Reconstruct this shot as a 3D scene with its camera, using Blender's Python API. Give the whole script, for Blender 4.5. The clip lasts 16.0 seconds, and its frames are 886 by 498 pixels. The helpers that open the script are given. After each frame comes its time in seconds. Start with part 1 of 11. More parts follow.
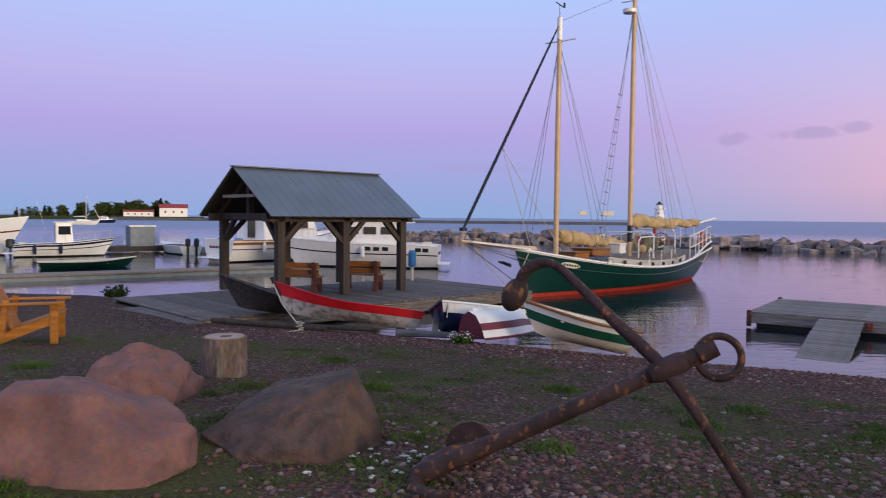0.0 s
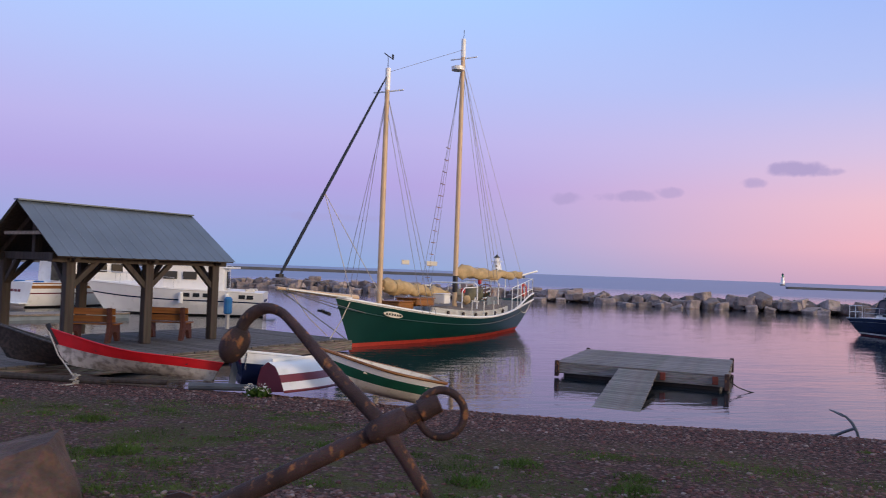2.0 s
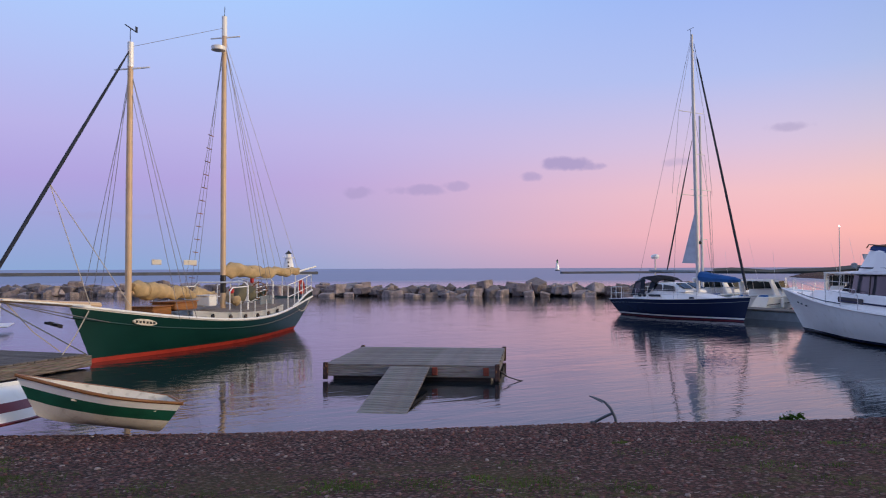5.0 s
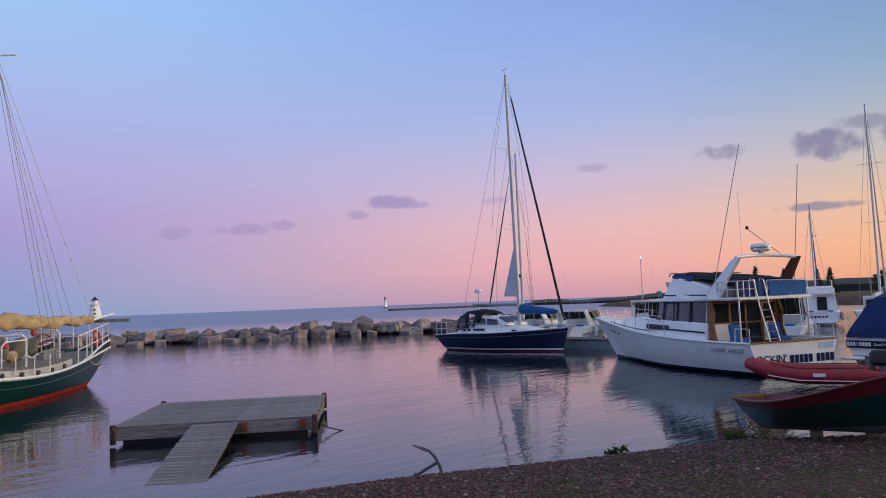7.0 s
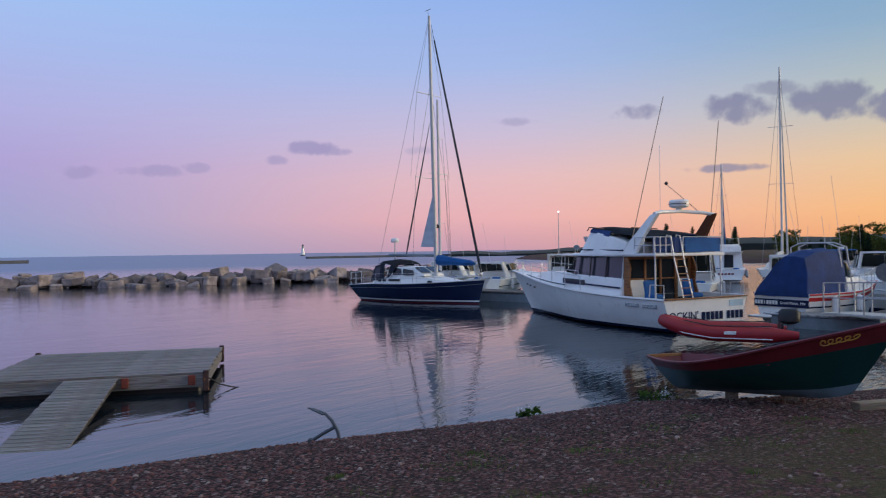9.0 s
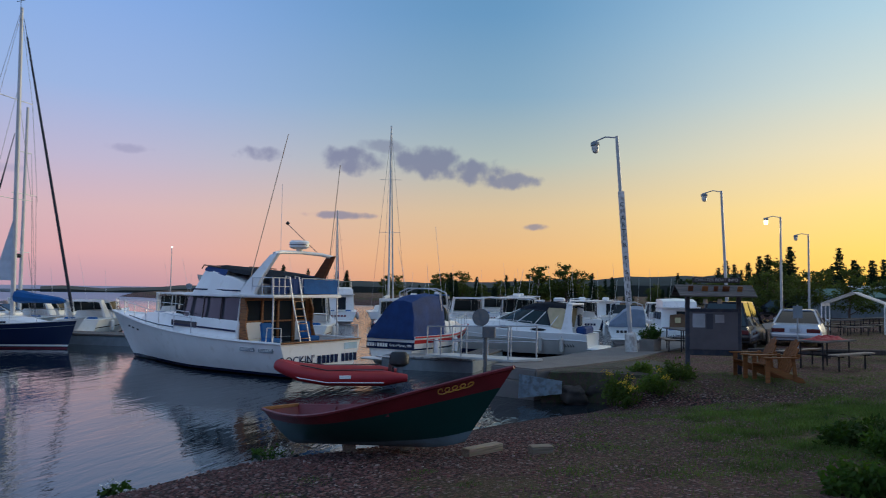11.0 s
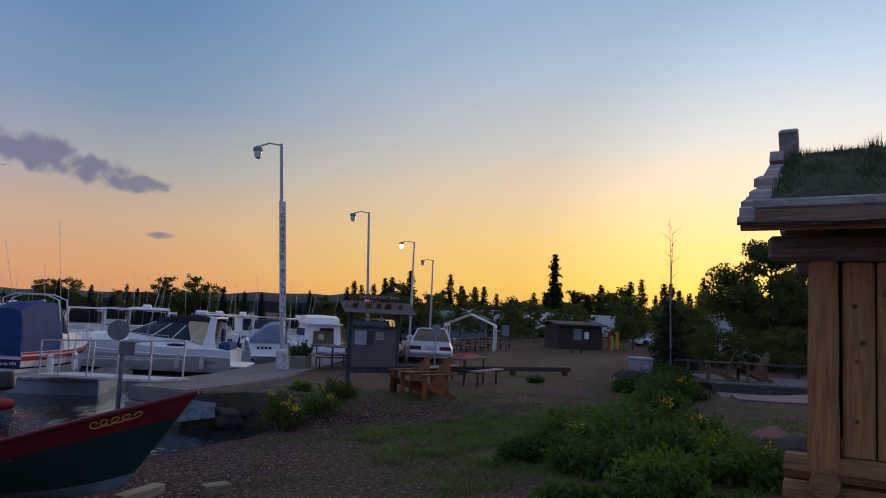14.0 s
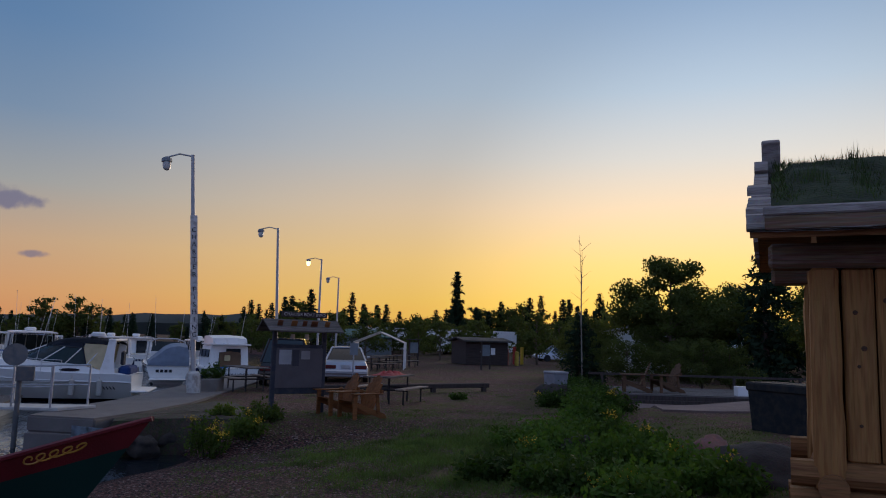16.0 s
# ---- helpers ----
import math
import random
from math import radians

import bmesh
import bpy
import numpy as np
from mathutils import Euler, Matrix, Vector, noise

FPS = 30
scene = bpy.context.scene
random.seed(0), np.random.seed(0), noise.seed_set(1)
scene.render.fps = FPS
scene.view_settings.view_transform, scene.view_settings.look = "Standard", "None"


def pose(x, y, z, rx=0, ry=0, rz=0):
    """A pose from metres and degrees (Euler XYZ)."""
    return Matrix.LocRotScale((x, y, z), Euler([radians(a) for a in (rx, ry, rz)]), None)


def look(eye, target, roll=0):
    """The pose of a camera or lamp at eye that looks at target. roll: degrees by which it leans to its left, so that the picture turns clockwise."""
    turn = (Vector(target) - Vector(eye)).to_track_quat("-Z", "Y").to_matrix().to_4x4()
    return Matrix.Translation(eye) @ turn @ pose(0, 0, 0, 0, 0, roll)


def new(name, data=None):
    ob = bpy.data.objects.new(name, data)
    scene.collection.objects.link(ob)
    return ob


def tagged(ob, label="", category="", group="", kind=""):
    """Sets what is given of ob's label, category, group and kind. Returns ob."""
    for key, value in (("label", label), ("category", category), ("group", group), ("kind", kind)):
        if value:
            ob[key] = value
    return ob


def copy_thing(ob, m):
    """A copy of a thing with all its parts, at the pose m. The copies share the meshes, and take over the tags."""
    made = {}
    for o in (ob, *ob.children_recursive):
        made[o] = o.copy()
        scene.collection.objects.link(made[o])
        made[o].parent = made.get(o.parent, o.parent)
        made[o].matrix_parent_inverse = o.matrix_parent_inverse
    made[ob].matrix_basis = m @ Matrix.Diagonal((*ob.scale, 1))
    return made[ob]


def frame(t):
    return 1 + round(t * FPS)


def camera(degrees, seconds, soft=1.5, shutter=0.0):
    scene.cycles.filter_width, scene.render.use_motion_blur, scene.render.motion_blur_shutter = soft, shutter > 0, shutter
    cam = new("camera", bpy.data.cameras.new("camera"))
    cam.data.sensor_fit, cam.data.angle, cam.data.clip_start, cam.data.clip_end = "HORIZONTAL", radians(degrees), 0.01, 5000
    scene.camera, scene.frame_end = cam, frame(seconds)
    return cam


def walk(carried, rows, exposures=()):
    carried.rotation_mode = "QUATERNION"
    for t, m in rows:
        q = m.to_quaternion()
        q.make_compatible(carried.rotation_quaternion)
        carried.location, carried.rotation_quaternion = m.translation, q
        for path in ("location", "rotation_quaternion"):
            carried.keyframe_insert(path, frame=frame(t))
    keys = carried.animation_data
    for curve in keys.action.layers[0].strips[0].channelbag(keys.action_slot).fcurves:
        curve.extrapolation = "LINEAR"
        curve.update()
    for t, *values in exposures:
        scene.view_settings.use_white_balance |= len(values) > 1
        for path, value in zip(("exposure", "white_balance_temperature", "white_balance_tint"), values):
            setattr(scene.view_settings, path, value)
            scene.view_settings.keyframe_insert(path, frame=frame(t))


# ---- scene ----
cam = camera(62.41, 16.0, 1.0, 0.25)
PATH = [
    (0.0, 0.000, 0.000, 2.664, -1.600, -2.464, -0.573),
    (0.5, 0.136, 0.142, 2.657, -6.465, -2.630, -1.164),
    (1.0, 0.285, 0.251, 2.653, -9.699, -0.546, -1.249),
    (1.5, 0.508, 0.304, 2.645, -11.287, 0.964, -0.974),
    (2.0, 0.770, 0.355, 2.633, -13.747, 1.676, -2.016),
    (2.5, 0.975, 0.456, 2.626, -17.655, 1.037, -0.626),
    (3.0, 1.173, 0.626, 2.633, -20.107, 1.224, -0.799),
    (3.5, 1.354, 0.812, 2.638, -22.027, 1.705, -0.613),
    (5.8, 2.314, 1.754, 2.666, -33.981, 2.675, -0.207),
    (6.0, 2.402, 1.830, 2.668, -35.044, 3.346, -0.154),
    (6.5, 2.622, 2.017, 2.669, -40.023, 2.386, 2.087),
    (7.0, 2.816, 2.213, 2.664, -43.080, 4.216, 2.235),
    (7.5, 3.012, 2.395, 2.653, -44.174, 2.173, 2.798),
    (8.0, 3.230, 2.563, 2.645, -45.060, 0.215, 3.219),
    (8.2, 3.327, 2.627, 2.645, -45.271, -0.656, 3.133),
    (10.3, 4.525, 3.275, 2.691, -68.171, 4.932, -1.272),
    (10.5, 4.636, 3.334, 2.692, -72.478, 4.550, -0.218),
    (11.0, 4.891, 3.470, 2.685, -78.725, 3.217, -0.764),
    (11.5, 5.114, 3.614, 2.674, -83.773, 5.267, -0.652),
    (12.0, 5.297, 3.774, 2.660, -93.297, 5.053, -1.967),
    (12.5, 5.472, 3.925, 2.647, -98.866, 5.469, -1.445),
    (13.0, 5.702, 4.023, 2.633, -101.419, 5.666, -1.673),
    (13.5, 5.921, 4.119, 2.623, -104.021, 5.900, -2.262),
    (14.0, 6.119, 4.292, 2.613, -107.386, 5.314, -2.672),
    (14.5, 6.271, 4.441, 2.604, -109.879, 5.953, -2.144),
    (15.0, 6.444, 4.579, 2.586, -111.635, 6.823, -2.217),
    (15.5, 6.596, 4.740, 2.565, -113.159, 7.568, -1.353),
    (16.0, 6.714, 4.924, 2.542, -115.458, 7.033, -1.695),
]
EXPOSURES = [(0.0, -0.19, 6380, 3), (1.5, -0.24, 6420, 4), (2.5, -0.14, 6460, 5), (3.5, -0.18, 6500, 5), (6.0, -0.32, 6420, 2), (7.0, -0.40, 6400, 1), (8.0, -0.32, 6350, 0), (10.5, -0.48, 5950, -13), (11.5, -0.52, 6000, -8), (12.5, -0.68, 6100, 3), (14.0, -0.82, 6110, 4), (16.0, -1.03, 6100, 4)]
walk(cam, [(t, pose(x, y, z, 90 + pitch, roll, yaw)) for t, x, y, z, yaw, pitch, roll in PATH], EXPOSURES)


# ---- light: the sky just after sunset ----
def lin(r, g, b):
    """A colour from 0..255 screen values."""
    f = lambda c: (c / 255 / 12.92) if c <= 10 else ((c / 255 + 0.055) / 1.055) ** 2.4
    return (f(r), f(g), f(b), 1.0)


SUN_AZ = 138.0   # degrees clockwise from +y
SUN_DIR = (math.sin(radians(SUN_AZ)), math.cos(radians(SUN_AZ)), 0.0)


def sky():
    w = bpy.data.worlds.new("dusk_sky")
    scene.world = w
    w.use_nodes = True
    nt = w.node_tree
    N, L = nt.nodes, nt.links
    N.clear()
    out, bg = N.new("ShaderNodeOutputWorld"), N.new("ShaderNodeBackground")
    L.new(bg.outputs[0], out.inputs[0])
    tc = N.new("ShaderNodeTexCoord")
    sep = N.new("ShaderNodeSeparateXYZ")
    L.new(tc.outputs["Generated"], sep.inputs[0])

    def m(op, a, b=None, c=None, clamp=False):
        n = N.new("ShaderNodeMath")
        n.operation, n.use_clamp = op, clamp
        for i, v in enumerate((a, b, c)):
            if v is None:
                continue
            if isinstance(v, (int, float)):
                n.inputs[i].default_value = v
            else:
                L.new(v, n.inputs[i])
        return n.outputs[0]

    el = m("MULTIPLY", m("ARCSINE", sep.outputs[2]), 180 / math.pi)
    flat = m("SQRT", m("ADD", m("MULTIPLY", sep.outputs[0], sep.outputs[0]), m("MULTIPLY", sep.outputs[1], sep.outputs[1])))
    s = m("DIVIDE", m("ADD", m("MULTIPLY", sep.outputs[0], SUN_DIR[0]), m("MULTIPLY", sep.outputs[1], SUN_DIR[1])), m("ADD", flat, 0.0001))
    fac = m("DIVIDE", el, 60.0, clamp=True)

    def ramp(stops):
        r = N.new("ShaderNodeValToRGB")
        e = r.color_ramp.elements
        while len(e) < len(stops):
            e.new(0.5)
        for k, (deg, c) in zip(e, stops):
            k.position, k.color = deg / 60.0, lin(*c)
        L.new(fac, r.inputs[0])
        return r.outputs[0]

    def mix(a, b, f):
        n = N.new("ShaderNodeMix")
        n.data_type = "RGBA"
        L.new(f, n.inputs[0])
        for v, i in ((a, 6), (b, 7)):
            if isinstance(v, tuple):
                n.inputs[i].default_value = v
            else:
                L.new(v, n.inputs[i])
        return n.outputs[2]

    def step(v, a, b):
        n = N.new("ShaderNodeMapRange")
        n.interpolation_type = "SMOOTHSTEP"
        n.inputs[1].default_value, n.inputs[2].default_value = a, b
        L.new(v, n.inputs[0])
        return n.outputs[0]

    east = ramp([(0, (136, 158, 203)), (3, (152, 156, 207)), (6.5, (170, 154, 212)), (10, (178, 168, 221)), (15, (172, 182, 233)), (22, (162, 196, 246)), (42, (124, 162, 228)), (60, (188, 186, 214))])
    mid = ramp([(0, (200, 148, 168)), (2.5, (232, 168, 174)), (5.5, (228, 178, 186)), (9, (203, 180, 208)), (14, (168, 177, 224)), (20, (148, 168, 227)), (28, (128, 153, 218)), (42, (102, 136, 206)), (60, (188, 182, 204))])
    west = ramp([(0, (240, 158, 104)), (2.5, (242, 176, 122)), (6, (228, 186, 150)), (10, (186, 182, 180)), (15, (142, 162, 190)), (21, (114, 146, 188)), (30, (96, 131, 176)), (40, (76, 112, 160)), (60, (186, 176, 182))])
    sun = ramp([(0, (255, 184, 74)), (3, (255, 204, 96)), (6, (255, 208, 126)), (10, (242, 207, 168)), (14, (214, 203, 194)), (19, (184, 193, 206)), (26, (152, 173, 204)), (40, (112, 142, 184)), (60, (188, 176, 174))])
    col = mix(mix(mix(east, mid, step(s, -0.70, 0.15)), west, step(s, 0.05, 0.62)), sun, step(s, 0.55, 1.02))

    # small dusk clouds: azimuth, elevation, half width, half height in degrees, strength
    clouds = [(28.4, 6.1, 1.5, 0.40, 0.55), (30.6, 6.4, 0.9, 0.34, 0.5), (26.0, 6.1, 0.8, 0.35, 0.45), (22.9, 5.9, 1.2, 0.42, 0.5), (39.6, 8.0, 1.9, 0.48, 0.8), (41.2, 7.8, 1.0, 0.3, 0.65), (36.6, 7.1, 0.8, 0.34, 0.6), (31.1, 6.4, 0.6, 0.3, 0.4),
              (47.5, 7.8, 1.1, 0.32, 0.35), (55.2, 9.9, 1.5, 0.32, 0.4), (64.6, 10.1, 1.8, 0.55, 0.75), (71.6, 10.0, 2.2, 1.0, 0.85), (73.6, 11.1, 1.7, 0.5, 0.6),
              (77.5, 10.0, 2.3, 1.1, 0.85), (81.0, 9.2, 2.8, 0.85, 0.85), (84.0, 8.5, 2.0, 0.62, 0.8), (71.0, 5.7, 2.6, 0.28, 0.75), (85.9, 5.0, 0.9, 0.24, 0.7), (4.4, 3.8, 4.0, 0.3, 0.2)]
    az = m("MULTIPLY", m("ARCTAN2", sep.outputs[0], sep.outputs[1]), 180 / math.pi)
    nz = N.new("ShaderNodeTexNoise")
    nz.inputs["Scale"].default_value, nz.inputs["Detail"].default_value = 42.0, 10.0
    L.new(tc.outputs["Generated"], nz.inputs["Vector"])
    wob = m("MULTIPLY", m("SUBTRACT", nz.outputs[0], 0.5), 4.4)
    cover = None
    for a, e, hw, hh, k in clouds:
        dx, dy = m("DIVIDE", m("SUBTRACT", az, a), hw), m("DIVIDE", m("SUBTRACT", el, e), hh)
        d = m("ADD", m("ADD", m("MULTIPLY", dx, dx), m("MULTIPLY", dy, dy)), wob)
        v = m("MULTIPLY", step(m("SUBTRACT", 1.0, d), -0.7, 0.9), k)
        cover = v if cover is None else m("MAXIMUM", cover, v)
    cloud = mix(lin(158, 142, 186), lin(126, 122, 152), step(az, 35.0, 80.0))
    col = mix(col, cloud, cover)
    L.new(col, bg.inputs[0])
    # the west half gives more light than the east
    mr = N.new("ShaderNodeMapRange")
    mr.inputs[1].default_value, mr.inputs[2].default_value, mr.inputs[3].default_value, mr.inputs[4].default_value = -0.6, 1.0, 1.35, 1.5
    L.new(s, mr.inputs[0])
    near = m("ADD", m("MULTIPLY", s, m("MULTIPLY", flat, 0.9986)), m("MULTIPLY", sep.outputs[2], 0.0523))
    L.new(m("ADD", mr.outputs[0], m("ADD", m("MULTIPLY", step(s, 0.5, 1.0), 0.32), m("MULTIPLY", step(near, 0.90, 1.0), 0.75))), bg.inputs[1])


sky()
glow = bpy.data.lights.new("sun", "SUN")
glow.energy, glow.angle, glow.color = 2.5, radians(16), (1.0, 0.76, 0.60)
sun_lamp = new("sun", glow)
sun_lamp.matrix_world = look((SUN_DIR[0] * 60, SUN_DIR[1] * 60, 8.4), (0, 0, 1.0))


# ---- materials ----
def mat(name, c, rough=0.6, metal=0.0, var=0.18, scale=3.0, bump=0.25, fine=60.0, c2=None, spec=0.5, rand=0.0, stretch=None, cover=(0.45, 0.62)):
    """A painted, wooden, stony or metal surface: base colour with broad and fine variation, wear colour c2 and bump."""
    mt = bpy.data.materials.new(name)
    mt.use_nodes = True
    nt = mt.node_tree
    N, L = nt.nodes, nt.links
    b = N["Principled BSDF"]
    b.inputs["Roughness"].default_value, b.inputs["Metallic"].default_value = rough, metal
    b.inputs["Specular IOR Level"].default_value = spec
    tc, mp = N.new("ShaderNodeTexCoord"), N.new("ShaderNodeMapping")
    L.new(tc.outputs["Object"], mp.inputs[0])
    if stretch:
        mp.inputs["Scale"].default_value = stretch
    n1, n2 = N.new("ShaderNodeTexNoise"), N.new("ShaderNodeTexNoise")
    n1.inputs["Scale"].default_value, n1.inputs["Detail"].default_value = scale, 6.0
    n2.inputs["Scale"].default_value, n2.inputs["Detail"].default_value = fine, 3.0
    L.new(mp.outputs[0], n1.inputs["Vector"]), L.new(mp.outputs[0], n2.inputs["Vector"])
    r = N.new("ShaderNodeValToRGB")
    lo, hi = [max(0.0, v * (1 - var)) for v in c[:3]], [min(1.0, v * (1 + var)) for v in c[:3]]
    r.color_ramp.elements[0].position, r.color_ramp.elements[0].color = 0.3, (*lo, 1)
    r.color_ramp.elements[1].position, r.color_ramp.elements[1].color = 0.7, (*hi, 1)
    L.new(n1.outputs[0], r.inputs[0])
    col = r.outputs[0]
    if c2:
        r2 = N.new("ShaderNodeValToRGB")
        r2.color_ramp.elements[0].position, r2.color_ramp.elements[1].position = cover
        n3 = N.new("ShaderNodeTexNoise")
        n3.inputs["Scale"].default_value, n3.inputs["Detail"].default_value = scale * 2.7, 8.0
        L.new(mp.outputs[0], n3.inputs["Vector"]), L.new(n3.outputs[0], r2.inputs[0])
        mx = N.new("ShaderNodeMix")
        mx.data_type = "RGBA"
        L.new(r2.outputs[0], mx.inputs[0]), L.new(col, mx.inputs[6])
        mx.inputs[7].default_value = (*c2[:3], 1)
        col = mx.outputs[2]
    mf = N.new("ShaderNodeMix")
    mf.data_type, mf.blend_type = "RGBA", "MULTIPLY"
    mf.inputs[0].default_value = min(1.0, var * 1.6)
    L.new(col, mf.inputs[6]), L.new(n2.outputs[1], mf.inputs[7])
    hs = N.new("ShaderNodeHueSaturation")
    L.new(mf.outputs[2], hs.inputs["Color"])
    hs.inputs["Value"].default_value = 1.0 + min(1.0, var * 1.6) * 0.75
    if rand:
        oi, mr = N.new("ShaderNodeObjectInfo"), N.new("ShaderNodeMapRange")
        mr.inputs[3].default_value, mr.inputs[4].default_value = 1.0 - rand, 1.0 + rand
        L.new(oi.outputs["Random"], mr.inputs[0]), L.new(mr.outputs[0], hs.inputs["Value"])
    L.new(hs.outputs[0], b.inputs["Base Color"])
    if bump:
        bp = N.new("ShaderNodeBump")
        bp.inputs["Strength"].default_value, bp.inputs["Distance"].default_value = bump, 0.02
        ad = N.new("ShaderNodeMath")
        ad.operation = "ADD"
        L.new(n1.outputs[0], ad.inputs[0]), L.new(n2.outputs[0], ad.inputs[1]), L.new(ad.outputs[0], bp.inputs["Height"])
        L.new(bp.outputs[0], b.inputs["Normal"])
    return mt


def wood(name, c, rough=0.75, c2=None, var=0.3, rand=0.0, along="x"):
    st = {"x": (0.6, 9, 9), "y": (9, 0.6, 9), "z": (9, 9, 0.6)}[along]
    return mat(name, c, rough, 0, var, 1.6, 0.4, 7.0, c2, 0.3, rand, st)


def glass(name, c=(0.02, 0.025, 0.03), rough=0.05):
    return mat(name, c, rough, 0, 0.1, 2.0, 0.0, spec=0.5)


def emit(name, c, k):
    mt = bpy.data.materials.new(name)
    mt.use_nodes = True
    b = mt.node_tree.nodes["Principled BSDF"]
    b.inputs["Emission Color"].default_value, b.inputs["Emission Strength"].default_value = (*c, 1), k
    return mt


WHITE = mat("white_gelcoat", (0.86, 0.85, 0.82), 0.28, var=0.05, scale=1.2, bump=0.03, c2=(0.66, 0.64, 0.58), cover=(0.58, 0.85))
CREAM = mat("cream_paint", (0.66, 0.60, 0.50), 0.5, var=0.12, c2=(0.42, 0.36, 0.28), cover=(0.55, 0.75))
GREEN = mat("green_hull_paint", (0.005, 0.038, 0.031), 0.30, var=0.15, scale=1.0, bump=0.05)
RED = mat("red_paint", (0.46, 0.014, 0.018), 0.42, var=0.15, bump=0.08)
ORANGE_RED = mat("red_bottom_paint", (0.40, 0.036, 0.022), 0.6, var=0.18)
NAVY = mat("navy_gelcoat", (0.010, 0.018, 0.060), 0.18, var=0.1, scale=1.0, bump=0.02)
BLACK = mat("black_paint", (0.012, 0.012, 0.014), 0.45, var=0.3, bump=0.15, c2=(0.05, 0.045, 0.04), cover=(0.6, 0.75))
RUBBER = mat("black_rubber", (0.012, 0.012, 0.013), 0.6, var=0.2)
MAROON = mat("maroon_paint", (0.16, 0.022, 0.035), 0.45, var=0.15)
CANVAS_BLUE = mat("blue_canvas", (0.014, 0.095, 0.29), 0.85, var=0.22, scale=2.5, bump=0.4, fine=140)
TARP_BLUE = mat("navy_tarpaulin", (0.008, 0.036, 0.150), 0.8, var=0.25, scale=2.5, bump=0.5, fine=120)
CANVAS_DARK = mat("dark_navy_canvas", (0.014, 0.020, 0.034), 0.85, var=0.2, bump=0.4, fine=140)
CANVAS_TAN = mat("tan_canvas", (0.50, 0.36, 0.19), 0.9, var=0.22, scale=3.0, bump=0.6, fine=120)
SPAR = mat("buff_spar_paint", (0.60, 0.42, 0.26), 0.45, var=0.1, bump=0.06)
STEEL = mat("stainless_steel", (0.58, 0.58, 0.58), 0.48, 0.6, var=0.08, bump=0.03)
GALV = mat("galvanised_steel", (0.42, 0.44, 0.46), 0.45, 0.8, var=0.2, bump=0.08)
ALU = mat("aluminium_mast", (0.55, 0.55, 0.55), 0.6, 0.25, var=0.1, bump=0.03)
WIRE = mat("rigging_wire", (0.22, 0.21, 0.22), 0.5, 0.4, var=0.1, bump=0.0)
ROPE = mat("pale_rope", (0.50, 0.45, 0.38), 0.9, var=0.2, fine=200)
RUST = mat("rusty_iron", (0.060, 0.033, 0.032), 0.68, 0.25, var=0.5, scale=4.5, bump=0.55, fine=120, c2=(0.32, 0.135, 0.050), cover=(0.57, 0.67), stretch=(1.6, 1.6, 1.0))
GLASS = glass("dark_window_glass")
GLASS_CLEAR = glass("tinted_screen", (0.06, 0.075, 0.08), 0.06)
TEAK = wood("varnished_teak", (0.26, 0.11, 0.035), 0.4)
ORANGE_WOOD = wood("orange_stained_wood", (0.52, 0.20, 0.03), 0.55, rand=0.12)
BROWN_STAIN = wood("brown_stained_wood", (0.27, 0.105, 0.03), 0.6, rand=0.12)
BROWN_WOOD = wood("brown_bench_wood", (0.17, 0.062, 0.025), 0.55, rand=0.12)
GREY_WOOD = wood("weathered_grey_planks", (0.20, 0.178, 0.165), 0.85, c2=(0.115, 0.10, 0.09), rand=0.22)
DARK_TIMBER = wood("dark_timber", (0.058, 0.046, 0.040), 0.8, along="z")
PALE_TIMBER = wood("pale_weathered_timber", (0.42, 0.34, 0.27), 0.85, c2=(0.22, 0.17, 0.13), rand=0.15)
LOG = wood("peeled_log", (0.36, 0.175, 0.054), 0.75, c2=(0.26, 0.115, 0.034), var=0.16, along="z")
LOG_X = wood("peeled_log_lying", (0.27, 0.125, 0.044), 0.75, c2=(0.18, 0.08, 0.028), var=0.16)
BARK = mat("rough_bark", (0.12, 0.085, 0.06), 0.95, var=0.4, scale=8, bump=1.0, fine=30, stretch=(1, 1, 0.25))
ROOF_METAL = mat("blue_grey_roof_metal", (0.130, 0.158, 0.190), 0.42, 0.35, var=0.12, scale=0.9, bump=0.03)
CONCRETE = mat("concrete", (0.155, 0.135, 0.125), 0.9, var=0.2, scale=1.4, bump=0.3, c2=(0.15, 0.14, 0.125), cover=(0.45, 0.65))
GREYBOX = mat("grey_painted_metal", (0.20, 0.23, 0.25), 0.6, var=0.15)
POLE_GREY = mat("grey_pole_paint", (0.42, 0.42, 0.42), 0.5, 0.3, var=0.12)
SILVER_WOOD = mat("silvered_wood", (0.34, 0.30, 0.27), 0.85, var=0.16, scale=4, bump=0.4, fine=50, c2=(0.24, 0.20, 0.175), stretch=(0.5, 2, 2))
STONE_GREY = mat("breakwater_stone", (0.41, 0.335, 0.315), 0.9, var=0.3, scale=0.7, bump=0.8, fine=14, c2=(0.25, 0.205, 0.195), rand=0.4)
STONE_RED = mat("red_granite", (0.225, 0.105, 0.084), 0.88, var=0.36, scale=2.0, bump=0.5, fine=30, c2=(0.165, 0.088, 0.080))
RAFT_WOOD = wood("pale_raft_planks", (0.33, 0.30, 0.285), 0.85, c2=(0.20, 0.175, 0.16), rand=0.18)
STONE_BLACK = mat("dark_lichened_rock", (0.042, 0.033, 0.028), 0.92, var=0.3, scale=2.4, bump=0.6, fine=40, c2=(0.035, 0.03, 0.026))
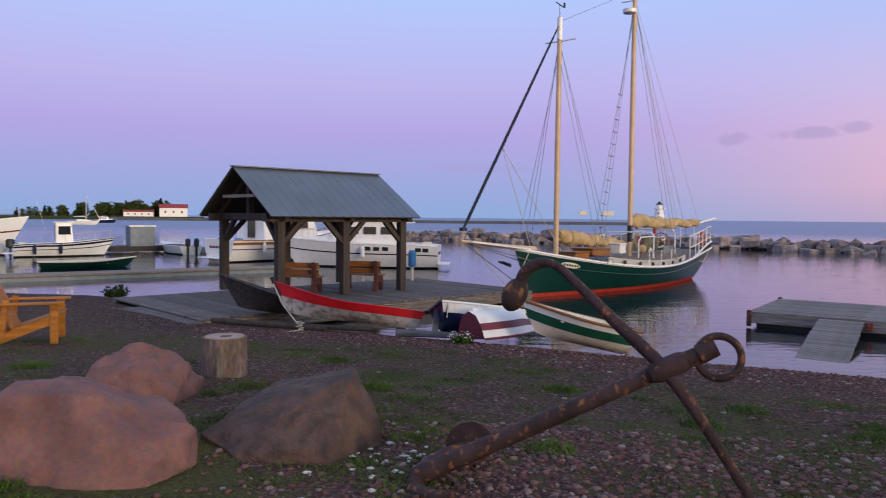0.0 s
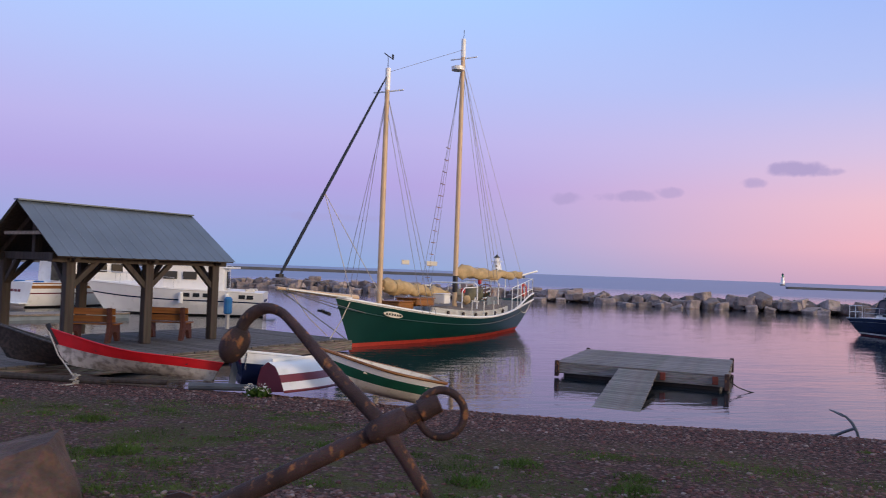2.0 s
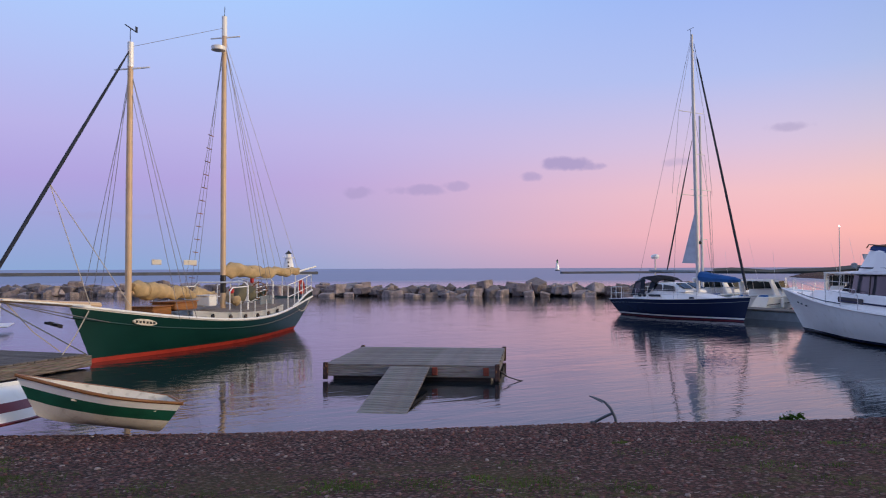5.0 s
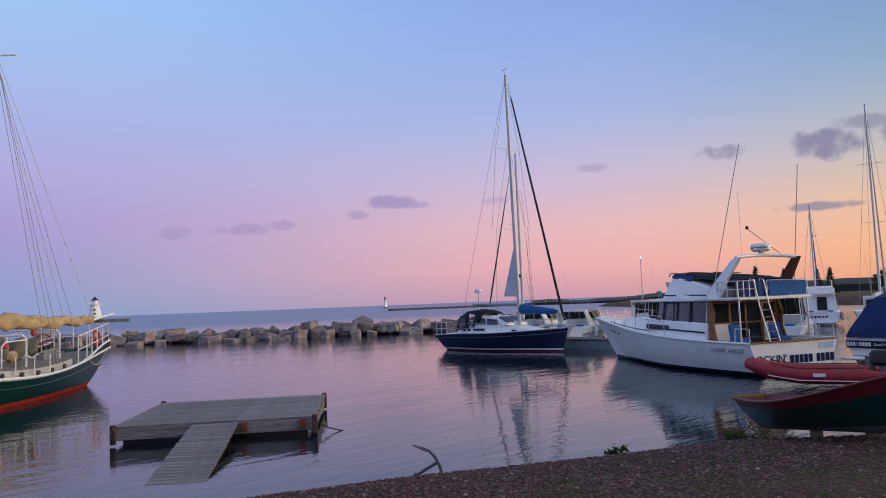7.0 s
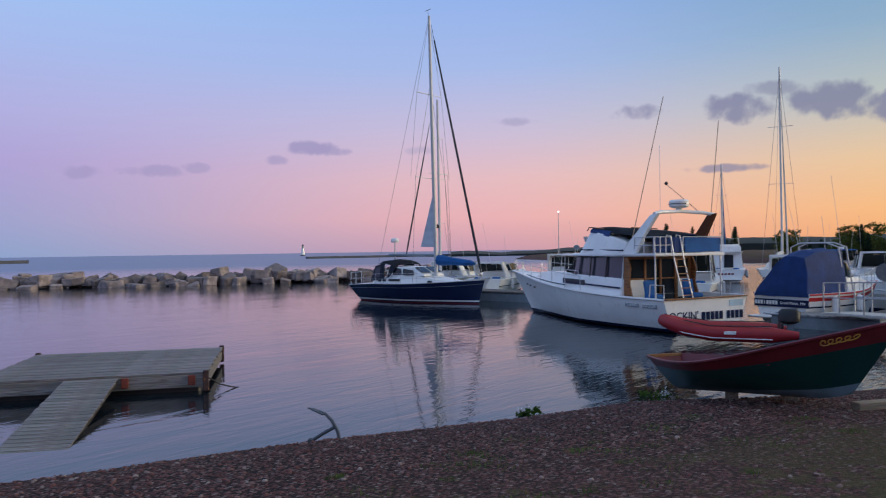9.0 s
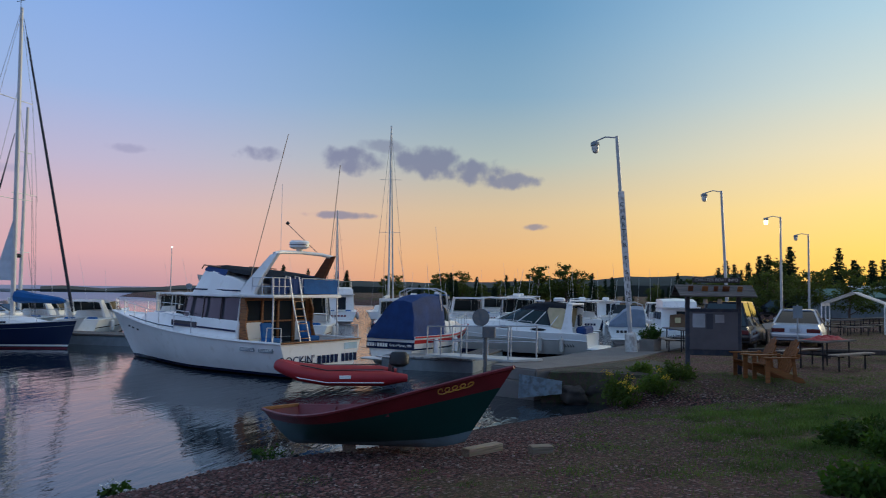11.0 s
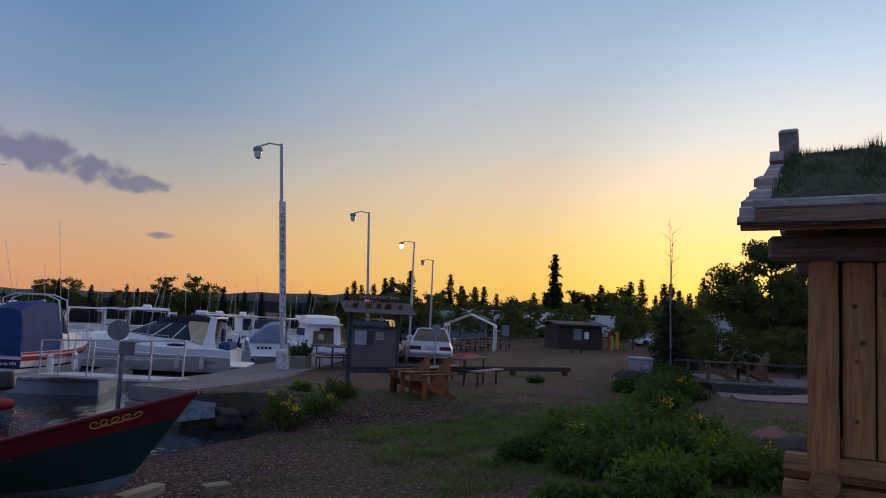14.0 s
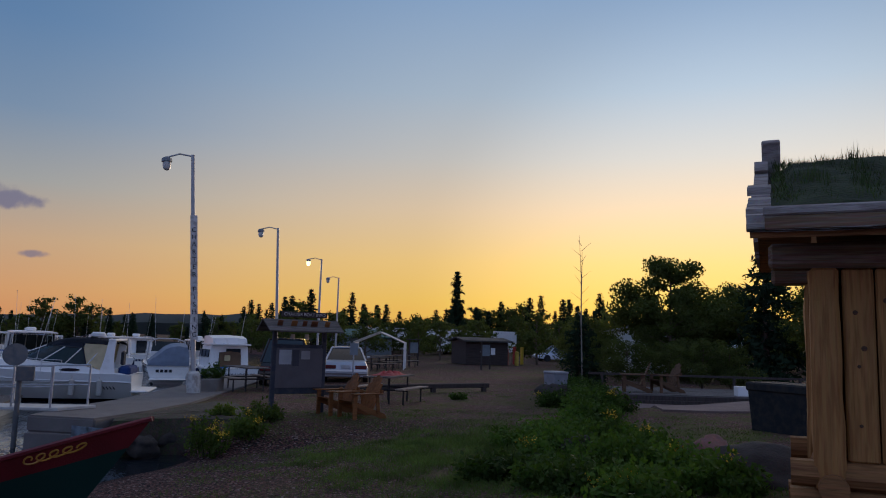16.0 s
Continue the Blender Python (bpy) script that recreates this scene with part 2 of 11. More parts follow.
STONE_DARK = mat("dark_brown_rock", (0.165, 0.105, 0.075), 0.9, var=0.25, scale=2.4, bump=0.5, fine=40, c2=(0.10, 0.075, 0.05))


# ---- mesh helpers ----
def part(name, bm, material, parent=None, label="", smooth=False):
    """One mesh object from a bmesh, under a thing or a part."""
    me = bpy.data.meshes.new(name)
    bmesh.ops.recalc_face_normals(bm, faces=bm.faces)
    bm.to_mesh(me)
    bm.free()
    me.materials.append(material)
    if smooth:
        me.polygons.foreach_set("use_smooth", [True] * len(me.polygons))
        me.set_sharp_from_angle(angle=radians(38))
    ob = new(name, me)
    if parent:
        ob.parent = parent
    return tagged(ob, label)


def thing(name, label, category, m=None, group="", kind=""):
    ob = new(name)
    ob.empty_display_size = 0.2
    if m is not None:
        ob.matrix_basis = m
    return tagged(ob, label, category, group, kind)


def quad_rings(bm, rings, closed=True, cap=True):
    """Joins rings of points into a skin."""
    vs = [[bm.verts.new(p) for p in r] for r in rings]
    n = len(rings[0])
    for a, b in zip(vs, vs[1:]):
        for i in range(n if closed else n - 1):
            j = (i + 1) % n
            bm.faces.new((a[i], a[j], b[j], b[i]))
    if cap and closed:
        bm.faces.new(vs[0][::-1])
        bm.faces.new(vs[-1])
    return bm


def box(bm, c, s, m=None, bevel=0.0):
    """A box about c with sizes s, turned by m about its centre."""
    q = Matrix.Translation(c) @ (m.to_4x4() if m is not None else Matrix.Identity(4)) @ Matrix.Diagonal((*s, 1))
    r = bmesh.ops.create_cube(bm, size=1.0, matrix=q)
    if bevel:
        ed = {e for v in r["verts"] for e in v.link_edges}
        bmesh.ops.bevel(bm, geom=list(ed), offset=bevel, segments=1, affect="EDGES")
    return bm


def beam(bm, p, q, w, h, up=(0, 0, 1), bevel=0.0):
    """A straight timber from p to q, w wide and h high."""
    p, q = Vector(p), Vector(q)
    d = (q - p).normalized()
    side = d.cross(Vector(up))
    if side.length < 1e-4:
        side = d.cross(Vector((1, 0, 0)))
    side.normalize()
    top = side.cross(d)
    r = Matrix((d, side, top)).transposed()
    return box(bm, (p + q) / 2, ((q - p).length, w, h), r, bevel)


def tube(bm, pts, r, n=8, cap=True):
    """A round bar along points; r is a radius or one for each point."""
    pts = [Vector(p) for p in pts]
    rr = r if isinstance(r, (list, tuple)) else [r] * len(pts)
    rings, side = [], None
    for i, p in enumerate(pts):
        d = (pts[min(i + 1, len(pts) - 1)] - pts[max(i - 1, 0)]).normalized()
        if side is None:
            side = d.orthogonal().normalized()
        side = (side - d * side.dot(d)).normalized()
        o = d.cross(side)
        rings.append([p + (side * math.cos(a) + o * math.sin(a)) * rr[i] for a in (2 * math.pi * k / n for k in range(n))])
    return quad_rings(bm, rings, True, cap)


def lathe(bm, prof, n=16, at=(0, 0, 0), arc=1.0):
    a = Vector(at)
    rings = [[a + Vector((r * math.cos(t), r * math.sin(t), z)) for t in (2 * math.pi * k / n for k in range(n))] for r, z in prof]
    return quad_rings(bm, rings, True, True)


def prism(bm, pts, d):
    """A flat polygon pushed along d."""
    d = Vector(d)
    return quad_rings(bm, [[Vector(p) for p in pts], [Vector(p) + d for p in pts]], True, True)


def ring_bar(bm, c, r, t, axis_m, n=24, k=8):
    """A closed ring of bar radius t."""
    vs = []
    for i in range(n):
        a = 2 * math.pi * i / n
        row = []
        for j in range(k):
            b = 2 * math.pi * j / k
            row.append(bm.verts.new(Vector(c) + axis_m @ Vector(((r + t * math.cos(b)) * math.cos(a), (r + t * math.cos(b)) * math.sin(a), t * math.sin(b)))))
        vs.append(row)
    for i in range(n):
        for j in range(k):
            bm.faces.new((vs[i][j], vs[(i + 1) % n][j], vs[(i + 1) % n][(j + 1) % k], vs[i][(j + 1) % k]))
    return bm


def rock(bm, s, seed, sub=3, rough=0.35, at=(0, 0, 0), flat=0.0, facets=6):
    """A lumpy stone with half sizes s, cut by a few planes."""
    rnd = random.Random(seed)
    off = Vector((seed * 3.1, seed * 1.7, seed * 0.9))
    cuts = [(Vector((rnd.uniform(-1, 1), rnd.uniform(-1, 1), rnd.uniform(-0.5, 1))).normalized(), rnd.uniform(0.55, 0.88)) for _ in range(facets)]
    r = bmesh.ops.create_icosphere(bm, subdivisions=sub, radius=1.0)
    for v in r["verts"]:
        p = v.co.copy()
        for n, d in cuts:
            e = p.dot(n) - d
            if e > 0:
                p -= n * e * 0.9
        k = 1 + rough * (noise.noise(p * 1.3 + off) + 0.45 * noise.noise(p * 3.1 + off) + 0.2 * noise.noise(p * 8 + off))
        p *= k
        v.co = Vector(at) + Vector((p.x * s[0], p.y * s[1], p.z * s[2]))
    return bm


class Hull:
    """A boat's hull, stern at x = 0 and bow at x = length, waterline z = 0, built in bands from keel to sheer."""

    def __init__(self, length, half, bow, mid, stern, depth=0.3, transom=0.75, rake=0.5, full=0.4, wide=0.42, stern_rake=0.0, bow_pow=2.2, flare=0.9, ns=24, low=0.62):
        self.length, self.half, self.bow, self.mid, self.stern, self.depth, self.transom, self.rake = length, half, bow, mid, stern, depth, transom, rake
        self.full, self.wide, self.stern_rake, self.bow_pow, self.flare, self.ns, self.low = full, wide, stern_rake, bow_pow, flare, ns, low

    def sheer(self, t):
        low = self.low
        if t < low:
            k = 1 - t / low
            return self.mid + (self.stern - self.mid) * k * k
        k = (t - low) / (1 - low)
        return self.mid + (self.bow - self.mid) * k * k

    def breadth(self, t):
        if t < self.wide:
            k = 1 - t / self.wide
            return self.half * (1 - (1 - self.transom) * k * k)
        k = (t - self.wide) / (1 - self.wide)
        return self.half * max(0.0, 1 - k ** self.bow_pow)

    def point(self, t, v, side=1, inset=0.0):
        zs = self.sheer(t)
        zk = -self.depth + max(0.0, (t - 0.8) / 0.2) ** 2 * self.depth * 0.9
        z = zk + (zs - zk) * v
        p = self.full + (self.flare - self.full) * max(0.0, (t - 0.45) / 0.55) ** 1.5
        y = max(0.0, self.breadth(t) * v ** p - inset)
        x = t * (self.length - self.rake) + self.rake * t ** 6 * v
        x -= self.stern_rake * (1 - t) ** 8 * v
        return Vector((x, side * y, z))

    def band(self, v0, v1, nv=3, out=0.0, t0=0.0, t1=1.0):
        bm = bmesh.new()
        for side in (1, -1):
            rows = []
            for i in range(self.ns + 1):
                t = t0 + (t1 - t0) * i / self.ns
                rows.append([self.point(t, v0 + (v1 - v0) * j / nv, side, -out) for j in range(nv + 1)])
            quad_rings(bm, rows, False, False)
        bmesh.ops.remove_doubles(bm, verts=bm.verts, dist=0.002)
        return bm

    def at_height(self, t, z):
        zs = self.sheer(t)
        zk = -self.depth + max(0.0, (t - 0.8) / 0.2) ** 2 * self.depth * 0.9
        return min(1.0, max(0.0, (z - zk) / (zs - zk)))

    def level_band(self, z0, z1, nv=3, out=0.0, below_sheer=None):
        """A band between two heights; below_sheer: up to that much under the sheer instead of z1."""
        bm = bmesh.new()
        for side in (1, -1):
            rows = []
            for i in range(self.ns + 1):
                t = i / self.ns
                a = self.at_height(t, z0) if z0 is not None else 0.0
                b = self.at_height(t, z1) if below_sheer is None else self.at_height(t, self.sheer(t) - below_sheer)
                b = max(a, b)
                rows.append([self.point(t, a + (b - a) * j / nv, side, -out) for j in range(nv + 1)])
            quad_rings(bm, rows, False, False)
        return bm

    def transom_face(self, v0=0.0, v1=1.0, nv=6, inset=0.0):
        bm = bmesh.new()
        a = [self.point(0, v0 + (v1 - v0) * j / nv, 1, inset) for j in range(nv + 1)]
        b = [self.point(0, v0 + (v1 - v0) * j / nv, -1, inset) for j in range(nv + 1)]
        quad_rings(bm, [a, b], False, False)
        return bm

    def deck(self, v=0.97, t0=0.0, t1=1.0, inset=0.03, camber=0.04):
        bm = bmesh.new()
        rows = []
        for i in range(self.ns + 1):
            t = t0 + (t1 - t0) * i / self.ns
            a, b = self.point(t, v, 1, inset), self.point(t, v, -1, inset)
            rows.append([a, (a + b) / 2 + Vector((0, 0, camber * min(1, a.y))), b])
        return quad_rings(bm, rows, False, False)

    def rail(self, r=0.03, v=1.0, t0=0.0, t1=1.0, side=1, dz=0.0, n=6):
        bm = bmesh.new()
        pts = [self.point(t0 + (t1 - t0) * i / self.ns, v, side) + Vector((0, 0, dz)) for i in range(self.ns + 1)]
        return tube(bm, pts, r, n)


def hull_parts(h, parent, bands, deck=None, deck_v=0.97, rail=None, rail_r=0.03, skip_transom=False):
    """Adds the bands, transom, deck and gunwale of a hull to a boat."""
    for name, v0, v1, m, label in bands:
        part(name, h.band(v0, v1), m, parent, label, True)
        if h.transom > 0.05 and not skip_transom:
            part("transom", h.transom_face(v0, v1), m, parent)
    if deck:
        part("deck", h.deck(deck_v), deck, parent)
    if rail:
        for side in (1, -1):
            part("gunwale", h.rail(rail_r, side=side), rail, parent, smooth=True)


def wire(parent, p, q, r=0.012, m=None, name="stay", sag=0.0):
    bm = bmesh.new()
    p, q = Vector(p), Vector(q)
    pts = [p.lerp(q, k / 6) - Vector((0, 0, sag * math.sin(math.pi * k / 6))) for k in range(7)] if sag else [p, q]
    return part(name, tube(bm, pts, r, 5), m or WIRE, parent)


def text_mesh(words, size, depth=0.004):
    cu = bpy.data.curves.new("lettering", "FONT")
    cu.body, cu.size, cu.extrude, cu.align_x, cu.align_y = words, size, depth, "CENTER", "CENTER"
    ob = bpy.data.objects.new("lettering", cu)
    me = bpy.data.meshes.new_from_object(ob)
    bpy.data.objects.remove(ob)
    return me


def lettering(words, size, parent, m, material, label=""):
    me = text_mesh(words, size)
    me.materials.append(material)
    ob = new("lettering", me)
    ob.parent = parent
    ob.matrix_basis = m
    return tagged(ob, label)


# ---- ground, water, breakwaters ----
SHORE = [(-4500, 900), (-400, 120), (-60, 32), (-30, 27), (-12.5, 23.8), (-9.4, 23.2), (-6.6, 20.6), (-3.4, 17.4), (0.5, 15.7), (3.9, 13.9), (7.2, 12.3), (10.0, 11.2),
         (13.3, 9.5), (15.3, 8.7), (17.4, 6.7), (19.7, 5.2), (20.8, 4.35), (21.4, 3.7), (22.2, 2.95), (23.2, 3.0), (23.6, 4.2), (24.6, 4.6), (27.4, 3.6), (31.5, 2.0), (61.0, -10.3), (84.0, -20.0), (104, -8), (112, 16), (124, 60),
         (168, 120), (300, 210), (900, 560), (4500, 2400)]
LAND = SHORE + [(4500, -4500), (-4500, -4500)]


def shore_distance(X, Y):
    """Metres inland of the waterline; negative in the water."""
    P = np.array(LAND, float)
    d2 = np.full(X.shape, 1e12)
    inside = np.zeros(X.shape, bool)
    for i in range(len(P)):
        (x0, y0), (x1, y1) = P[i], P[(i + 1) % len(P)]
        if i < len(SHORE) - 1:
            dx, dy = x1 - x0, y1 - y0
            t = np.clip(((X - x0) * dx + (Y - y0) * dy) / (dx * dx + dy * dy), 0, 1)
            d2 = np.minimum(d2, (X - x0 - t * dx) ** 2 + (Y - y0 - t * dy) ** 2)
        cross = ((y0 > Y) != (y1 > Y)) & (X < (x1 - x0) * (Y - y0) / (y1 - y0 + 1e-12) + x0)
        inside ^= cross
    return np.where(inside, 1, -1) * np.sqrt(d2)


def ground_profile(s):
    return np.interp(s, [-60, -6, -1.5, 0, 0.6, 1.5, 4, 7, 10, 14, 40, 400], [-4, -1.2, -0.32, 0.0, 0.14, 0.27, 0.52, 0.78, 0.98, 1.08, 1.15, 1.6])


def ground_z(x, y):
    """Height of the ground at a place."""
    return float(heights(np.array([[x]], float), np.array([[y]], float))[0, 0])


def heights(X, Y):
    z = ground_profile(shore_distance(X, Y))
    z = z + 0.035 * np.sin(X * 1.1 + 0.7 * Y) * np.sin(Y * 0.9 - 0.4 * X) * np.clip(z, 0, 1)
    flat = np.clip((X - 21.4) / 1.2, 0, 1) * np.clip((90 - X) / 20, 0, 1)
    bank = np.minimum(0.72 + 0.02 * np.sin(X * 1.3) * np.sin(Y * 1.1), shore_distance(X, Y) * 1.1)
    return np.where(z > -0.3, z + (bank - z) * flat, z)


def axis(lo, hi, a, b, fine, grow):
    v = list(np.arange(a, b + fine / 2, fine))
    s, x = fine, a
    while x > lo:
        s *= grow
        x -= s
        v.insert(0, max(x, lo))
    s, x = fine, b
    while x < hi:
        s *= grow
        x += s
        v.append(min(x, hi))
    return np.array(v)


def grid_mesh(name, xs, ys, Z):
    nx, ny = len(xs), len(ys)
    X, Y = np.meshgrid(xs, ys, indexing="ij")
    co = np.stack([X, Y, Z], -1).reshape(-1, 3)
    i, j = np.meshgrid(np.arange(nx - 1), np.arange(ny - 1), indexing="ij")
    a = (i * ny + j).ravel()
    f = np.stack([a, a + ny, a + ny + 1, a + 1], 1)
    me = bpy.data.meshes.new(name)
    me.from_pydata(co.tolist(), [], f.tolist())
    me.polygons.foreach_set("use_smooth", [True] * len(me.polygons))
    return me


def gravel_material():
    mt = bpy.data.materials.new("shingle_and_turf")
    mt.use_nodes = True
    nt = mt.node_tree
    N, L = nt.nodes, nt.links
    b = N["Principled BSDF"]
    b.inputs["Roughness"].default_value = 0.95
    b.inputs["Specular IOR Level"].default_value = 0.2
    tc = N.new("ShaderNodeTexCoord")
    vo, v2 = N.new("ShaderNodeTexVoronoi"), N.new("ShaderNodeTexVoronoi")
    vo.inputs["Scale"].default_value, v2.inputs["Scale"].default_value = 21.0, 46.0
    for v in (vo, v2):
        L.new(tc.outputs["Object"], v.inputs["Vector"])
    r = N.new("ShaderNodeValToRGB")
    e = r.color_ramp.elements
    for _ in range(4):
        e.new(0.5)
    for k, (p, c) in zip(e, [(0.0, (0.066, 0.030, 0.028)), (0.3, (0.190, 0.078, 0.066)), (0.55, (0.150, 0.072, 0.064)), (0.75, (0.230, 0.126, 0.110)), (0.9, (0.26, 0.175, 0.155)), (1.0, (0.36, 0.285, 0.26))]):
        k.position, k.color = p, (*c, 1)
    # shade between the stones, painted as a dark tone toward each cell's edge
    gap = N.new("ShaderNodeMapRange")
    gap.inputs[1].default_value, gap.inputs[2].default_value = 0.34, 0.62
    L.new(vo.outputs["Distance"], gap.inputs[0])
    gap_shade = N.new("ShaderNodeMix")
    gap_shade.data_type = "RGBA"
    gap_shade.inputs[7].default_value = (0.030, 0.021, 0.018, 1)
    L.new(gap.outputs[0], gap_shade.inputs[0]), L.new(r.outputs[0], gap_shade.inputs[6])
    sx = N.new("ShaderNodeSeparateColor")
    L.new(vo.outputs["Color"], sx.inputs[0]), L.new(sx.outputs[0], r.inputs[0])
    n1, n2 = N.new("ShaderNodeTexNoise"), N.new("ShaderNodeTexNoise")
    n1.inputs["Scale"].default_value, n1.inputs["Detail"].default_value = 0.55, 7.0
    n2.inputs["Scale"].default_value, n2.inputs["Detail"].default_value = 5.0, 8.0
    L.new(tc.outputs["Object"], n1.inputs["Vector"]), L.new(tc.outputs["Object"], n2.inputs["Vector"])
    # turf grows back from the wash of the waves: by height above the water
    sp = N.new("ShaderNodeSeparateXYZ")
    L.new(tc.outputs["Object"], sp.inputs[0])
    hz = N.new("ShaderNodeMapRange")
    hz.inputs[1].default_value, hz.inputs[2].default_value = 0.42, 0.80
    L.new(sp.outputs[2], hz.inputs[0])
    su = N.new("ShaderNodeMath")
    su.operation = "MULTIPLY_ADD"
    L.new(n2.outputs[0], su.inputs[0])
    su.inputs[1].default_value = 0.75
    L.new(n1.outputs[0], su.inputs[2])
    gr = N.new("ShaderNodeMapRange")
    gr.inputs[1].default_value, gr.inputs[2].default_value = 0.86, 0.95
    L.new(su.outputs[0], gr.inputs[0])
    gm = N.new("ShaderNodeMath")
    gm.operation = "MULTIPLY"
    L.new(gr.outputs[0], gm.inputs[0]), L.new(hz.outputs[0], gm.inputs[1])
    gc = N.new("ShaderNodeValToRGB")
    gc.color_ramp.elements[0].color, gc.color_ramp.elements[1].color = (0.062, 0.048, 0.022, 1), (0.125, 0.118, 0.040, 1)
    L.new(n2.outputs[0], gc.inputs[0])
    # earth between the stones further from the water
    em = N.new("ShaderNodeMix")
    em.data_type = "RGBA"
    ef = N.new("ShaderNodeMath")
    ef.operation = "MULTIPLY"
    L.new(hz.outputs[0], ef.inputs[0])
    ef.inputs[1].default_value = 0.36
    L.new(ef.outputs[0], em.inputs[0]), L.new(gap_shade.outputs[2], em.inputs[6])
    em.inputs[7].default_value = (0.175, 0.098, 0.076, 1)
    mx = N.new("ShaderNodeMix")
    mx.data_type = "RGBA"
    L.new(gm.outputs[0], mx.inputs[0]), L.new(em.outputs[2], mx.inputs[6]), L.new(gc.outputs[0], mx.inputs[7])
    # wet strip along the water
    wt = N.new("ShaderNodeMapRange")
    wt.inputs[1].default_value, wt.inputs[2].default_value, wt.inputs[3].default_value, wt.inputs[4].default_value = 0.02, 0.12, 0.45, 1.0
    L.new(sp.outputs[2], wt.inputs[0])
    wm = N.new("ShaderNodeMix")
    wm.data_type, wm.blend_type = "RGBA", "MULTIPLY"
    wm.inputs[0].default_value = 1.0
    L.new(mx.outputs[2], wm.inputs[6]), L.new(wt.outputs[0], wm.inputs[7])
    L.new(wm.outputs[2], b.inputs["Base Color"])
    bp = N.new("ShaderNodeBump")
    bp.inputs["Strength"].default_value, bp.inputs["Distance"].default_value = 1.0, 0.03
    iv = N.new("ShaderNodeMath")
    iv.operation = "ADD"
    L.new(vo.outputs["Distance"], iv.inputs[0]), L.new(v2.outputs["Distance"], iv.inputs[1])
    bp.invert = True
    L.new(iv.outputs[0], bp.inputs["Height"]), L.new(bp.outputs[0], b.inputs["Normal"])
    return mt


def water_material():
    mt = bpy.data.materials.new("lake_water")
    mt.use_nodes = True
    nt = mt.node_tree
    N, L = nt.nodes, nt.links
    b = N["Principled BSDF"]
    b.inputs["Base Color"].default_value = (0.012, 0.018, 0.024, 1)
    b.inputs["Roughness"].default_value, b.inputs["IOR"].default_value = 0.04, 1.40
    b.inputs["Specular IOR Level"].default_value = 0.85
    tc, mp = N.new("ShaderNodeTexCoord"), N.new("ShaderNodeMapping")
    L.new(tc.outputs["Object"], mp.inputs[0])
    mp.inputs["Rotation"].default_value, mp.inputs["Scale"].default_value = (0, 0, radians(38)), (0.55, 1.9, 1)
    a, c = N.new("ShaderNodeTexNoise"), N.new("ShaderNodeTexNoise")
    a.inputs["Scale"].default_value, a.inputs["Detail"].default_value, a.inputs["Distortion"].default_value = 1.5, 3.0, 0.6
    c.inputs["Scale"].default_value, c.inputs["Detail"].default_value = 0.22, 2.0
    L.new(mp.outputs[0], a.inputs["Vector"]), L.new(mp.outputs[0], c.inputs["Vector"])
    am = N.new("ShaderNodeMath")
    am.operation = "MULTIPLY_ADD"
    L.new(c.outputs[0], am.inputs[0])
    am.inputs[1].default_value = 2.2
    L.new(a.outputs[0], am.inputs[2])
    bp = N.new("ShaderNodeBump")
    bp.inputs["Strength"].default_value, bp.inputs["Distance"].default_value = 0.22, 0.045
    # the open lake outside the breakwater is rougher than the harbour
    ln, op = N.new("ShaderNodeVectorMath"), N.new("ShaderNodeMapRange")
    ln.operation = "LENGTH"
    L.new(tc.outputs["Object"], ln.inputs[0]), L.new(ln.outputs["Value"], op.inputs[0])
    op.inputs[1].default_value, op.inputs[2].default_value, op.inputs[3].default_value, op.inputs[4].default_value = 75.0, 170.0, 0.04, 0.34
    L.new(op.outputs[0], b.inputs["Roughness"])
    # bluer, lighter look of distant water put into its base colour
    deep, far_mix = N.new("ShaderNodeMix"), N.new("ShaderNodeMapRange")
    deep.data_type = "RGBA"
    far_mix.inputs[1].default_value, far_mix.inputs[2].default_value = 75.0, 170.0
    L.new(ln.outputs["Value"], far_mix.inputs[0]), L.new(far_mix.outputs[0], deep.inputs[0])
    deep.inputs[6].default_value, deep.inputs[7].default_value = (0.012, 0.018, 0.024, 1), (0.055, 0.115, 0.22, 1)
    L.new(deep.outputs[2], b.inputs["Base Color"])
    # small ripples
    fr, fm = N.new("ShaderNodeTexNoise"), N.new("ShaderNodeMath")
    fr.inputs["Scale"].default_value, fr.inputs["Detail"].default_value, fr.inputs["Distortion"].default_value = 5.5, 2.0, 0.8
    L.new(mp.outputs[0], fr.inputs["Vector"]), L.new(fr.outputs[0], fm.inputs[0])
    fm.operation = "MULTIPLY_ADD"
    fm.inputs[1].default_value = 0.22
    L.new(am.outputs[0], fm.inputs[2])
    so, cz = N.new("ShaderNodeSeparateXYZ"), N.new("ShaderNodeMapRange")
    L.new(tc.outputs["Object"], so.inputs[0])
    # x less y: the sheltered basin lies on one side, the breezier inlet on the other
    df = N.new("ShaderNodeMath")
    df.operation = "SUBTRACT"
    L.new(so.outputs[0], df.inputs[0]), L.new(so.outputs[1], df.inputs[1])
    cz.inputs[1].default_value, cz.inputs[2].default_value, cz.inputs[3].default_value, cz.inputs[4].default_value = 8.5, 14.5, 0.22, 1.0
    L.new(df.outputs[0], cz.inputs[0]), L.new(cz.outputs[0], bp.inputs["Strength"])
    L.new(fm.outputs[0], bp.inputs["Height"]), L.new(bp.outputs[0], b.inputs["Normal"])
    return mt


gx, gy = axis(-4500, 4500, -14, 34, 0.4, 1.18), axis(-4500, 2600, -14, 26, 0.4, 1.18)
GX, GY = np.meshgrid(gx, gy, indexing="ij")
ground = new("ground", grid_mesh("ground", gx, gy, heights(GX, GY)))
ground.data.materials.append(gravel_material())
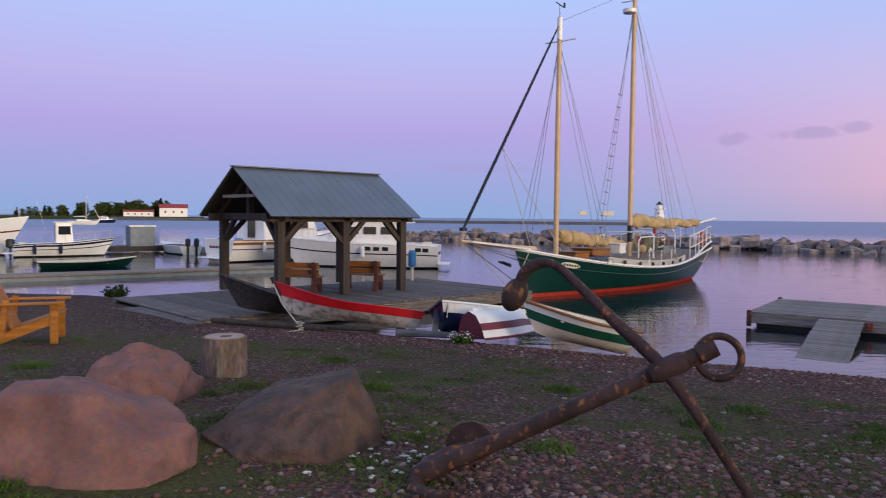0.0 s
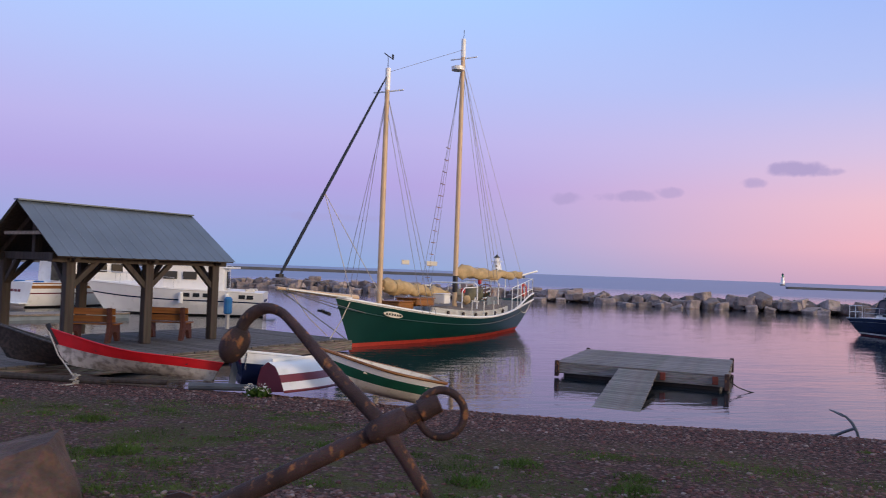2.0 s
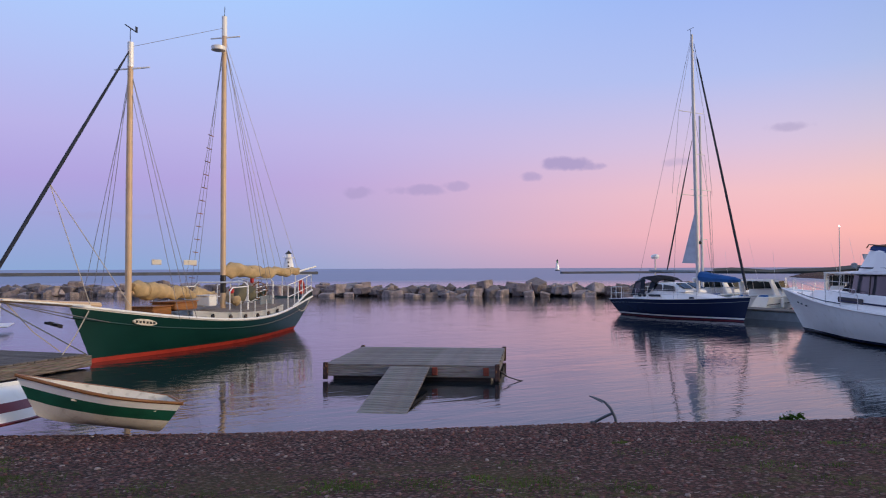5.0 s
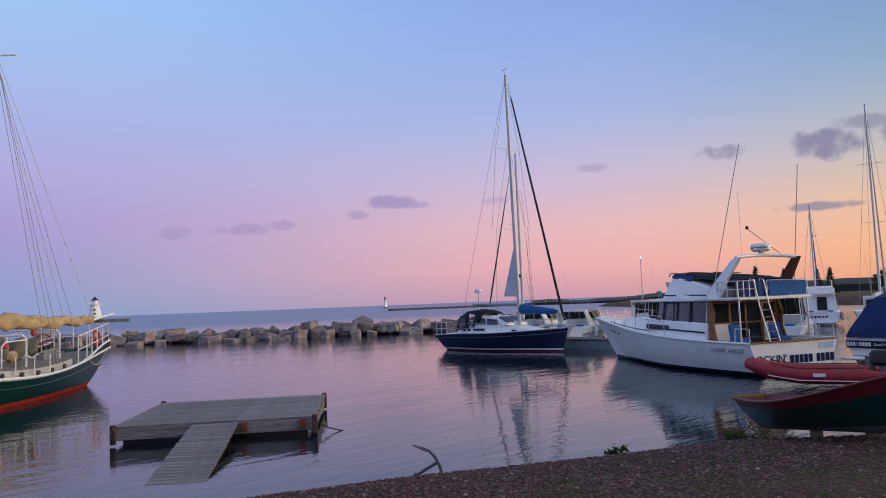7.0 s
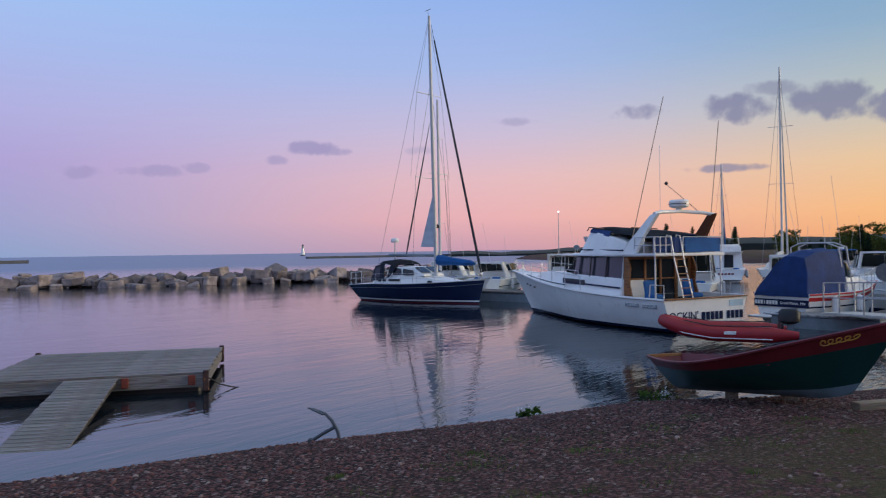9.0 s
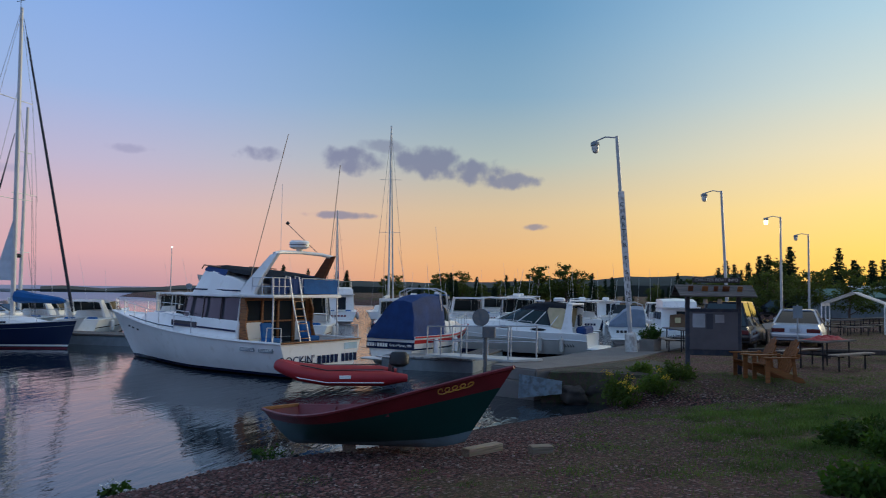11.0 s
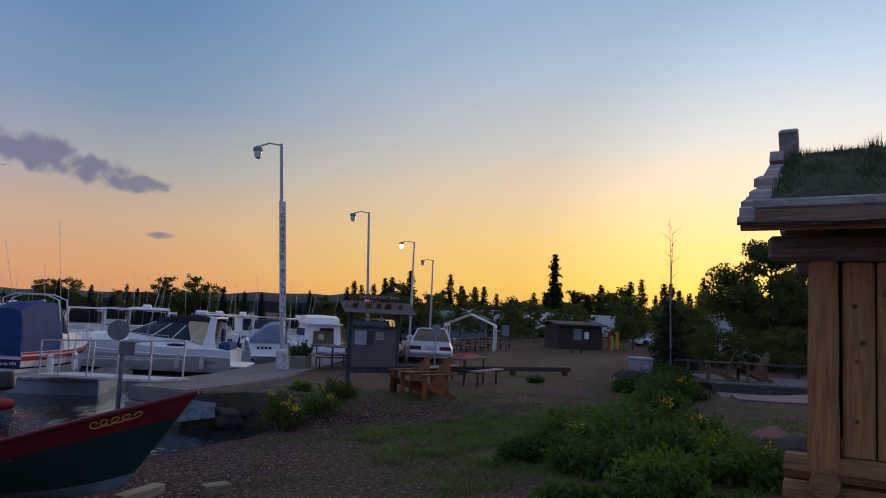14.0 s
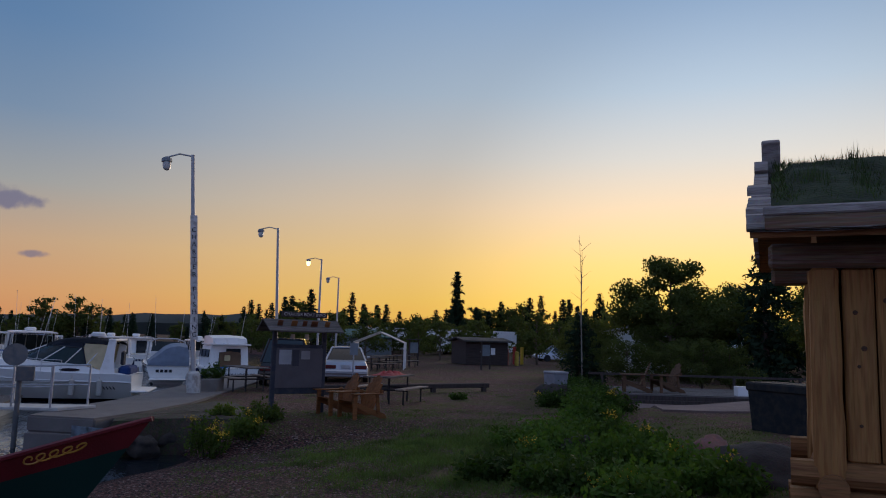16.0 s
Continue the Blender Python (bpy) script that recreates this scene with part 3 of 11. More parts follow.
tagged(ground, "purple-brown shingle beach with patches of thin turf", "ground", kind="structure")

wx, wy = axis(-4800, 4800, -40, 60, 10, 1.5), axis(-200, 4900, 0, 80, 10, 1.5)
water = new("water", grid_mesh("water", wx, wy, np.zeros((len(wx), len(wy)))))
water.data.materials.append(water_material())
tagged(water, "calm harbour water with small ripples reflecting the dusk sky", "water", kind="structure")


def quarry_block(bm, half, seed, at=(0, 0, 0)):
    """A squared armour stone with skewed faces and worn edges."""
    rnd = random.Random(seed)
    r = bmesh.ops.create_cube(bm, size=2.0)
    vs = r["verts"]
    for v in vs:
        v.co = Vector([c * rnd.uniform(0.68, 1.0) for c in v.co])
    es = list({e for v in vs for e in v.link_edges})
    out = bmesh.ops.bevel(bm, geom=es, offset=0.26, segments=2, profile=0.6, affect="EDGES", clamp_overlap=True)
    for v in {v for f in out["faces"] for v in f.verts} | {v for v in vs if v.is_valid}:
        p = v.co * (1 + 0.10 * noise.noise(v.co * 1.7 + Vector((seed, 0, 0))))
        v.co = Vector(at) + Vector((p.x * half[0], p.y * half[1], p.z * half[2]))


def rubble(name, label, line, width, size, count, top, seed, mat_=None):
    """A mound of armour stones along a line; every stone is a part."""
    th = thing(name, label, "breakwater")
    rnd = random.Random(seed)
    shapes = []
    for k in range(7):
        bm = bmesh.new()
        quarry_block(bm, (1.0, 0.82, 0.66), seed + k)
        me = bpy.data.meshes.new("stone")
        bmesh.ops.recalc_face_normals(bm, faces=bm.faces)
        bm.to_mesh(me)
        bm.free()
        me.materials.append(mat_ or STONE_GREY)
        shapes.append(me)
    seg = [(Vector(a), Vector(b)) for a, b in zip(line, line[1:])]
    # packed stones under and behind the face
    bm = bmesh.new()
    for a, b in seg:
        n = (b - a).normalized()
        for k in range(int((b - a).length / 0.85)):
            off = rnd.uniform(-0.55, 1.0) * width
            q = a + n * (k * 0.85 + rnd.uniform(-.3, .3)) + Vector((-n.y, n.x)) * off
            z = size * rnd.uniform(0.75, 1.1)
            rock(bm, (z, z * .8, z * .7), seed + k, 1, 0.25, (q.x, q.y, top * .42 * rnd.uniform(.5, 1.1)), facets=7)
    tagged(part("rubble", bm, mat_ or STONE_GREY, th), kind="stuff")
    tot = sum((b - a).length for a, b in seg)
    for i in range(count):
        d = tot * (i + rnd.random()) / count
        for a, b in seg:
            if d <= (b - a).length:
                break
            d -= (b - a).length
        n = (b - a).normalized()
        off = rnd.uniform(-1, 1) * width
        h = top * (1 - abs(off) / width * 0.9)
        s = size * rnd.uniform(0.55, 1.15)
        st = new("stone", shapes[i % 7])
        st.parent = th
        p = a + n * d + Vector((-n.y, n.x)) * off
        st.matrix_basis = Matrix.LocRotScale((p.x, p.y, h * rnd.uniform(0.45, 1.0) - s * 0.35), Euler((rnd.uniform(-.28, .28), rnd.uniform(-.28, .28), rnd.uniform(0, 6.3))), (s * rnd.uniform(.9, 1.25), s, s * rnd.uniform(.8, 1.1)))
    return th


rubble("rock_breakwater", "long low mound of grey-brown armour stones standing in the harbour water", [(-14, 98), (2, 87), (27, 69.5), (39, 60), (50, 53), (62, 46.5)], 1.7, 0.87, 300, 1.42, 11)


def far_breakwater(name, label, p, q, h, w=3.0):
    th = thing(name, label, "breakwater", kind="structure")
    bm = bmesh.new()
    beam(bm, (*p, h / 2 - 0.4), (*q, h / 2 - 0.4), w, h + 0.8)
    part("wall", bm, CONCRETE_DARK, th)


CONCRETE_DARK = mat("dark_concrete", (0.10, 0.105, 0.115), 0.9, var=0.2, scale=0.2)
far_breakwater("sea_wall", "long dark concrete sea wall far across the water", (-150, 352), (120, 326.2), 1.3)
far_breakwater("sea_wall_west", "dark concrete breakwater wall running out to a harbour light", (209, 258), (330, 215), 0.95)


def lighthouse(label, at, h, green):
    th = thing("lighthouse", label, "lighthouse", pose(*at) @ Matrix.Diagonal((0.55, 0.55, 1.0, 1.0) if green else (1.0, 1.0, 1.0, 1.0)))
    for name, prof, mm in (("base", [(h * 0.36, 0), (h * 0.36, h * 0.08), (h * 0.32, h * 0.10)], CONCRETE_DARK), ("tower", [(h * 0.30, h * 0.10), (h * 0.19, h * 0.56), (h * 0.17, h * 0.64)], WHITE),
                           ("gallery", [(h * 0.27, h * 0.64), (h * 0.28, h * 0.67)], WHITE), ("lantern", [(h * 0.13, h * 0.67), (h * 0.13, h * 0.84)], GREEN_LANTERN if green else WHITE), ("cap", [(h * 0.18, h * 0.84), (h * 0.08, h * 0.93), (h * 0.02, h * 1.0)], BLACK)):
        bm = bmesh.new()
        lathe(bm, prof, 10)
        pt = part(name, bm, mm, th)
        if name == "gallery":
            for k in range(10):
                a = 2 * math.pi * k / 10
                bm = bmesh.new()
                tube(bm, [(h * .26 * math.cos(a), h * .26 * math.sin(a), h * .67), (h * .26 * math.cos(a), h * .26 * math.sin(a), h * .74)], h * .008, 4)
                part("rail_post", bm, WHITE, pt)
        if name == "tower" and not green:
            for z in (.26, .44):
                bm = bmesh.new()
                box(bm, (-h * .08, -h * (.30 - .2 * (z - .1)) * .92, h * z), (h * .06, h * .05, h * .08))
                part("window", bm, GLASS, pt)


GREEN_LANTERN = mat("green_lantern", (0.02, 0.20, 0.10), 0.5)
lighthouse("white lighthouse with a dark lantern on the sea wall", (106, 325.5, 1.3), 9.6, False)
lighthouse("small white harbour light with a green lantern on a wall end", (206, 257, 1.3), 5.2, True)


# ---- timber wharf with its shelter ----
DOCK = Matrix.Translation((-2.26, 21.35, 0)) @ Matrix.Rotation(math.atan2(0.656, 0.755), 4, "Z")


EDGE_GREY = wood("silvered_edge_timber", (0.22, 0.185, 0.165), 0.9, c2=(0.10, 0.082, 0.072), var=0.4)


def wharf():
    th = thing("timber_wharf", "weathered grey plank wharf on timber sides beside the beach", "dock", DOCK, kind="structure")
    bm = bmesh.new()
    for y in (-2.2, 2.95):
        box(bm, (0.1, y, 0.19), (11.2, 0.22, 0.3), None, 0.02)
    box(bm, (5.62, 0.37, 0.19), (0.2, 5.0, 0.3), None, 0.02)
    part("edge_timber", bm, EDGE_GREY, th, "pale grey weathered edge timber")
    for x in (-4.5, -2.2, 0, 2.2, 4.6):
        for y in (-2.0, 0.4, 2.8):
            bm = bmesh.new()
            lathe(bm, [(0.14, -1.2), (0.14, 0.1)], 8, (x, y, 0))
            part("pile", bm, DARK_TIMBER, th)
    bm = bmesh.new()
    box(bm, (0, 0, 0), (0.188, 5.35, 0.055), None, 0.008)
    me = part("plank", bm, GREY_WOOD, th).data
    first = th.children[-1]
    first.location = (-5.4, 0.37, 0.37)
    for i in range(1, 55):
        o = new("plank", me)
        o.parent, o.location = th, (-5.4 + i * 0.2, 0.37 + random.uniform(-.02, .02), 0.37 + random.uniform(-.004, .004))
    # landing planks that slope to the beach
    lp = thing("landing_ramp", "grey plank landing sloping from the wharf to the shingle", "ramp", DOCK)
    bm = bmesh.new()
    box(bm, (0, 0, 0), (0.19, 3.6, 0.05), None, 0.008)
    me = part("plank", bm, GREY_WOOD, lp).data
    lp.children[-1].location = (-5.62, -0.9, 0.34)
    for i in range(1, 14):
        o = new("plank", me)
        o.parent, o.location = lp, (-5.62 - i * 0.2, -0.9 + random.uniform(-.05, .05), 0.34 + i * 0.002)
    bm = bmesh.new()
    for y in (-2.4, 0.6):
        box(bm, (-6.9, y, 0.2), (2.8, 0.2, 0.22))
    part("bearer", bm, DARK_TIMBER, lp)


wharf()


def shelter():
    SD = 3.3
    mid = SD / 2
    th = thing("picnic_shelter", "open timber-frame shelter with a blue-grey ribbed metal gable roof", "shelter", DOCK)
    posts = [(x, y) for y in (0, SD) for x in (-2.13, 0, 2.13)]
    for x, y in posts:
        bm = bmesh.new()
        box(bm, (x, y, 1.5), (0.23, 0.23, 2.2), None, 0.015)
        part("post", bm, DARK_TIMBER, th)
    for y in (0, SD):
        bm = bmesh.new()
        beam(bm, (-2.6, y, 2.62), (2.5, y, 2.62), 0.2, 0.22, bevel=0.01)
        part("plate_beam", bm, DARK_TIMBER, th)
    for x in (-2.13, 0, 2.13):
        bm = bmesh.new()
        beam(bm, (x, -0.2, 2.64), (x, SD + 0.2, 2.64), 0.18, 0.2, bevel=0.01)
        part("tie_beam", bm, DARK_TIMBER, th)
        bm = bmesh.new()
        box(bm, (x, mid, 3.32), (0.17, 0.17, 1.15))
        part("king_post", bm, DARK_TIMBER, th)
        for s in (-1, 1):
            bm = bmesh.new()
            beam(bm, (x, mid, 3.84), (x, mid + s * (mid + 0.4), 2.60), 0.12, 0.14)
            part("rafter", bm, DARK_TIMBER, th)
    bm = bmesh.new()
    beam(bm, (-2.5, 0.7, 3.22), (-2.5, SD - 0.7, 3.22), 0.05, 0.09)
    part("collar_board", bm, PALE_TIMBER, th)
    for x, y in posts:
        for s in (-1, 1):
            if abs(x + s * 0.7) < 2.3:
                bm = bmesh.new()
                beam(bm, (x, y, 1.85), (x + s * 0.68, y, 2.54), 0.13, 0.13, bevel=0.01)
                part("knee_brace", bm, DARK_TIMBER, th)
        s = 1 if y == 0 else -1
        bm = bmesh.new()
        beam(bm, (x, y, 1.85), (x, y + s * 0.68, 2.55), 0.13, 0.13, bevel=0.01)
        part("knee_brace", bm, DARK_TIMBER, th)
    # roof: boards below, ribbed metal above
    for s in (-1, 1):
        e = Vector((0, mid + s * (mid + 0.48), 2.67))
        r = Vector((0, mid, 4.03))
        bm = bmesh.new()
        a, b = (-2.66, 2.44)
        prism(bm, [(a, r.y, r.z), (b, r.y, r.z), (b, e.y, e.z), (a, e.y, e.z)], (0, 0, -0.04))
        part("roof_lining", bm, DARK_TIMBER, th)
        n = (e - r).normalized()
        up = Vector((0, -n.z * s, abs(n.y))).normalized()
        bm = bmesh.new()
        prof = []
        k = 17
        for i in range(k):
            x = a - 0.03 + (b - a + 0.06) * i / (k - 1)
            prof += [(x - 0.030, 0.022), (x - 0.014, 0.034), (x + 0.014, 0.034), (x + 0.030, 0.022)] if 0 < i < k - 1 else [(x, 0.022)]
        rows = []
        for q in (r + n * 0.0, e + n * 0.06):
            rows.append([q + Vector((x, 0, 0)) + up * h for x, h in prof])
        quad_rings(bm, rows, False, False)
        part("roof_sheet", bm, ROOF_METAL, th, "ribbed blue-grey metal roofing")
    bm = bmesh.new()
    beam(bm, (-2.70, mid, 4.06), (2.48, mid, 4.06), 0.24, 0.035)
    part("ridge_cap", bm, ROOF_METAL, th)


shelter()


BENCH_DARK = wood("dark_red_brown_wood", (0.085, 0.030, 0.022), 0.65, c2=(0.05, 0.02, 0.015))


def bench(label, m):
    th = thing("bench", label, "bench", m, group="benches in the shelter")
    for x in (-0.52, 0.52):
        bm = bmesh.new()
        prism(bm, [(x - 0.05, -0.38, 0), (x - 0.05, -0.20, 0), (x - 0.05, -0.06, 0.26), (x - 0.05, 0.14, 0.26), (x - 0.05, 0.30, 0), (x - 0.05, 0.48, 0), (x - 0.05, 0.36, 0.42), (x - 0.05, 0.40, 0.92), (x - 0.05, 0.28, 0.92), (x - 0.05, 0.19, 0.46), (x - 0.05, -0.30, 0.46), (x - 0.05, -0.32, 0.34)], (0.10, 0, 0))
        part("side_frame", bm, BENCH_DARK, th, "dark brown side frame")
    for i in range(3):
        bm = bmesh.new()
        box(bm, (0, -0.2 + i * 0.15, 0.475), (1.3, 0.135, 0.035), None, 0.006)
        part("seat_slat", bm, BROWN_STAIN, th)
    for i in range(2):
        bm = bmesh.new()
        box(bm, (0, 0.235 + 0.025 * i, 0.62 + i * 0.2), (1.3, 0.035, 0.17), Matrix.Rotation(-0.12, 3, "X"), 0.006)
        part("back_slat", bm, BROWN_STAIN, th)
    return th


def facing(x, y, turn):
    """A bench on the wharf, its back turned from the beach."""
    p = DOCK @ Vector((x, y, 0.4))
    return Matrix.Translation(p) @ Matrix.Rotation(math.atan2(-p.x, p.y) + radians(turn), 4, "Z")


b1 = bench("brown slatted bench with dark sides on the wharf", facing(1.2, 0.75, 162))
b2 = copy_thing(b1, facing(-0.75, 1.2, 160))
b2["label"] = "brown slatted bench seen from behind under the shelter"

pump = thing("dock_pedestal", "blue capped service pedestal on a post at the wharf", "pedestal", DOCK @ pose(4.6, 2.4, 0.4))
bm = bmesh.new()
lathe(bm, [(0.07, 0), (0.07, 0.55)], 8)
part("post", bm, POLE_GREY, pump)
bm = bmesh.new()
lathe(bm, [(0.11, 0.5), (0.14, 0.55), (0.14, 1.0), (0.09, 1.08)], 10)
part("cap", bm, mat("blue_plastic", (0.02, 0.16, 0.42), 0.45), pump, "blue plastic hood")


def raft():
    u = Vector((0.80, -0.60, 0))
    m = Matrix.Translation((8.22, 18.03, -0.20)) @ Matrix.Rotation(math.atan2(u.y, u.x), 4, "Z")
    th = thing("swim_raft", "weathered grey plank float with rusty corner posts", "raft", m)
    W, D = 4.08, 3.75
    bm = bmesh.new()
    box(bm, (0, 0, 0), (W + 0.04, 0.181, 0.045), None, 0.005)
    me = part("plank", bm, RAFT_WOOD, th).data
    th.children[-1].location = (W / 2, 0.08, 0.57)
    for i in range(1, 20):
        o = new("plank", me)
        o.parent, o.location = th, (W / 2 + random.uniform(-.02, .02), 0.08 + i * 0.189, 0.57 + random.uniform(-.004, .004))
    for y in (0.0, D):
        bm = bmesh.new()
        box(bm, (W / 2, y, 0.425), (W - 0.02, 0.06, 0.24), None, 0.01)
        part("side_board", bm, RAFT_WOOD, th)
    for x in (0.02, W - 0.02):
        bm = bmesh.new()
        box(bm, (x, D / 2, 0.425), (0.06, D - 0.08, 0.24), None, 0.01)
        part("side_board", bm, RAFT_WOOD, th)
    for x in (W * 0.25, W * 0.75):
        bm = bmesh.new()
        box(bm, (x, D / 2, 0.14), (W * 0.44, D - 0.3, 0.36), None, 0.04)
        part("float", bm, BLACK, th, "black float under the planks")
    for x in (0.0, W):
        for y in (-0.05, D + 0.05):
            bm = bmesh.new()
            box(bm, (x, y, 0.43), (0.11, 0.09, 0.40), None, 0.015)
            part("corner_post", bm, RUST, th, "rusty corner bracket")
    for x in (2.62, 3.82):
        bm = bmesh.new()
        box(bm, (x, -0.05, 0.45), (0.13, 0.04, 0.19), None, 0.01)
        part("bracket", bm, RUST_RED, th, "rust-red bracket")
    rm = thing("boarding_ramp", "narrow grey slatted ramp from the float down into the water", "ramp", m)
    n = 23
    for i in range(n):
        k = i / (n - 1)
        bm = bmesh.new()
        box(bm, (0, 0, 0), (0.95 + random.uniform(-.02, .02), 0.145, 0.03), Matrix.Rotation(0.10, 3, "X") @ Matrix.Rotation(random.uniform(-.012, .012), 3, "Z"), 0.004)
        o = part("slat", bm, RAFT_WOOD, rm)
        o.location = (2.03 + 0.12 * k, -0.10 - 3.74 * k, 0.53 - 0.345 * k)
    for x in (1.66, 2.44):
        bm = bmesh.new()
        beam(bm, (x, -0.05, 0.475), (x + 0.12, -3.85, 0.12), 0.06, 0.09)
        part("stringer", bm, DARK_TIMBER, rm)
    ln = thing("mooring_line", "dark mooring line from the float into the water", "rope")
    bm = bmesh.new()
    a = m @ Vector((W + 0.05, 0.1, 0.45))
    tube(bm, [a, a + Vector((0.20, -0.05, -0.14)), a + Vector((0.42, -0.1, -0.22)), a + Vector((0.75, -0.15, -0.30))], 0.014, 5)
    part("line", bm, RUBBER, ln)


RUST_RED = mat("red_rust", (0.20, 0.045, 0.03), 0.85, var=0.35, scale=8, bump=0.4)
raft()


# ---- the schooner ----
def railing(parent, pts, h, r=0.014, m=None, mid=True, every=1):
    """Posts and rails along points."""
    m = m or STEEL
    for p in pts[::every]:
        bm = bmesh.new()
        tube(bm, [p, Vector(p) + Vector((0, 0, h))], r, 6)
        part("stanchion", bm, m, parent)
    for k in ((1.0, 0.5) if mid else (1.0,)):
        bm = bmesh.new()
        tube(bm, [Vector(p) + Vector((0, 0, h * k)) for p in pts], r * 0.85, 6)
        part("rail", bm, m, parent)


def schooner():
    ang = math.atan2(0.738, 0.675)
    # local x runs from stern to bow
    L = 12.58
    stern = Vector((3.0, 23.75, 0)) + Vector((0.675, 0.738, 0)) * L
    m = Matrix.Translation(stern) @ Matrix.Rotation(ang + math.pi, 4, "Z")
    th = thing("schooner", "two-masted schooner, dark green hull, red bottom paint, furled tan sails", "sailboat", m)
    h = Hull(L, 1.85, 1.68, 0.86, 1.40, 0.6, 0.62, 0.95, 0.42, 0.45, stern_rake=1.45, bow_pow=2.0, flare=0.8, ns=32, low=0.42)
    part("hull_bottom", h.level_band(None, 0.13), ORANGE_RED, th, "red bottom paint", True)
    part("hull_side", h.level_band(0.13, 0, 6, 0.002, below_sheer=0.06), GREEN, th, "dark green topsides", True)
    part("sheer_strake", h.band(0.965, 1.0, 1, 0.015), WHITE, th, "white sheer strake", True)
    part("transom", h.transom_face(), GREEN, th)
    part("deck", h.deck(0.93), PALE_TIMBER, th, "pale timber deck")
    for s in (1, -1):
        part("cap_rail", h.rail(0.045, 1.0, side=s), WHITE, th, smooth=True)
        part("rub_rail", h.rail(0.03, 0.80, side=s), GREEN, th, smooth=True)
    # raised white bulwark along the after half, with round ports
    for s in (1, -1):
        bm = bmesh.new()
        rows = [[h.point(t, 1.0, s, 0.16) + Vector((0, 0, z)) for z in (-0.08, 0.24)] for t in [0.22 + 0.5 * i / 14 for i in range(15)]]
        quad_rings(bm, rows, False, False)
        bmesh.ops.solidify(bm, geom=bm.faces[:], thickness=0.05)
        tr = part("trunk_side", bm, WHITE, th, "white cabin trunk side")
        for i in range(6):
            t = 0.28 + i * 0.075
            p = h.point(t, 1.0, s, 0.135) + Vector((0, 0, 0.09))
            bm = bmesh.new()
            lathe(bm, [(0.085, 0), (0.085, 0.04)], 12)
            o = part("porthole", bm, GLASS, tr, "round dark porthole")
            o.matrix_basis = Matrix.Translation(p) @ Matrix.Rotation(radians(-90 * s), 4, "X")
    bm = bmesh.new()
    rows = []
    for i in range(15):
        t = 0.22 + 0.5 * i / 14
        a, b = h.point(t, 1.0, 1, 0.16), h.point(t, 1.0, -1, 0.16)
        rows.append([a + Vector((0, 0, 0.24)), (a + b) / 2 + Vector((0, 0, 0.31)), b + Vector((0, 0, 0.24))])
    quad_rings(bm, rows, False, False)
    part("trunk_top", bm, PALE_TIMBER, th)
    # deck boxes, hatch, wheel and loose gear
    for name, c, sz, mm in (("hatch", (8.95, 0, 1.30), (1.0, 0.9, 0.3), TEAK), ("deck_box", (7.75, 0.1, 1.42), (1.3, 0.9, 0.26), TEAK), ("deck_box", (6.2, 0.35, 1.52), (0.5, 0.55, 0.36), WHITE), ("companionway", (5.2, -0.5, 1.46), (0.9, 0.8, 0.36), CREAM),
                            ("bulkhead", (2.35, 0.75, 1.32), (1.0, 0.05, 0.50), GREYBOX), ("cockpit_seat", (1.9, -0.7, 1.30), (1.6, 0.5, 0.3), WHITE)):
        bm = bmesh.new()
        box(bm, c, sz, None, 0.03)
        lid = part(name, bm, mm, th)
        if name in ("hatch", "deck_box"):
            bm = bmesh.new()
            box(bm, (c[0], c[1], c[2] + sz[2] / 2 + 0.02), (sz[0] + 0.06, sz[1] + 0.06, 0.035), None, 0.01)
            part("lid", bm, mm, lid)
    for c, sz, mm, seed in (((3.75, 0.35, 1.72), (0.30, 0.26, 0.42), WOOD_GREY2, 3), ((3.2, -0.35, 1.62), (0.28, 0.30, 0.30), CANVAS_TAN, 4), ((2.75, 0.3, 1.72), (0.22, 0.2, 0.30), WOOD_GREY2, 5), ((4.35, 0.5, 1.48), (0.24, 0.2, 0.2), CANVAS_TAN, 6), ((6.9, -0.4, 1.5), (0.25, 0.2, 0.2), WOOD_GREY2, 7)):
        bm = bmesh.new()
        rock(bm, sz, seed, 2, 0.4, c, facets=4)
        part("folded_canvas", bm, mm, th, "slumped heap of weathered canvas", True)
    bm = bmesh.new()
    lathe(bm, [(0.02, -0.24), (0.08, -0.2), (0.085, 0.16), (0.03, 0.24)], 10, (2.3, 0.1, 2.30))
    part("marker_float", bm, RED, th, "red marker float lashed at the stern", True)
    bm = bmesh.new()
    lathe(bm, [(0.06, -0.1), (0.1, -0.06), (0.1, 0.05), (0.04, 0.1)], 8, (5.15, 0.75, 1.85))
    part("buoy", bm, RED, th, smooth=True)
    # white pipe frames at the main mast and over the cockpit
    for x, y0, y1, z in ((4.55, 1.1, -1.1, 2.15), (2.15, 0.95, -0.95, 2.25)):
        bm = bmesh.new()
        tube(bm, [(x, y0, 1.1), (x, y0, z - 0.12), (x, y0 - 0.12, z), (x, y1 + 0.12, z), (x, y1, z - 0.12), (x, y1, 1.1)], 0.032, 7)
        part("pipe_frame", bm, WHITE, th, "white pipe frame", True)
    for y in (1.1, -1.1):
        bm = bmesh.new()
        tube(bm, [(4.55, y, 2.0), (5.9, y * 1.1, 1.98), (6.1, y * 1.1, 1.85), (6.1, y * 1.1, 1.2)], 0.024, 6)
        part("grab_rail", bm, WHITE, th, smooth=True)
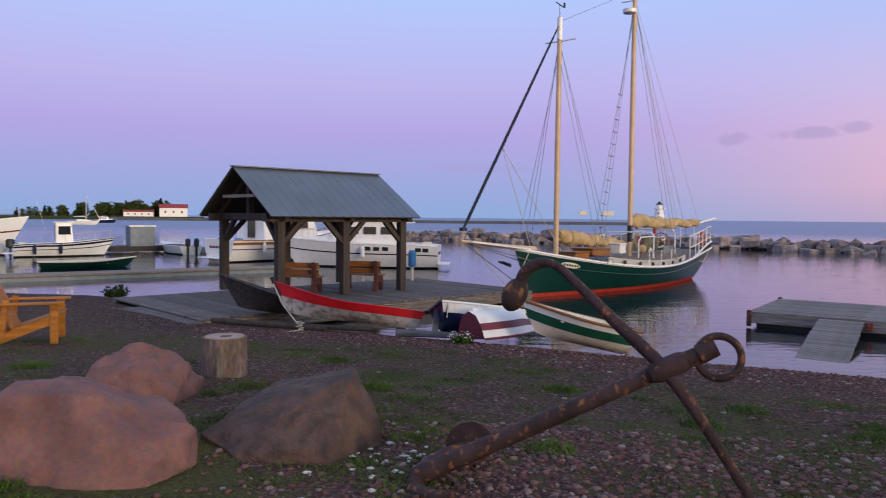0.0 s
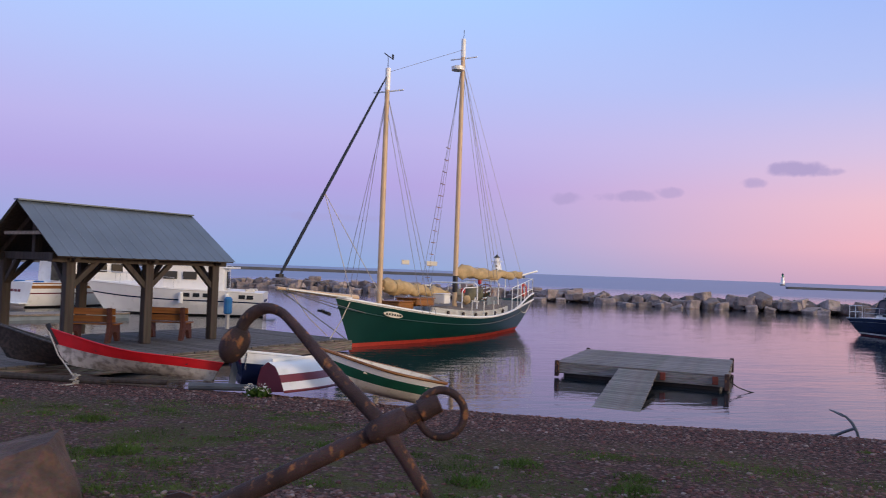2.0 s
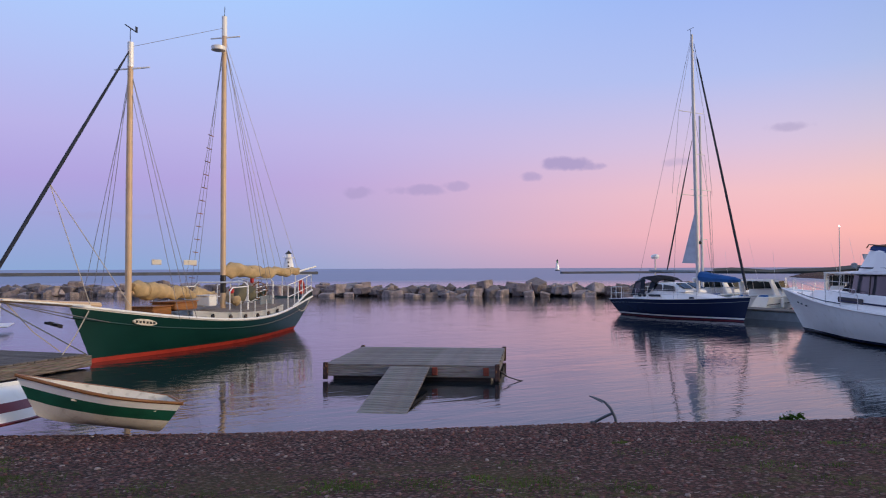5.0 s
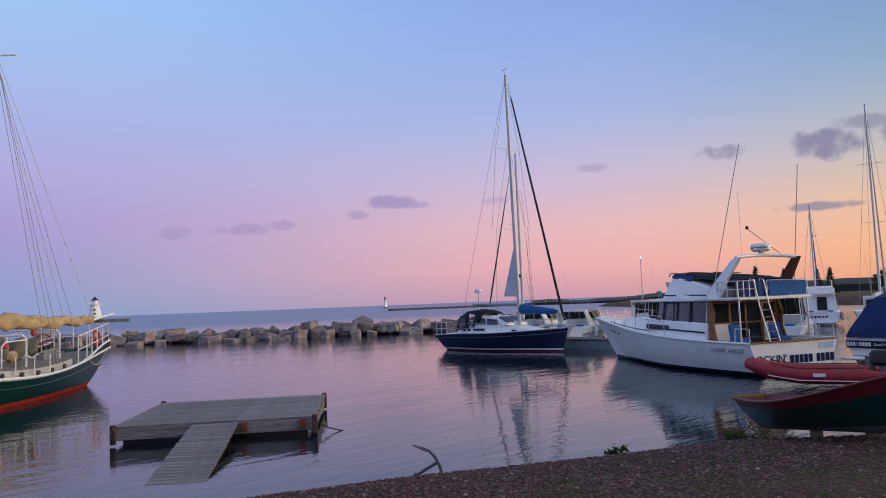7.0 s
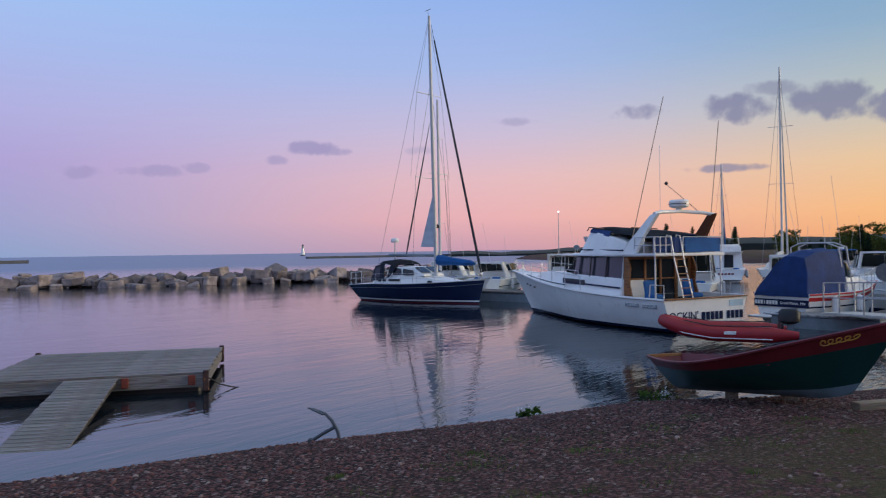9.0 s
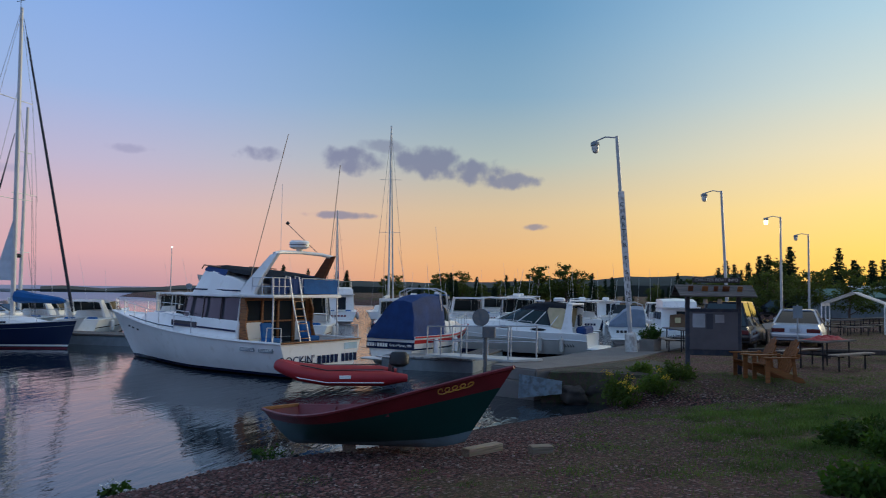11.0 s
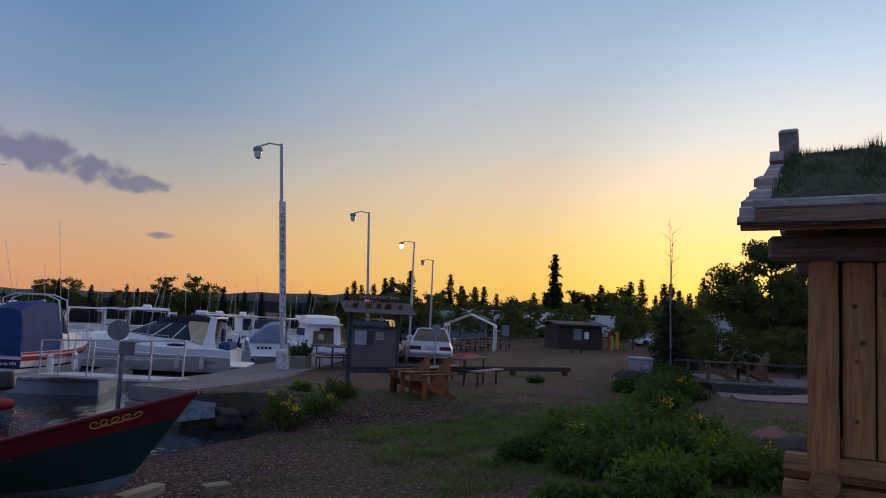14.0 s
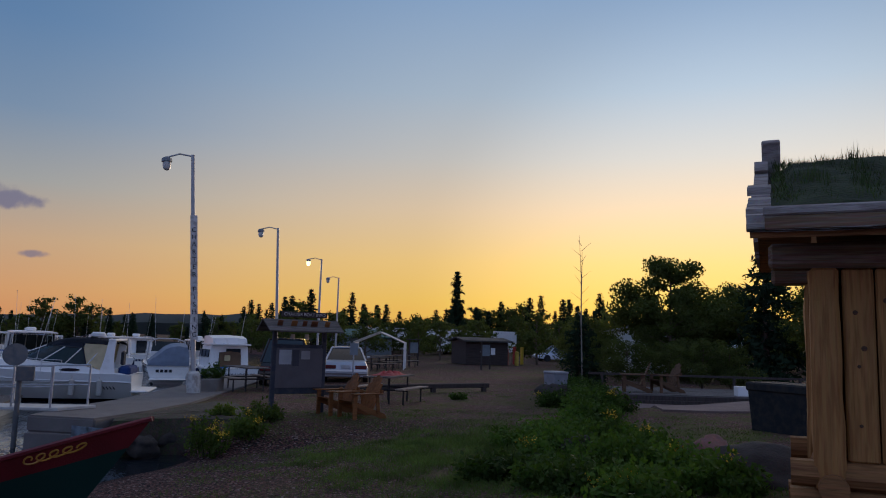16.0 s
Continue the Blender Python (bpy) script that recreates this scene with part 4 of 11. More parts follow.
    # raised quarter bulwark round the stern, with a white cap
    for sd in (1, -1):
        ts = [0.17 * k / 12 for k in range(13)]
        lift = lambda t: 0.26 * (0.5 + 0.5 * math.cos(math.pi * min(1, t / 0.17)))
        bm = bmesh.new()
        quad_rings(bm, [[h.point(t, 1.0, sd, 0.0) + Vector((0, 0, z)) for z in (0.0, 0.02 + lift(t))] for t in ts], False, False)
        bmesh.ops.solidify(bm, geom=bm.faces[:], thickness=0.04)
        bw = part("quarter_bulwark", bm, GREEN, th, "dark green raised quarter", True)
        bm = bmesh.new()
        tube(bm, [h.point(t, 1.0, sd, 0.0) + Vector((0, 0, 0.03 + lift(t))) for t in ts], 0.04, 8)
        part("cap_rail", bm, WHITE, bw, smooth=True)
        bm = bmesh.new()
        tube(bm, [h.point(0.02 + 0.11 * k / 8, 0.97, sd, -0.03) - Vector((0, 0, 0.34 * math.sin(math.pi * k / 8))) for k in range(9)], 0.018, 5)
        part("slack_line", bm, ROPE, th, smooth=True)
    for s in (1, -1):
        railing(th, [h.point(t, 1.0, s, 0.05) for t in (0.0, 0.035, 0.07, 0.105, 0.14, 0.20)], 0.98, 0.022, WHITE)
    railing(th, [h.point(0, 1.0, s, 0.05) for s in (1, 0.3, -0.3, -1)], 0.98, 0.022, WHITE)
    bm = bmesh.new()
    tube(bm, [h.point(0.01, 1.0, 1) + Vector((0.7, -0.3, 1.15)), h.point(0.01, 1.0, 1) + Vector((-0.30, 0.1, 1.38))], 0.045, 6)
    part("davit", bm, WHITE, th)
    bm = bmesh.new()
    ring_bar(bm, h.point(0.07, 1.0, 1) + Vector((0, -0.10, 0.62)), 0.25, 0.06, Matrix.Rotation(radians(90), 3, "X"))
    part("life_ring", bm, ORANGE_RED, th, "orange life ring")
    bm = bmesh.new()
    ring_bar(bm, (1.7, 0.1, 1.75), 0.34, 0.022, Matrix.Rotation(radians(80), 3, "Y"), 24, 6)
    for k in range(4):
        a = math.pi * k / 4
        q = Vector((0.0, math.cos(a), math.sin(a))) * 0.42
        tube(bm, [Vector((1.7, 0.1, 1.75)) - q, Vector((1.7, 0.1, 1.75)) + q], 0.014, 5)
    part("steering_wheel", bm, TEAK, th, "spoked wooden steering wheel")
    for s in (1, -1):
        bm = bmesh.new()
        tube(bm, [h.point(t, 1.0, s, 0.05) + Vector((0, 0, 0.62)) for t in (0.30, 0.38, 0.46, 0.54)], 0.012, 5)
        part("lifeline", bm, WIRE, th)
        for t in (0.38, 0.46, 0.54):
            bm = bmesh.new()
            tube(bm, [h.point(t, 1.0, s, 0.05), h.point(t, 1.0, s, 0.05) + Vector((0, 0, 0.64))], 0.016, 6)
            part("stanchion", bm, WHITE, th)
    # bowsprit with a white platform
    tip = Vector((L + 2.75, 0, 1.97))
    bm = bmesh.new()
    tube(bm, [(L - 1.2, 0, 1.62), (L + 0.3, 0, 1.74), tip], [0.10, 0.075, 0.045], 8)
    part("bowsprit", bm, SPAR, th, "buff painted bowsprit", True)
    for s in (1, -1):
        bm = bmesh.new()
        beam(bm, (L - 0.35, s * 0.36, 1.66), (L + 2.4, s * 0.10, 1.94), 0.13, 0.04)
        part("bowsprit_plank", bm, WHITE, th)
        wire(th, tip, h.point(0.93, 0.8, s), 0.014)
    wire(th, tip, (L - 0.75, 0, 0.25), 0.018, GALV, "bobstay")
    bm = bmesh.new()
    beam(bm, (L + 0.55, 0.25, 1.15), (L + 1.05, 0.3, 1.28), 0.06, 0.09)
    beam(bm, (L + 0.95, 0.1, 1.28), (L + 0.95, 0.5, 1.22), 0.10, 0.06)
    part("bow_anchor", bm, BLACK, th)
    # name board at the bow: plain bars for its letters
    nb = h.point(0.86, 0.86, 1, -0.03)
    nn = (h.point(0.90, 0.86, 1) - h.point(0.82, 0.86, 1)).normalized()
    bm = bmesh.new()
    quad_rings(bm, [[nb + nn * 0.42 * math.cos(q) * k + Vector((0, o, 0.10 * math.sin(q) * k)) for q in [2 * math.pi * i / 18 for i in range(18)]] for k, o in ((1, -0.03), (1, 0.012), (0.94, 0.02))])
    bd = part("name_board", bm, CREAM, th, "pale oval name board on the bow")
    for i in range(6):
        bm = bmesh.new()
        c = nb + nn * (-0.3 + i * 0.12) + Vector((0, 0.026, 0))
        beam(bm, c - nn * 0.035, c + nn * 0.035, 0.02, 0.07)
        part("letter_bar", bm, BLACK, bd)
    # masts and gear (local x is measured from the stern)
    fx, mx = L - 2.52, L - 8.15
    for x, top, r in ((fx, 9.6, 0.098), (mx, 12.3, 0.105)):
        bm = bmesh.new()
        tube(bm, [(x, 0, 1.0), (x, 0, top * 0.55), (x - 0.02, 0, top - 0.7), (x - 0.02, 0, top)], [r, r, r * 0.85, r * 0.6], 12)
        ms = part("mast", bm, SPAR, th, "buff painted wooden mast", True)
        bm = bmesh.new()
        tube(bm, [(x - 0.02, 0, top - 0.72), (x - 0.02, 0, top + 0.05)], r * 0.95, 10)
        part("masthead_band", bm, WHITE, ms)
        if x == mx:
            bm = bmesh.new()
            tube(bm, [(x, 0, 1.75), (x, 0, 2.42)], r * 1.06, 12)
            part("mast_boot", bm, BLACK, ms)
        for s in (1, -1):
            bm = bmesh.new()
            beam(bm, (x, 0, top - 0.78), (x - 0.1, s * 0.62, top - 0.74), 0.05, 0.04)
            part("spreader", bm, WHITE, ms)
        hv = h.half * 0.96
        for k in (-0.55, -0.15, 0.35):
            for s in (1, -1):
                wire(th, (x, 0, top - 0.75 - (0.5 if k == 0.35 else 0)), (x + k - 0.35, s * hv, 1.12), 0.009, WIRE, "shroud")
    # weather vane, radome, triatic stay
    bm = bmesh.new()
    tube(bm, [(fx, 0, 9.6), (fx, 0, 10.1)], 0.012, 5)
    beam(bm, (fx - 0.3, 0, 10.05), (fx + 0.25, 0, 10.12), 0.02, 0.03)
    beam(bm, (fx - 0.3, 0, 10.05), (fx - 0.3, 0, 10.22), 0.02, 0.10)
    part("wind_vane", bm, BLACK, th)
    bm = bmesh.new()
    lathe(bm, [(0.10, -0.12), (0.26, -0.08), (0.27, 0.06), (0.12, 0.12)], 14, (mx + 0.42, 0, 11.0))
    part("radome", bm, WHITE, th, "white radar dome", True)
    wire(th, (fx, 0, 9.5), (mx, 0, 11.9), 0.008, WIRE, "triatic_stay")
    for x in (mx,):
        bm = bmesh.new()
        tube(bm, [(x, 0, 12.2), (x - 0.05, 0, 12.75)], 0.012, 5)
        part("antenna", bm, BLACK, th)
    # forestay with a furled dark headsail
    bm = bmesh.new()
    a, b = Vector((fx + 0.05, 0, 9.35)), tip + Vector((-0.1, 0, 0.35))
    tube(bm, [a, a.lerp(b, 0.1), a.lerp(b, 0.5), a.lerp(b, 0.95), b], [0.02, 0.036, 0.05, 0.05, 0.03], 8)
    part("furled_headsail", bm, CANVAS_DARK, th, "rolled dark headsail on the forestay", True)
    bm = bmesh.new()
    lathe(bm, [(0.12, -0.05), (0.12, 0.05)], 10, tuple(b))
    part("furling_drum", bm, BLACK, th)
    c = a.lerp(b, 0.63)
    wire(th, c, (L - 1.4, 0.9, 1.6), 0.012, ROPE, "sheet")
    wire(th, c, (L - 0.2, 0.5, 1.7), 0.012, ROPE, "sheet")
    # ratlines on the main shrouds of the far side
    for i in range(12):
        z = 2.3 + i * 0.50
        k = (z - 1.12) / (11.5 - 1.12)
        y = -h.half * 0.96 * (1 - k)
        bm = bmesh.new()
        beam(bm, (mx - 0.50 * (1 - k) - 0.16, y, z), (mx - 0.50 * (1 - k) + 0.20, y, z + 0.02), 0.025, 0.028)
        part("ratline", bm, TEAK, th)
    # furled sails on their booms
    def furled(x0, x1, z0, z1, r, seed, y1=0.0):
        bm = bmesh.new()
        pts, rr = [], []
        for i in range(15):
            k = i / 14
            pts.append((x0 + (x1 - x0) * k, y1 * k + 0.03 * math.sin(i * 2.1 + seed), z0 + (z1 - z0) * k + 0.05 * math.sin(i * 1.7 + seed) - 0.07 * math.sin(math.pi * k)))
            rr.append(r * (0.45 if i == 0 else 1.2 - 0.72 * k) * (1 + 0.12 * math.sin(i * 2.9 + seed)))
        tube(bm, pts, rr, 14)
        bmesh.ops.subdivide_edges(bm, edges=bm.edges[:], cuts=1, use_grid_fill=True)
        for v in bm.verts:
            v.co += Vector((0.02, 0.07 * noise.noise(v.co * 3.1), 0.09 * noise.noise(v.co * 2.3) + 0.05 * noise.noise(v.co * 7) - (0.06 if v.co.z < z0 - 0.1 else 0)))
        o = part("furled_sail", bm, CANVAS_TAN, th, "tan sail bundled on its boom", True)
        for i in range(1, 7):
            k = i / 7
            bm = bmesh.new()
            ring_bar(bm, (x0 + (x1 - x0) * k, y1 * k, z0 + (z1 - z0) * k - 0.05), r * (1.2 - 0.7 * k), 0.012, Matrix.Rotation(radians(90), 3, "Y"), 12, 5)
            part("sail_tie", bm, CANVAS_TAN, o)
        bm = bmesh.new()
        tube(bm, [(x0, 0, z0 - r * 0.8), (x1 - 0.15, y1, z1 - r * 0.5)], 0.055, 8)
        part("boom", bm, SPAR, th, smooth=True)
    furled(fx - 0.14, fx - 5.0, 2.10, 1.82, 0.21, 1.0)
    furled(mx - 0.14, mx - 4.8, 2.66, 2.58, 0.22, 4.0, 0.9)
    wire(th, (mx, 0, 11.6), (mx - 4.8, 0.9, 2.7), 0.008, ROPE, "topping_lift")
    wire(th, (mx, 0, 11.3), (mx - 3.2, 0.6, 2.8), 0.009, ROPE, "halyard")
    wire(th, (mx, 0, 11.4), (0.3, 0.8, 1.5), 0.008, WIRE, "backstay")
    for x, w in ((fx - 0.85, 0.72), (fx + 0.9, 0.45)):
        bm = bmesh.new()
        box(bm, (x, h.half * 0.85, 2.86), (w, 0.03, 0.15), None, 0.008)
        part("shroud_board", bm, CREAM, th, "weathered lamp board in the shrouds")
    # lines to the wharf
    ln = thing("mooring_line", "pale mooring line from the schooner's bow to the wharf", "rope")
    a = m @ h.point(0.97, 0.95, 1)
    bm = bmesh.new()
    b = DOCK @ Vector((4.9, -2.1, 0.42))
    tube(bm, [a, a.lerp(b, 0.5) - Vector((0, 0, 0.08)), b], 0.016, 5)
    part("line", bm, ROPE, ln)
    ln2 = thing("mooring_line", "pale mooring line from the bowsprit to the wharf", "rope")
    a = m @ Vector((L + 2.2, 0, 1.9))
    b = DOCK @ Vector((5.5, -1.4, 0.42))
    bm = bmesh.new()
    tube(bm, [a, a.lerp(b, 0.5) - Vector((0, 0, 0.12)), b], 0.014, 5)
    part("line", bm, ROPE, ln2)


WOOD_GREY2 = mat("olive_canvas", (0.16, 0.15, 0.10), 0.9, var=0.2)
YELLOW = mat("yellow_plastic", (0.62, 0.40, 0.03), 0.5)
schooner()


SALOON_GLASS = mat("smoked_glass", (0.05, 0.052, 0.062), 0.10, 0, 0.1, 2.0, 0.0, spec=0.55)


# ---- the blue sailing yacht ----
def yacht():
    # local x runs from the stern to the bow, toward -y
    m = Matrix.Translation((32.3, 32.5, 0)) @ Matrix.Rotation(radians(-90), 4, "Z")
    th = thing("sailing_yacht", "dark blue sailing yacht with white deckhouse and tall bare mast", "sailboat", m)
    L = 7.8
    h = Hull(L, 1.65, 1.20, 0.97, 0.86, 0.35, 0.72, 0.42, 0.36, 0.42, stern_rake=0.75, bow_pow=1.5, flare=0.75, ns=28, low=0.30)
    part("hull_bottom", h.level_band(None, 0.05), MAROON, th, "dark red bottom paint", True)
    part("boot_stripe", h.level_band(0.09, 0.17, 1, 0.005), WHITE, th, "white boot stripe", True)
    part("hull_side", h.level_band(0.05, 0, 5, 0, below_sheer=0.02), NAVY, th, "dark blue topsides", True)
    part("sheer_stripe", h.band(0.84, 0.855, 1, 0.004), GREYBOX, th, smooth=True)
    part("transom", h.transom_face(), NAVY, th)
    part("deck", h.deck(1.0, inset=0.0), WHITE, th)
    for s in (1, -1):
        part("toe_rail", h.rail(0.022, 1.0, side=s), ALU, th, smooth=True)
        railing(th, [h.point(t, 1.0, s, 0.06) for t in (0.12, 0.24, 0.36, 0.48, 0.6, 0.72, 0.84, 0.95)], 0.52, 0.009)
        railing(th, [h.point(t, 1.0, s, 0.06) for t in (0.01, 0.05, 0.10)], 0.66, 0.016, WHITE)
    railing(th, [h.point(0.97, 1.0, s, 0.0) for s in (1, 0, -1)], 0.55, 0.014)
    # deckhouse with a raised windscreen that reaches the mast
    bm = bmesh.new()
    rows = []
    for x, w, z in ((1.05, 1.12, 0.20), (1.25, 1.12, 0.32), (2.26, 1.12, 0.42), (2.75, 1.08, 0.46), (4.23, 0.98, 0.40), (5.25, 0.80, 0.26), (6.25, 0.55, 0.14), (6.65, 0.4, 0.02)):
        rows.append([(x, w, 0.90), (x, w * 0.92, 0.94 + z), (x, 0, 1.02 + z), (x, -w * 0.92, 0.94 + z), (x, -w, 0.90)])
    quad_rings(bm, rows, True, True)
    dh = part("deckhouse", bm, WHITE, th, "low white deckhouse", True)
    for s in (1, -1):
        for x, w, z in ((1.58, 0.22, 1.12), (1.92, 0.22, 1.13), (2.44, 0.42, 1.15), (2.86, 0.42, 1.16), (4.95, 0.30, 1.08)):
            bm = bmesh.new()
            box(bm, (x, s * (1.09 if x < 3.6 else 0.86), z), (w, 0.06, 0.12), None, 0.02)
            part("window", bm, GLASS, dh)
    bm = bmesh.new()
    quad_rings(bm, [[(x, w, 1.36), (x, w * 0.9, 1.40 + z), (x, 0, 1.44 + z), (x, -w * 0.9, 1.40 + z), (x, -w, 1.36)] for x, w, z in ((2.26, 1.02, 0.36), (2.44, 1.02, 0.46), (3.70, 0.95, 0.40), (4.50, 0.82, 0.04))], True, True)
    wh = part("windscreen_house", bm, WHITE, th, "raked white windscreen house", True)
    for s in (1, -1):
        for x0, x1, zt in ((2.52, 3.10, 0.40), (3.20, 3.96, 0.33)):
            bm = bmesh.new()
            prism(bm, [(x0, s * 1.03, 1.42), (x1, s * 0.97, 1.42), (x1 - 0.06, s * 0.93, 1.42 + zt - 0.08), (x0, s * 0.965, 1.42 + zt)], (0, s * 0.015, 0))
            part("window", bm, GLASS, wh, "dark side window")
    for y in (-0.42, 0.42):
        bm = bmesh.new()
        prism(bm, [(3.83, y - 0.34, 1.80), (3.83, y + 0.34, 1.80), (4.38, y + 0.30, 1.54), (4.38, y - 0.30, 1.54)], (0.02, 0, 0.03))
        part("windscreen", bm, GLASS, wh)
    # dark canvas cockpit tent with clear side windows
    bm = bmesh.new()
    rows = []
    for x, z in ((2.75, 1.92), (2.53, 2.08), (2.01, 2.18), (1.58, 2.14), (1.30, 2.02)):
        rows.append([(x, 1.12, z - 0.16), (x, 0.8, z), (x, 0, z + 0.06), (x, -0.8, z), (x, -1.12, z - 0.16)])
    quad_rings(bm, rows, False, False)
    bmesh.ops.solidify(bm, geom=bm.faces[:], thickness=0.03)
    part("bimini", bm, CANVAS_DARK, th, "dark canvas cockpit cover", True)
    for s in (1, -1):
        for pts in ([(1.30, 1.12, 1.88), (1.86, 1.12, 2.02), (1.81, 1.18, 1.2), (1.05, 1.22, 1.1)], [(1.86, 1.12, 2.02), (2.04, 1.12, 2.02), (2.01, 1.17, 1.2), (1.81, 1.18, 1.2)], [(2.47, 1.10, 1.96), (2.75, 1.06, 1.78), (2.35, 1.15, 1.3), (2.16, 1.15, 1.25)]):
            bm = bmesh.new()
            prism(bm, [(x, s * y, z) for x, y, z in pts], (0, s * 0.02, 0))
            part("side_curtain", bm, CANVAS_DARK, th)
        bm = bmesh.new()
        prism(bm, [(1.38, s * 1.155, 1.78), (1.75, s * 1.155, 1.86), (1.73, s * 1.195, 1.32), (1.30, s * 1.215, 1.25)], (0, s * 0.02, 0))
        part("curtain_window", bm, SALOON_GLASS, th, "smoky flexible window")
    # masts, booms and sails
    mz = 14.9
    bm = bmesh.new()
    tube(bm, [(4.65, 0, 1.1), (4.53, 0, 8), (4.41, 0, mz)], [0.10, 0.095, 0.065], 10)
    ms = part("mast", bm, ALU, th, "tall pale aluminium mast", True)
    for z, w in ((10.75, 0.95), (6.4, 1.15)):
        for s in (1, -1):
            bm = bmesh.new()
            beam(bm, (4.50, 0, z), (4.35, s * w, z + 0.05), 0.04, 0.025)
            part("spreader", bm, ALU, ms)
            wire(th, (4.35, s * w, z + 0.05), (4.41, s * 0.02, mz - 0.3 if z > 9 else 11.2), 0.009, WIRE, "shroud")
            wire(th, (4.35, s * w, z + 0.05), (4.35, s * 1.5, 1.05 if z < 9 else 6.45), 0.009, WIRE, "shroud")
    bm = bmesh.new()
    tube(bm, [(4.35, 0, mz), (4.35, 0, mz + 0.35)], 0.01, 5)
    beam(bm, (4.15, 0, mz + 0.3), (4.55, 0, mz + 0.34), 0.015, 0.02)
    part("wind_vane", bm, BLACK, ms)
    bm = bmesh.new()
    a, b = Vector((4.55, 0, mz - 0.5)), Vector((L - 0.22, 0, 1.55))
    tube(bm, [a, a.lerp(b, 0.06), a.lerp(b, 0.07), a.lerp(b, 0.5), a.lerp(b, 0.96), b], [0.012, 0.012, 0.04, 0.056, 0.066, 0.03], 8)
    part("furled_genoa", bm, CANVAS_DARK, th, "rolled dark headsail on the forestay", True)
    bm = bmesh.new()
    a, b = Vector((4.35, 0, mz - 5.6)), Vector((2.50, 0, 2.35))
    tube(bm, [a, a.lerp(b, 0.3), a.lerp(b, 0.9), b], [0.012, 0.032, 0.045, 0.02], 6)
    part("furled_staysail", bm, CANVAS_DARK, th)
    bm = bmesh.new()
    tube(bm, [(4.55, 0, 2.42), (1.25, 0, 2.46)], 0.075, 8)
    part("boom", bm, GREYBOX, th, "grey boom", True)
    bm = bmesh.new()
    prism(bm, [(4.47, 0.02, 5.5), (4.50, 0.02, 2.85), (3.60, 0.02, 2.88)], (0, -0.03, 0))
    part("sail_remnant", bm, mat("white_sailcloth", (0.52, 0.55, 0.60), 0.85, var=0.12), th, "small hoisted pale sail")
    bm = bmesh.new()
    pts = [(4.80 + i * 0.30, 0.03 * math.sin(i * 2), 2.18 - 0.022 * i) for i in range(9)]
    tube(bm, pts, [0.26, 0.28, 0.24, 0.20, 0.19, 0.18, 0.16, 0.14, 0.07], 8)
    part("sail_cover", bm, CANVAS_BLUE, th, "bright blue sail cover", True)
    wire(th, (4.39, 0, mz - 0.1), (0.1, 0, 1.0), 0.009, WIRE, "backstay")
    # radar pole at the stern
    bm = bmesh.new()
    tube(bm, [(0.80, 0.9, 1.0), (0.80, 0.9, 3.15)], 0.035, 8)
    part("radar_pole", bm, STEEL, th)
    bm = bmesh.new()
    lathe(bm, [(0.2, -0.1), (0.24, 0.0), (0.2, 0.12), (0.05, 0.16)], 12, (0.80, 0.9, 3.25))
    part("radome", bm, WHITE, th, "white radar dome", True)
    # second mast of a boat behind
    t2 = thing("sailboat", "white sailboat with a bare aluminium mast moored behind the yacht", "sailboat", Matrix.Translation((36.5, 36.0, 0)) @ Matrix.Rotation(radians(-90), 4, "Z"))
    h2 = Hull(8.5, 1.4, 1.1, 0.8, 0.8, 0.3, 0.6, 0.8)
    hull_parts(h2, t2, [("hull_side", 0.0, 1.0, WHITE, "")], WHITE, 1.0, ALU)
    bm = bmesh.new()
    tube(bm, [(4.8, 0, 0.8), (4.75, 0, 11.6)], [0.09, 0.06], 8)
    part("mast", bm, ALU, t2, smooth=True)
    for z, w in ((9.3, 0.35), (7.2, 0.8), (4.3, 0.45)):
        bm = bmesh.new()
        beam(bm, (4.78, -w, z), (4.78, w, z), 0.05, 0.03)
        part("spreader", bm, ALU, t2)
        wire(t2, (4.78, w, z), (4.7, 1.2, 1.0), 0.01)
    bm = bmesh.new()
    lathe(bm, [(0.15, -0.1), (0.18, 0.0), (0.12, 0.1)], 10, (4.9, -0.4, 4.1))
    part("radome", bm, BLACK, t2)


yacht()


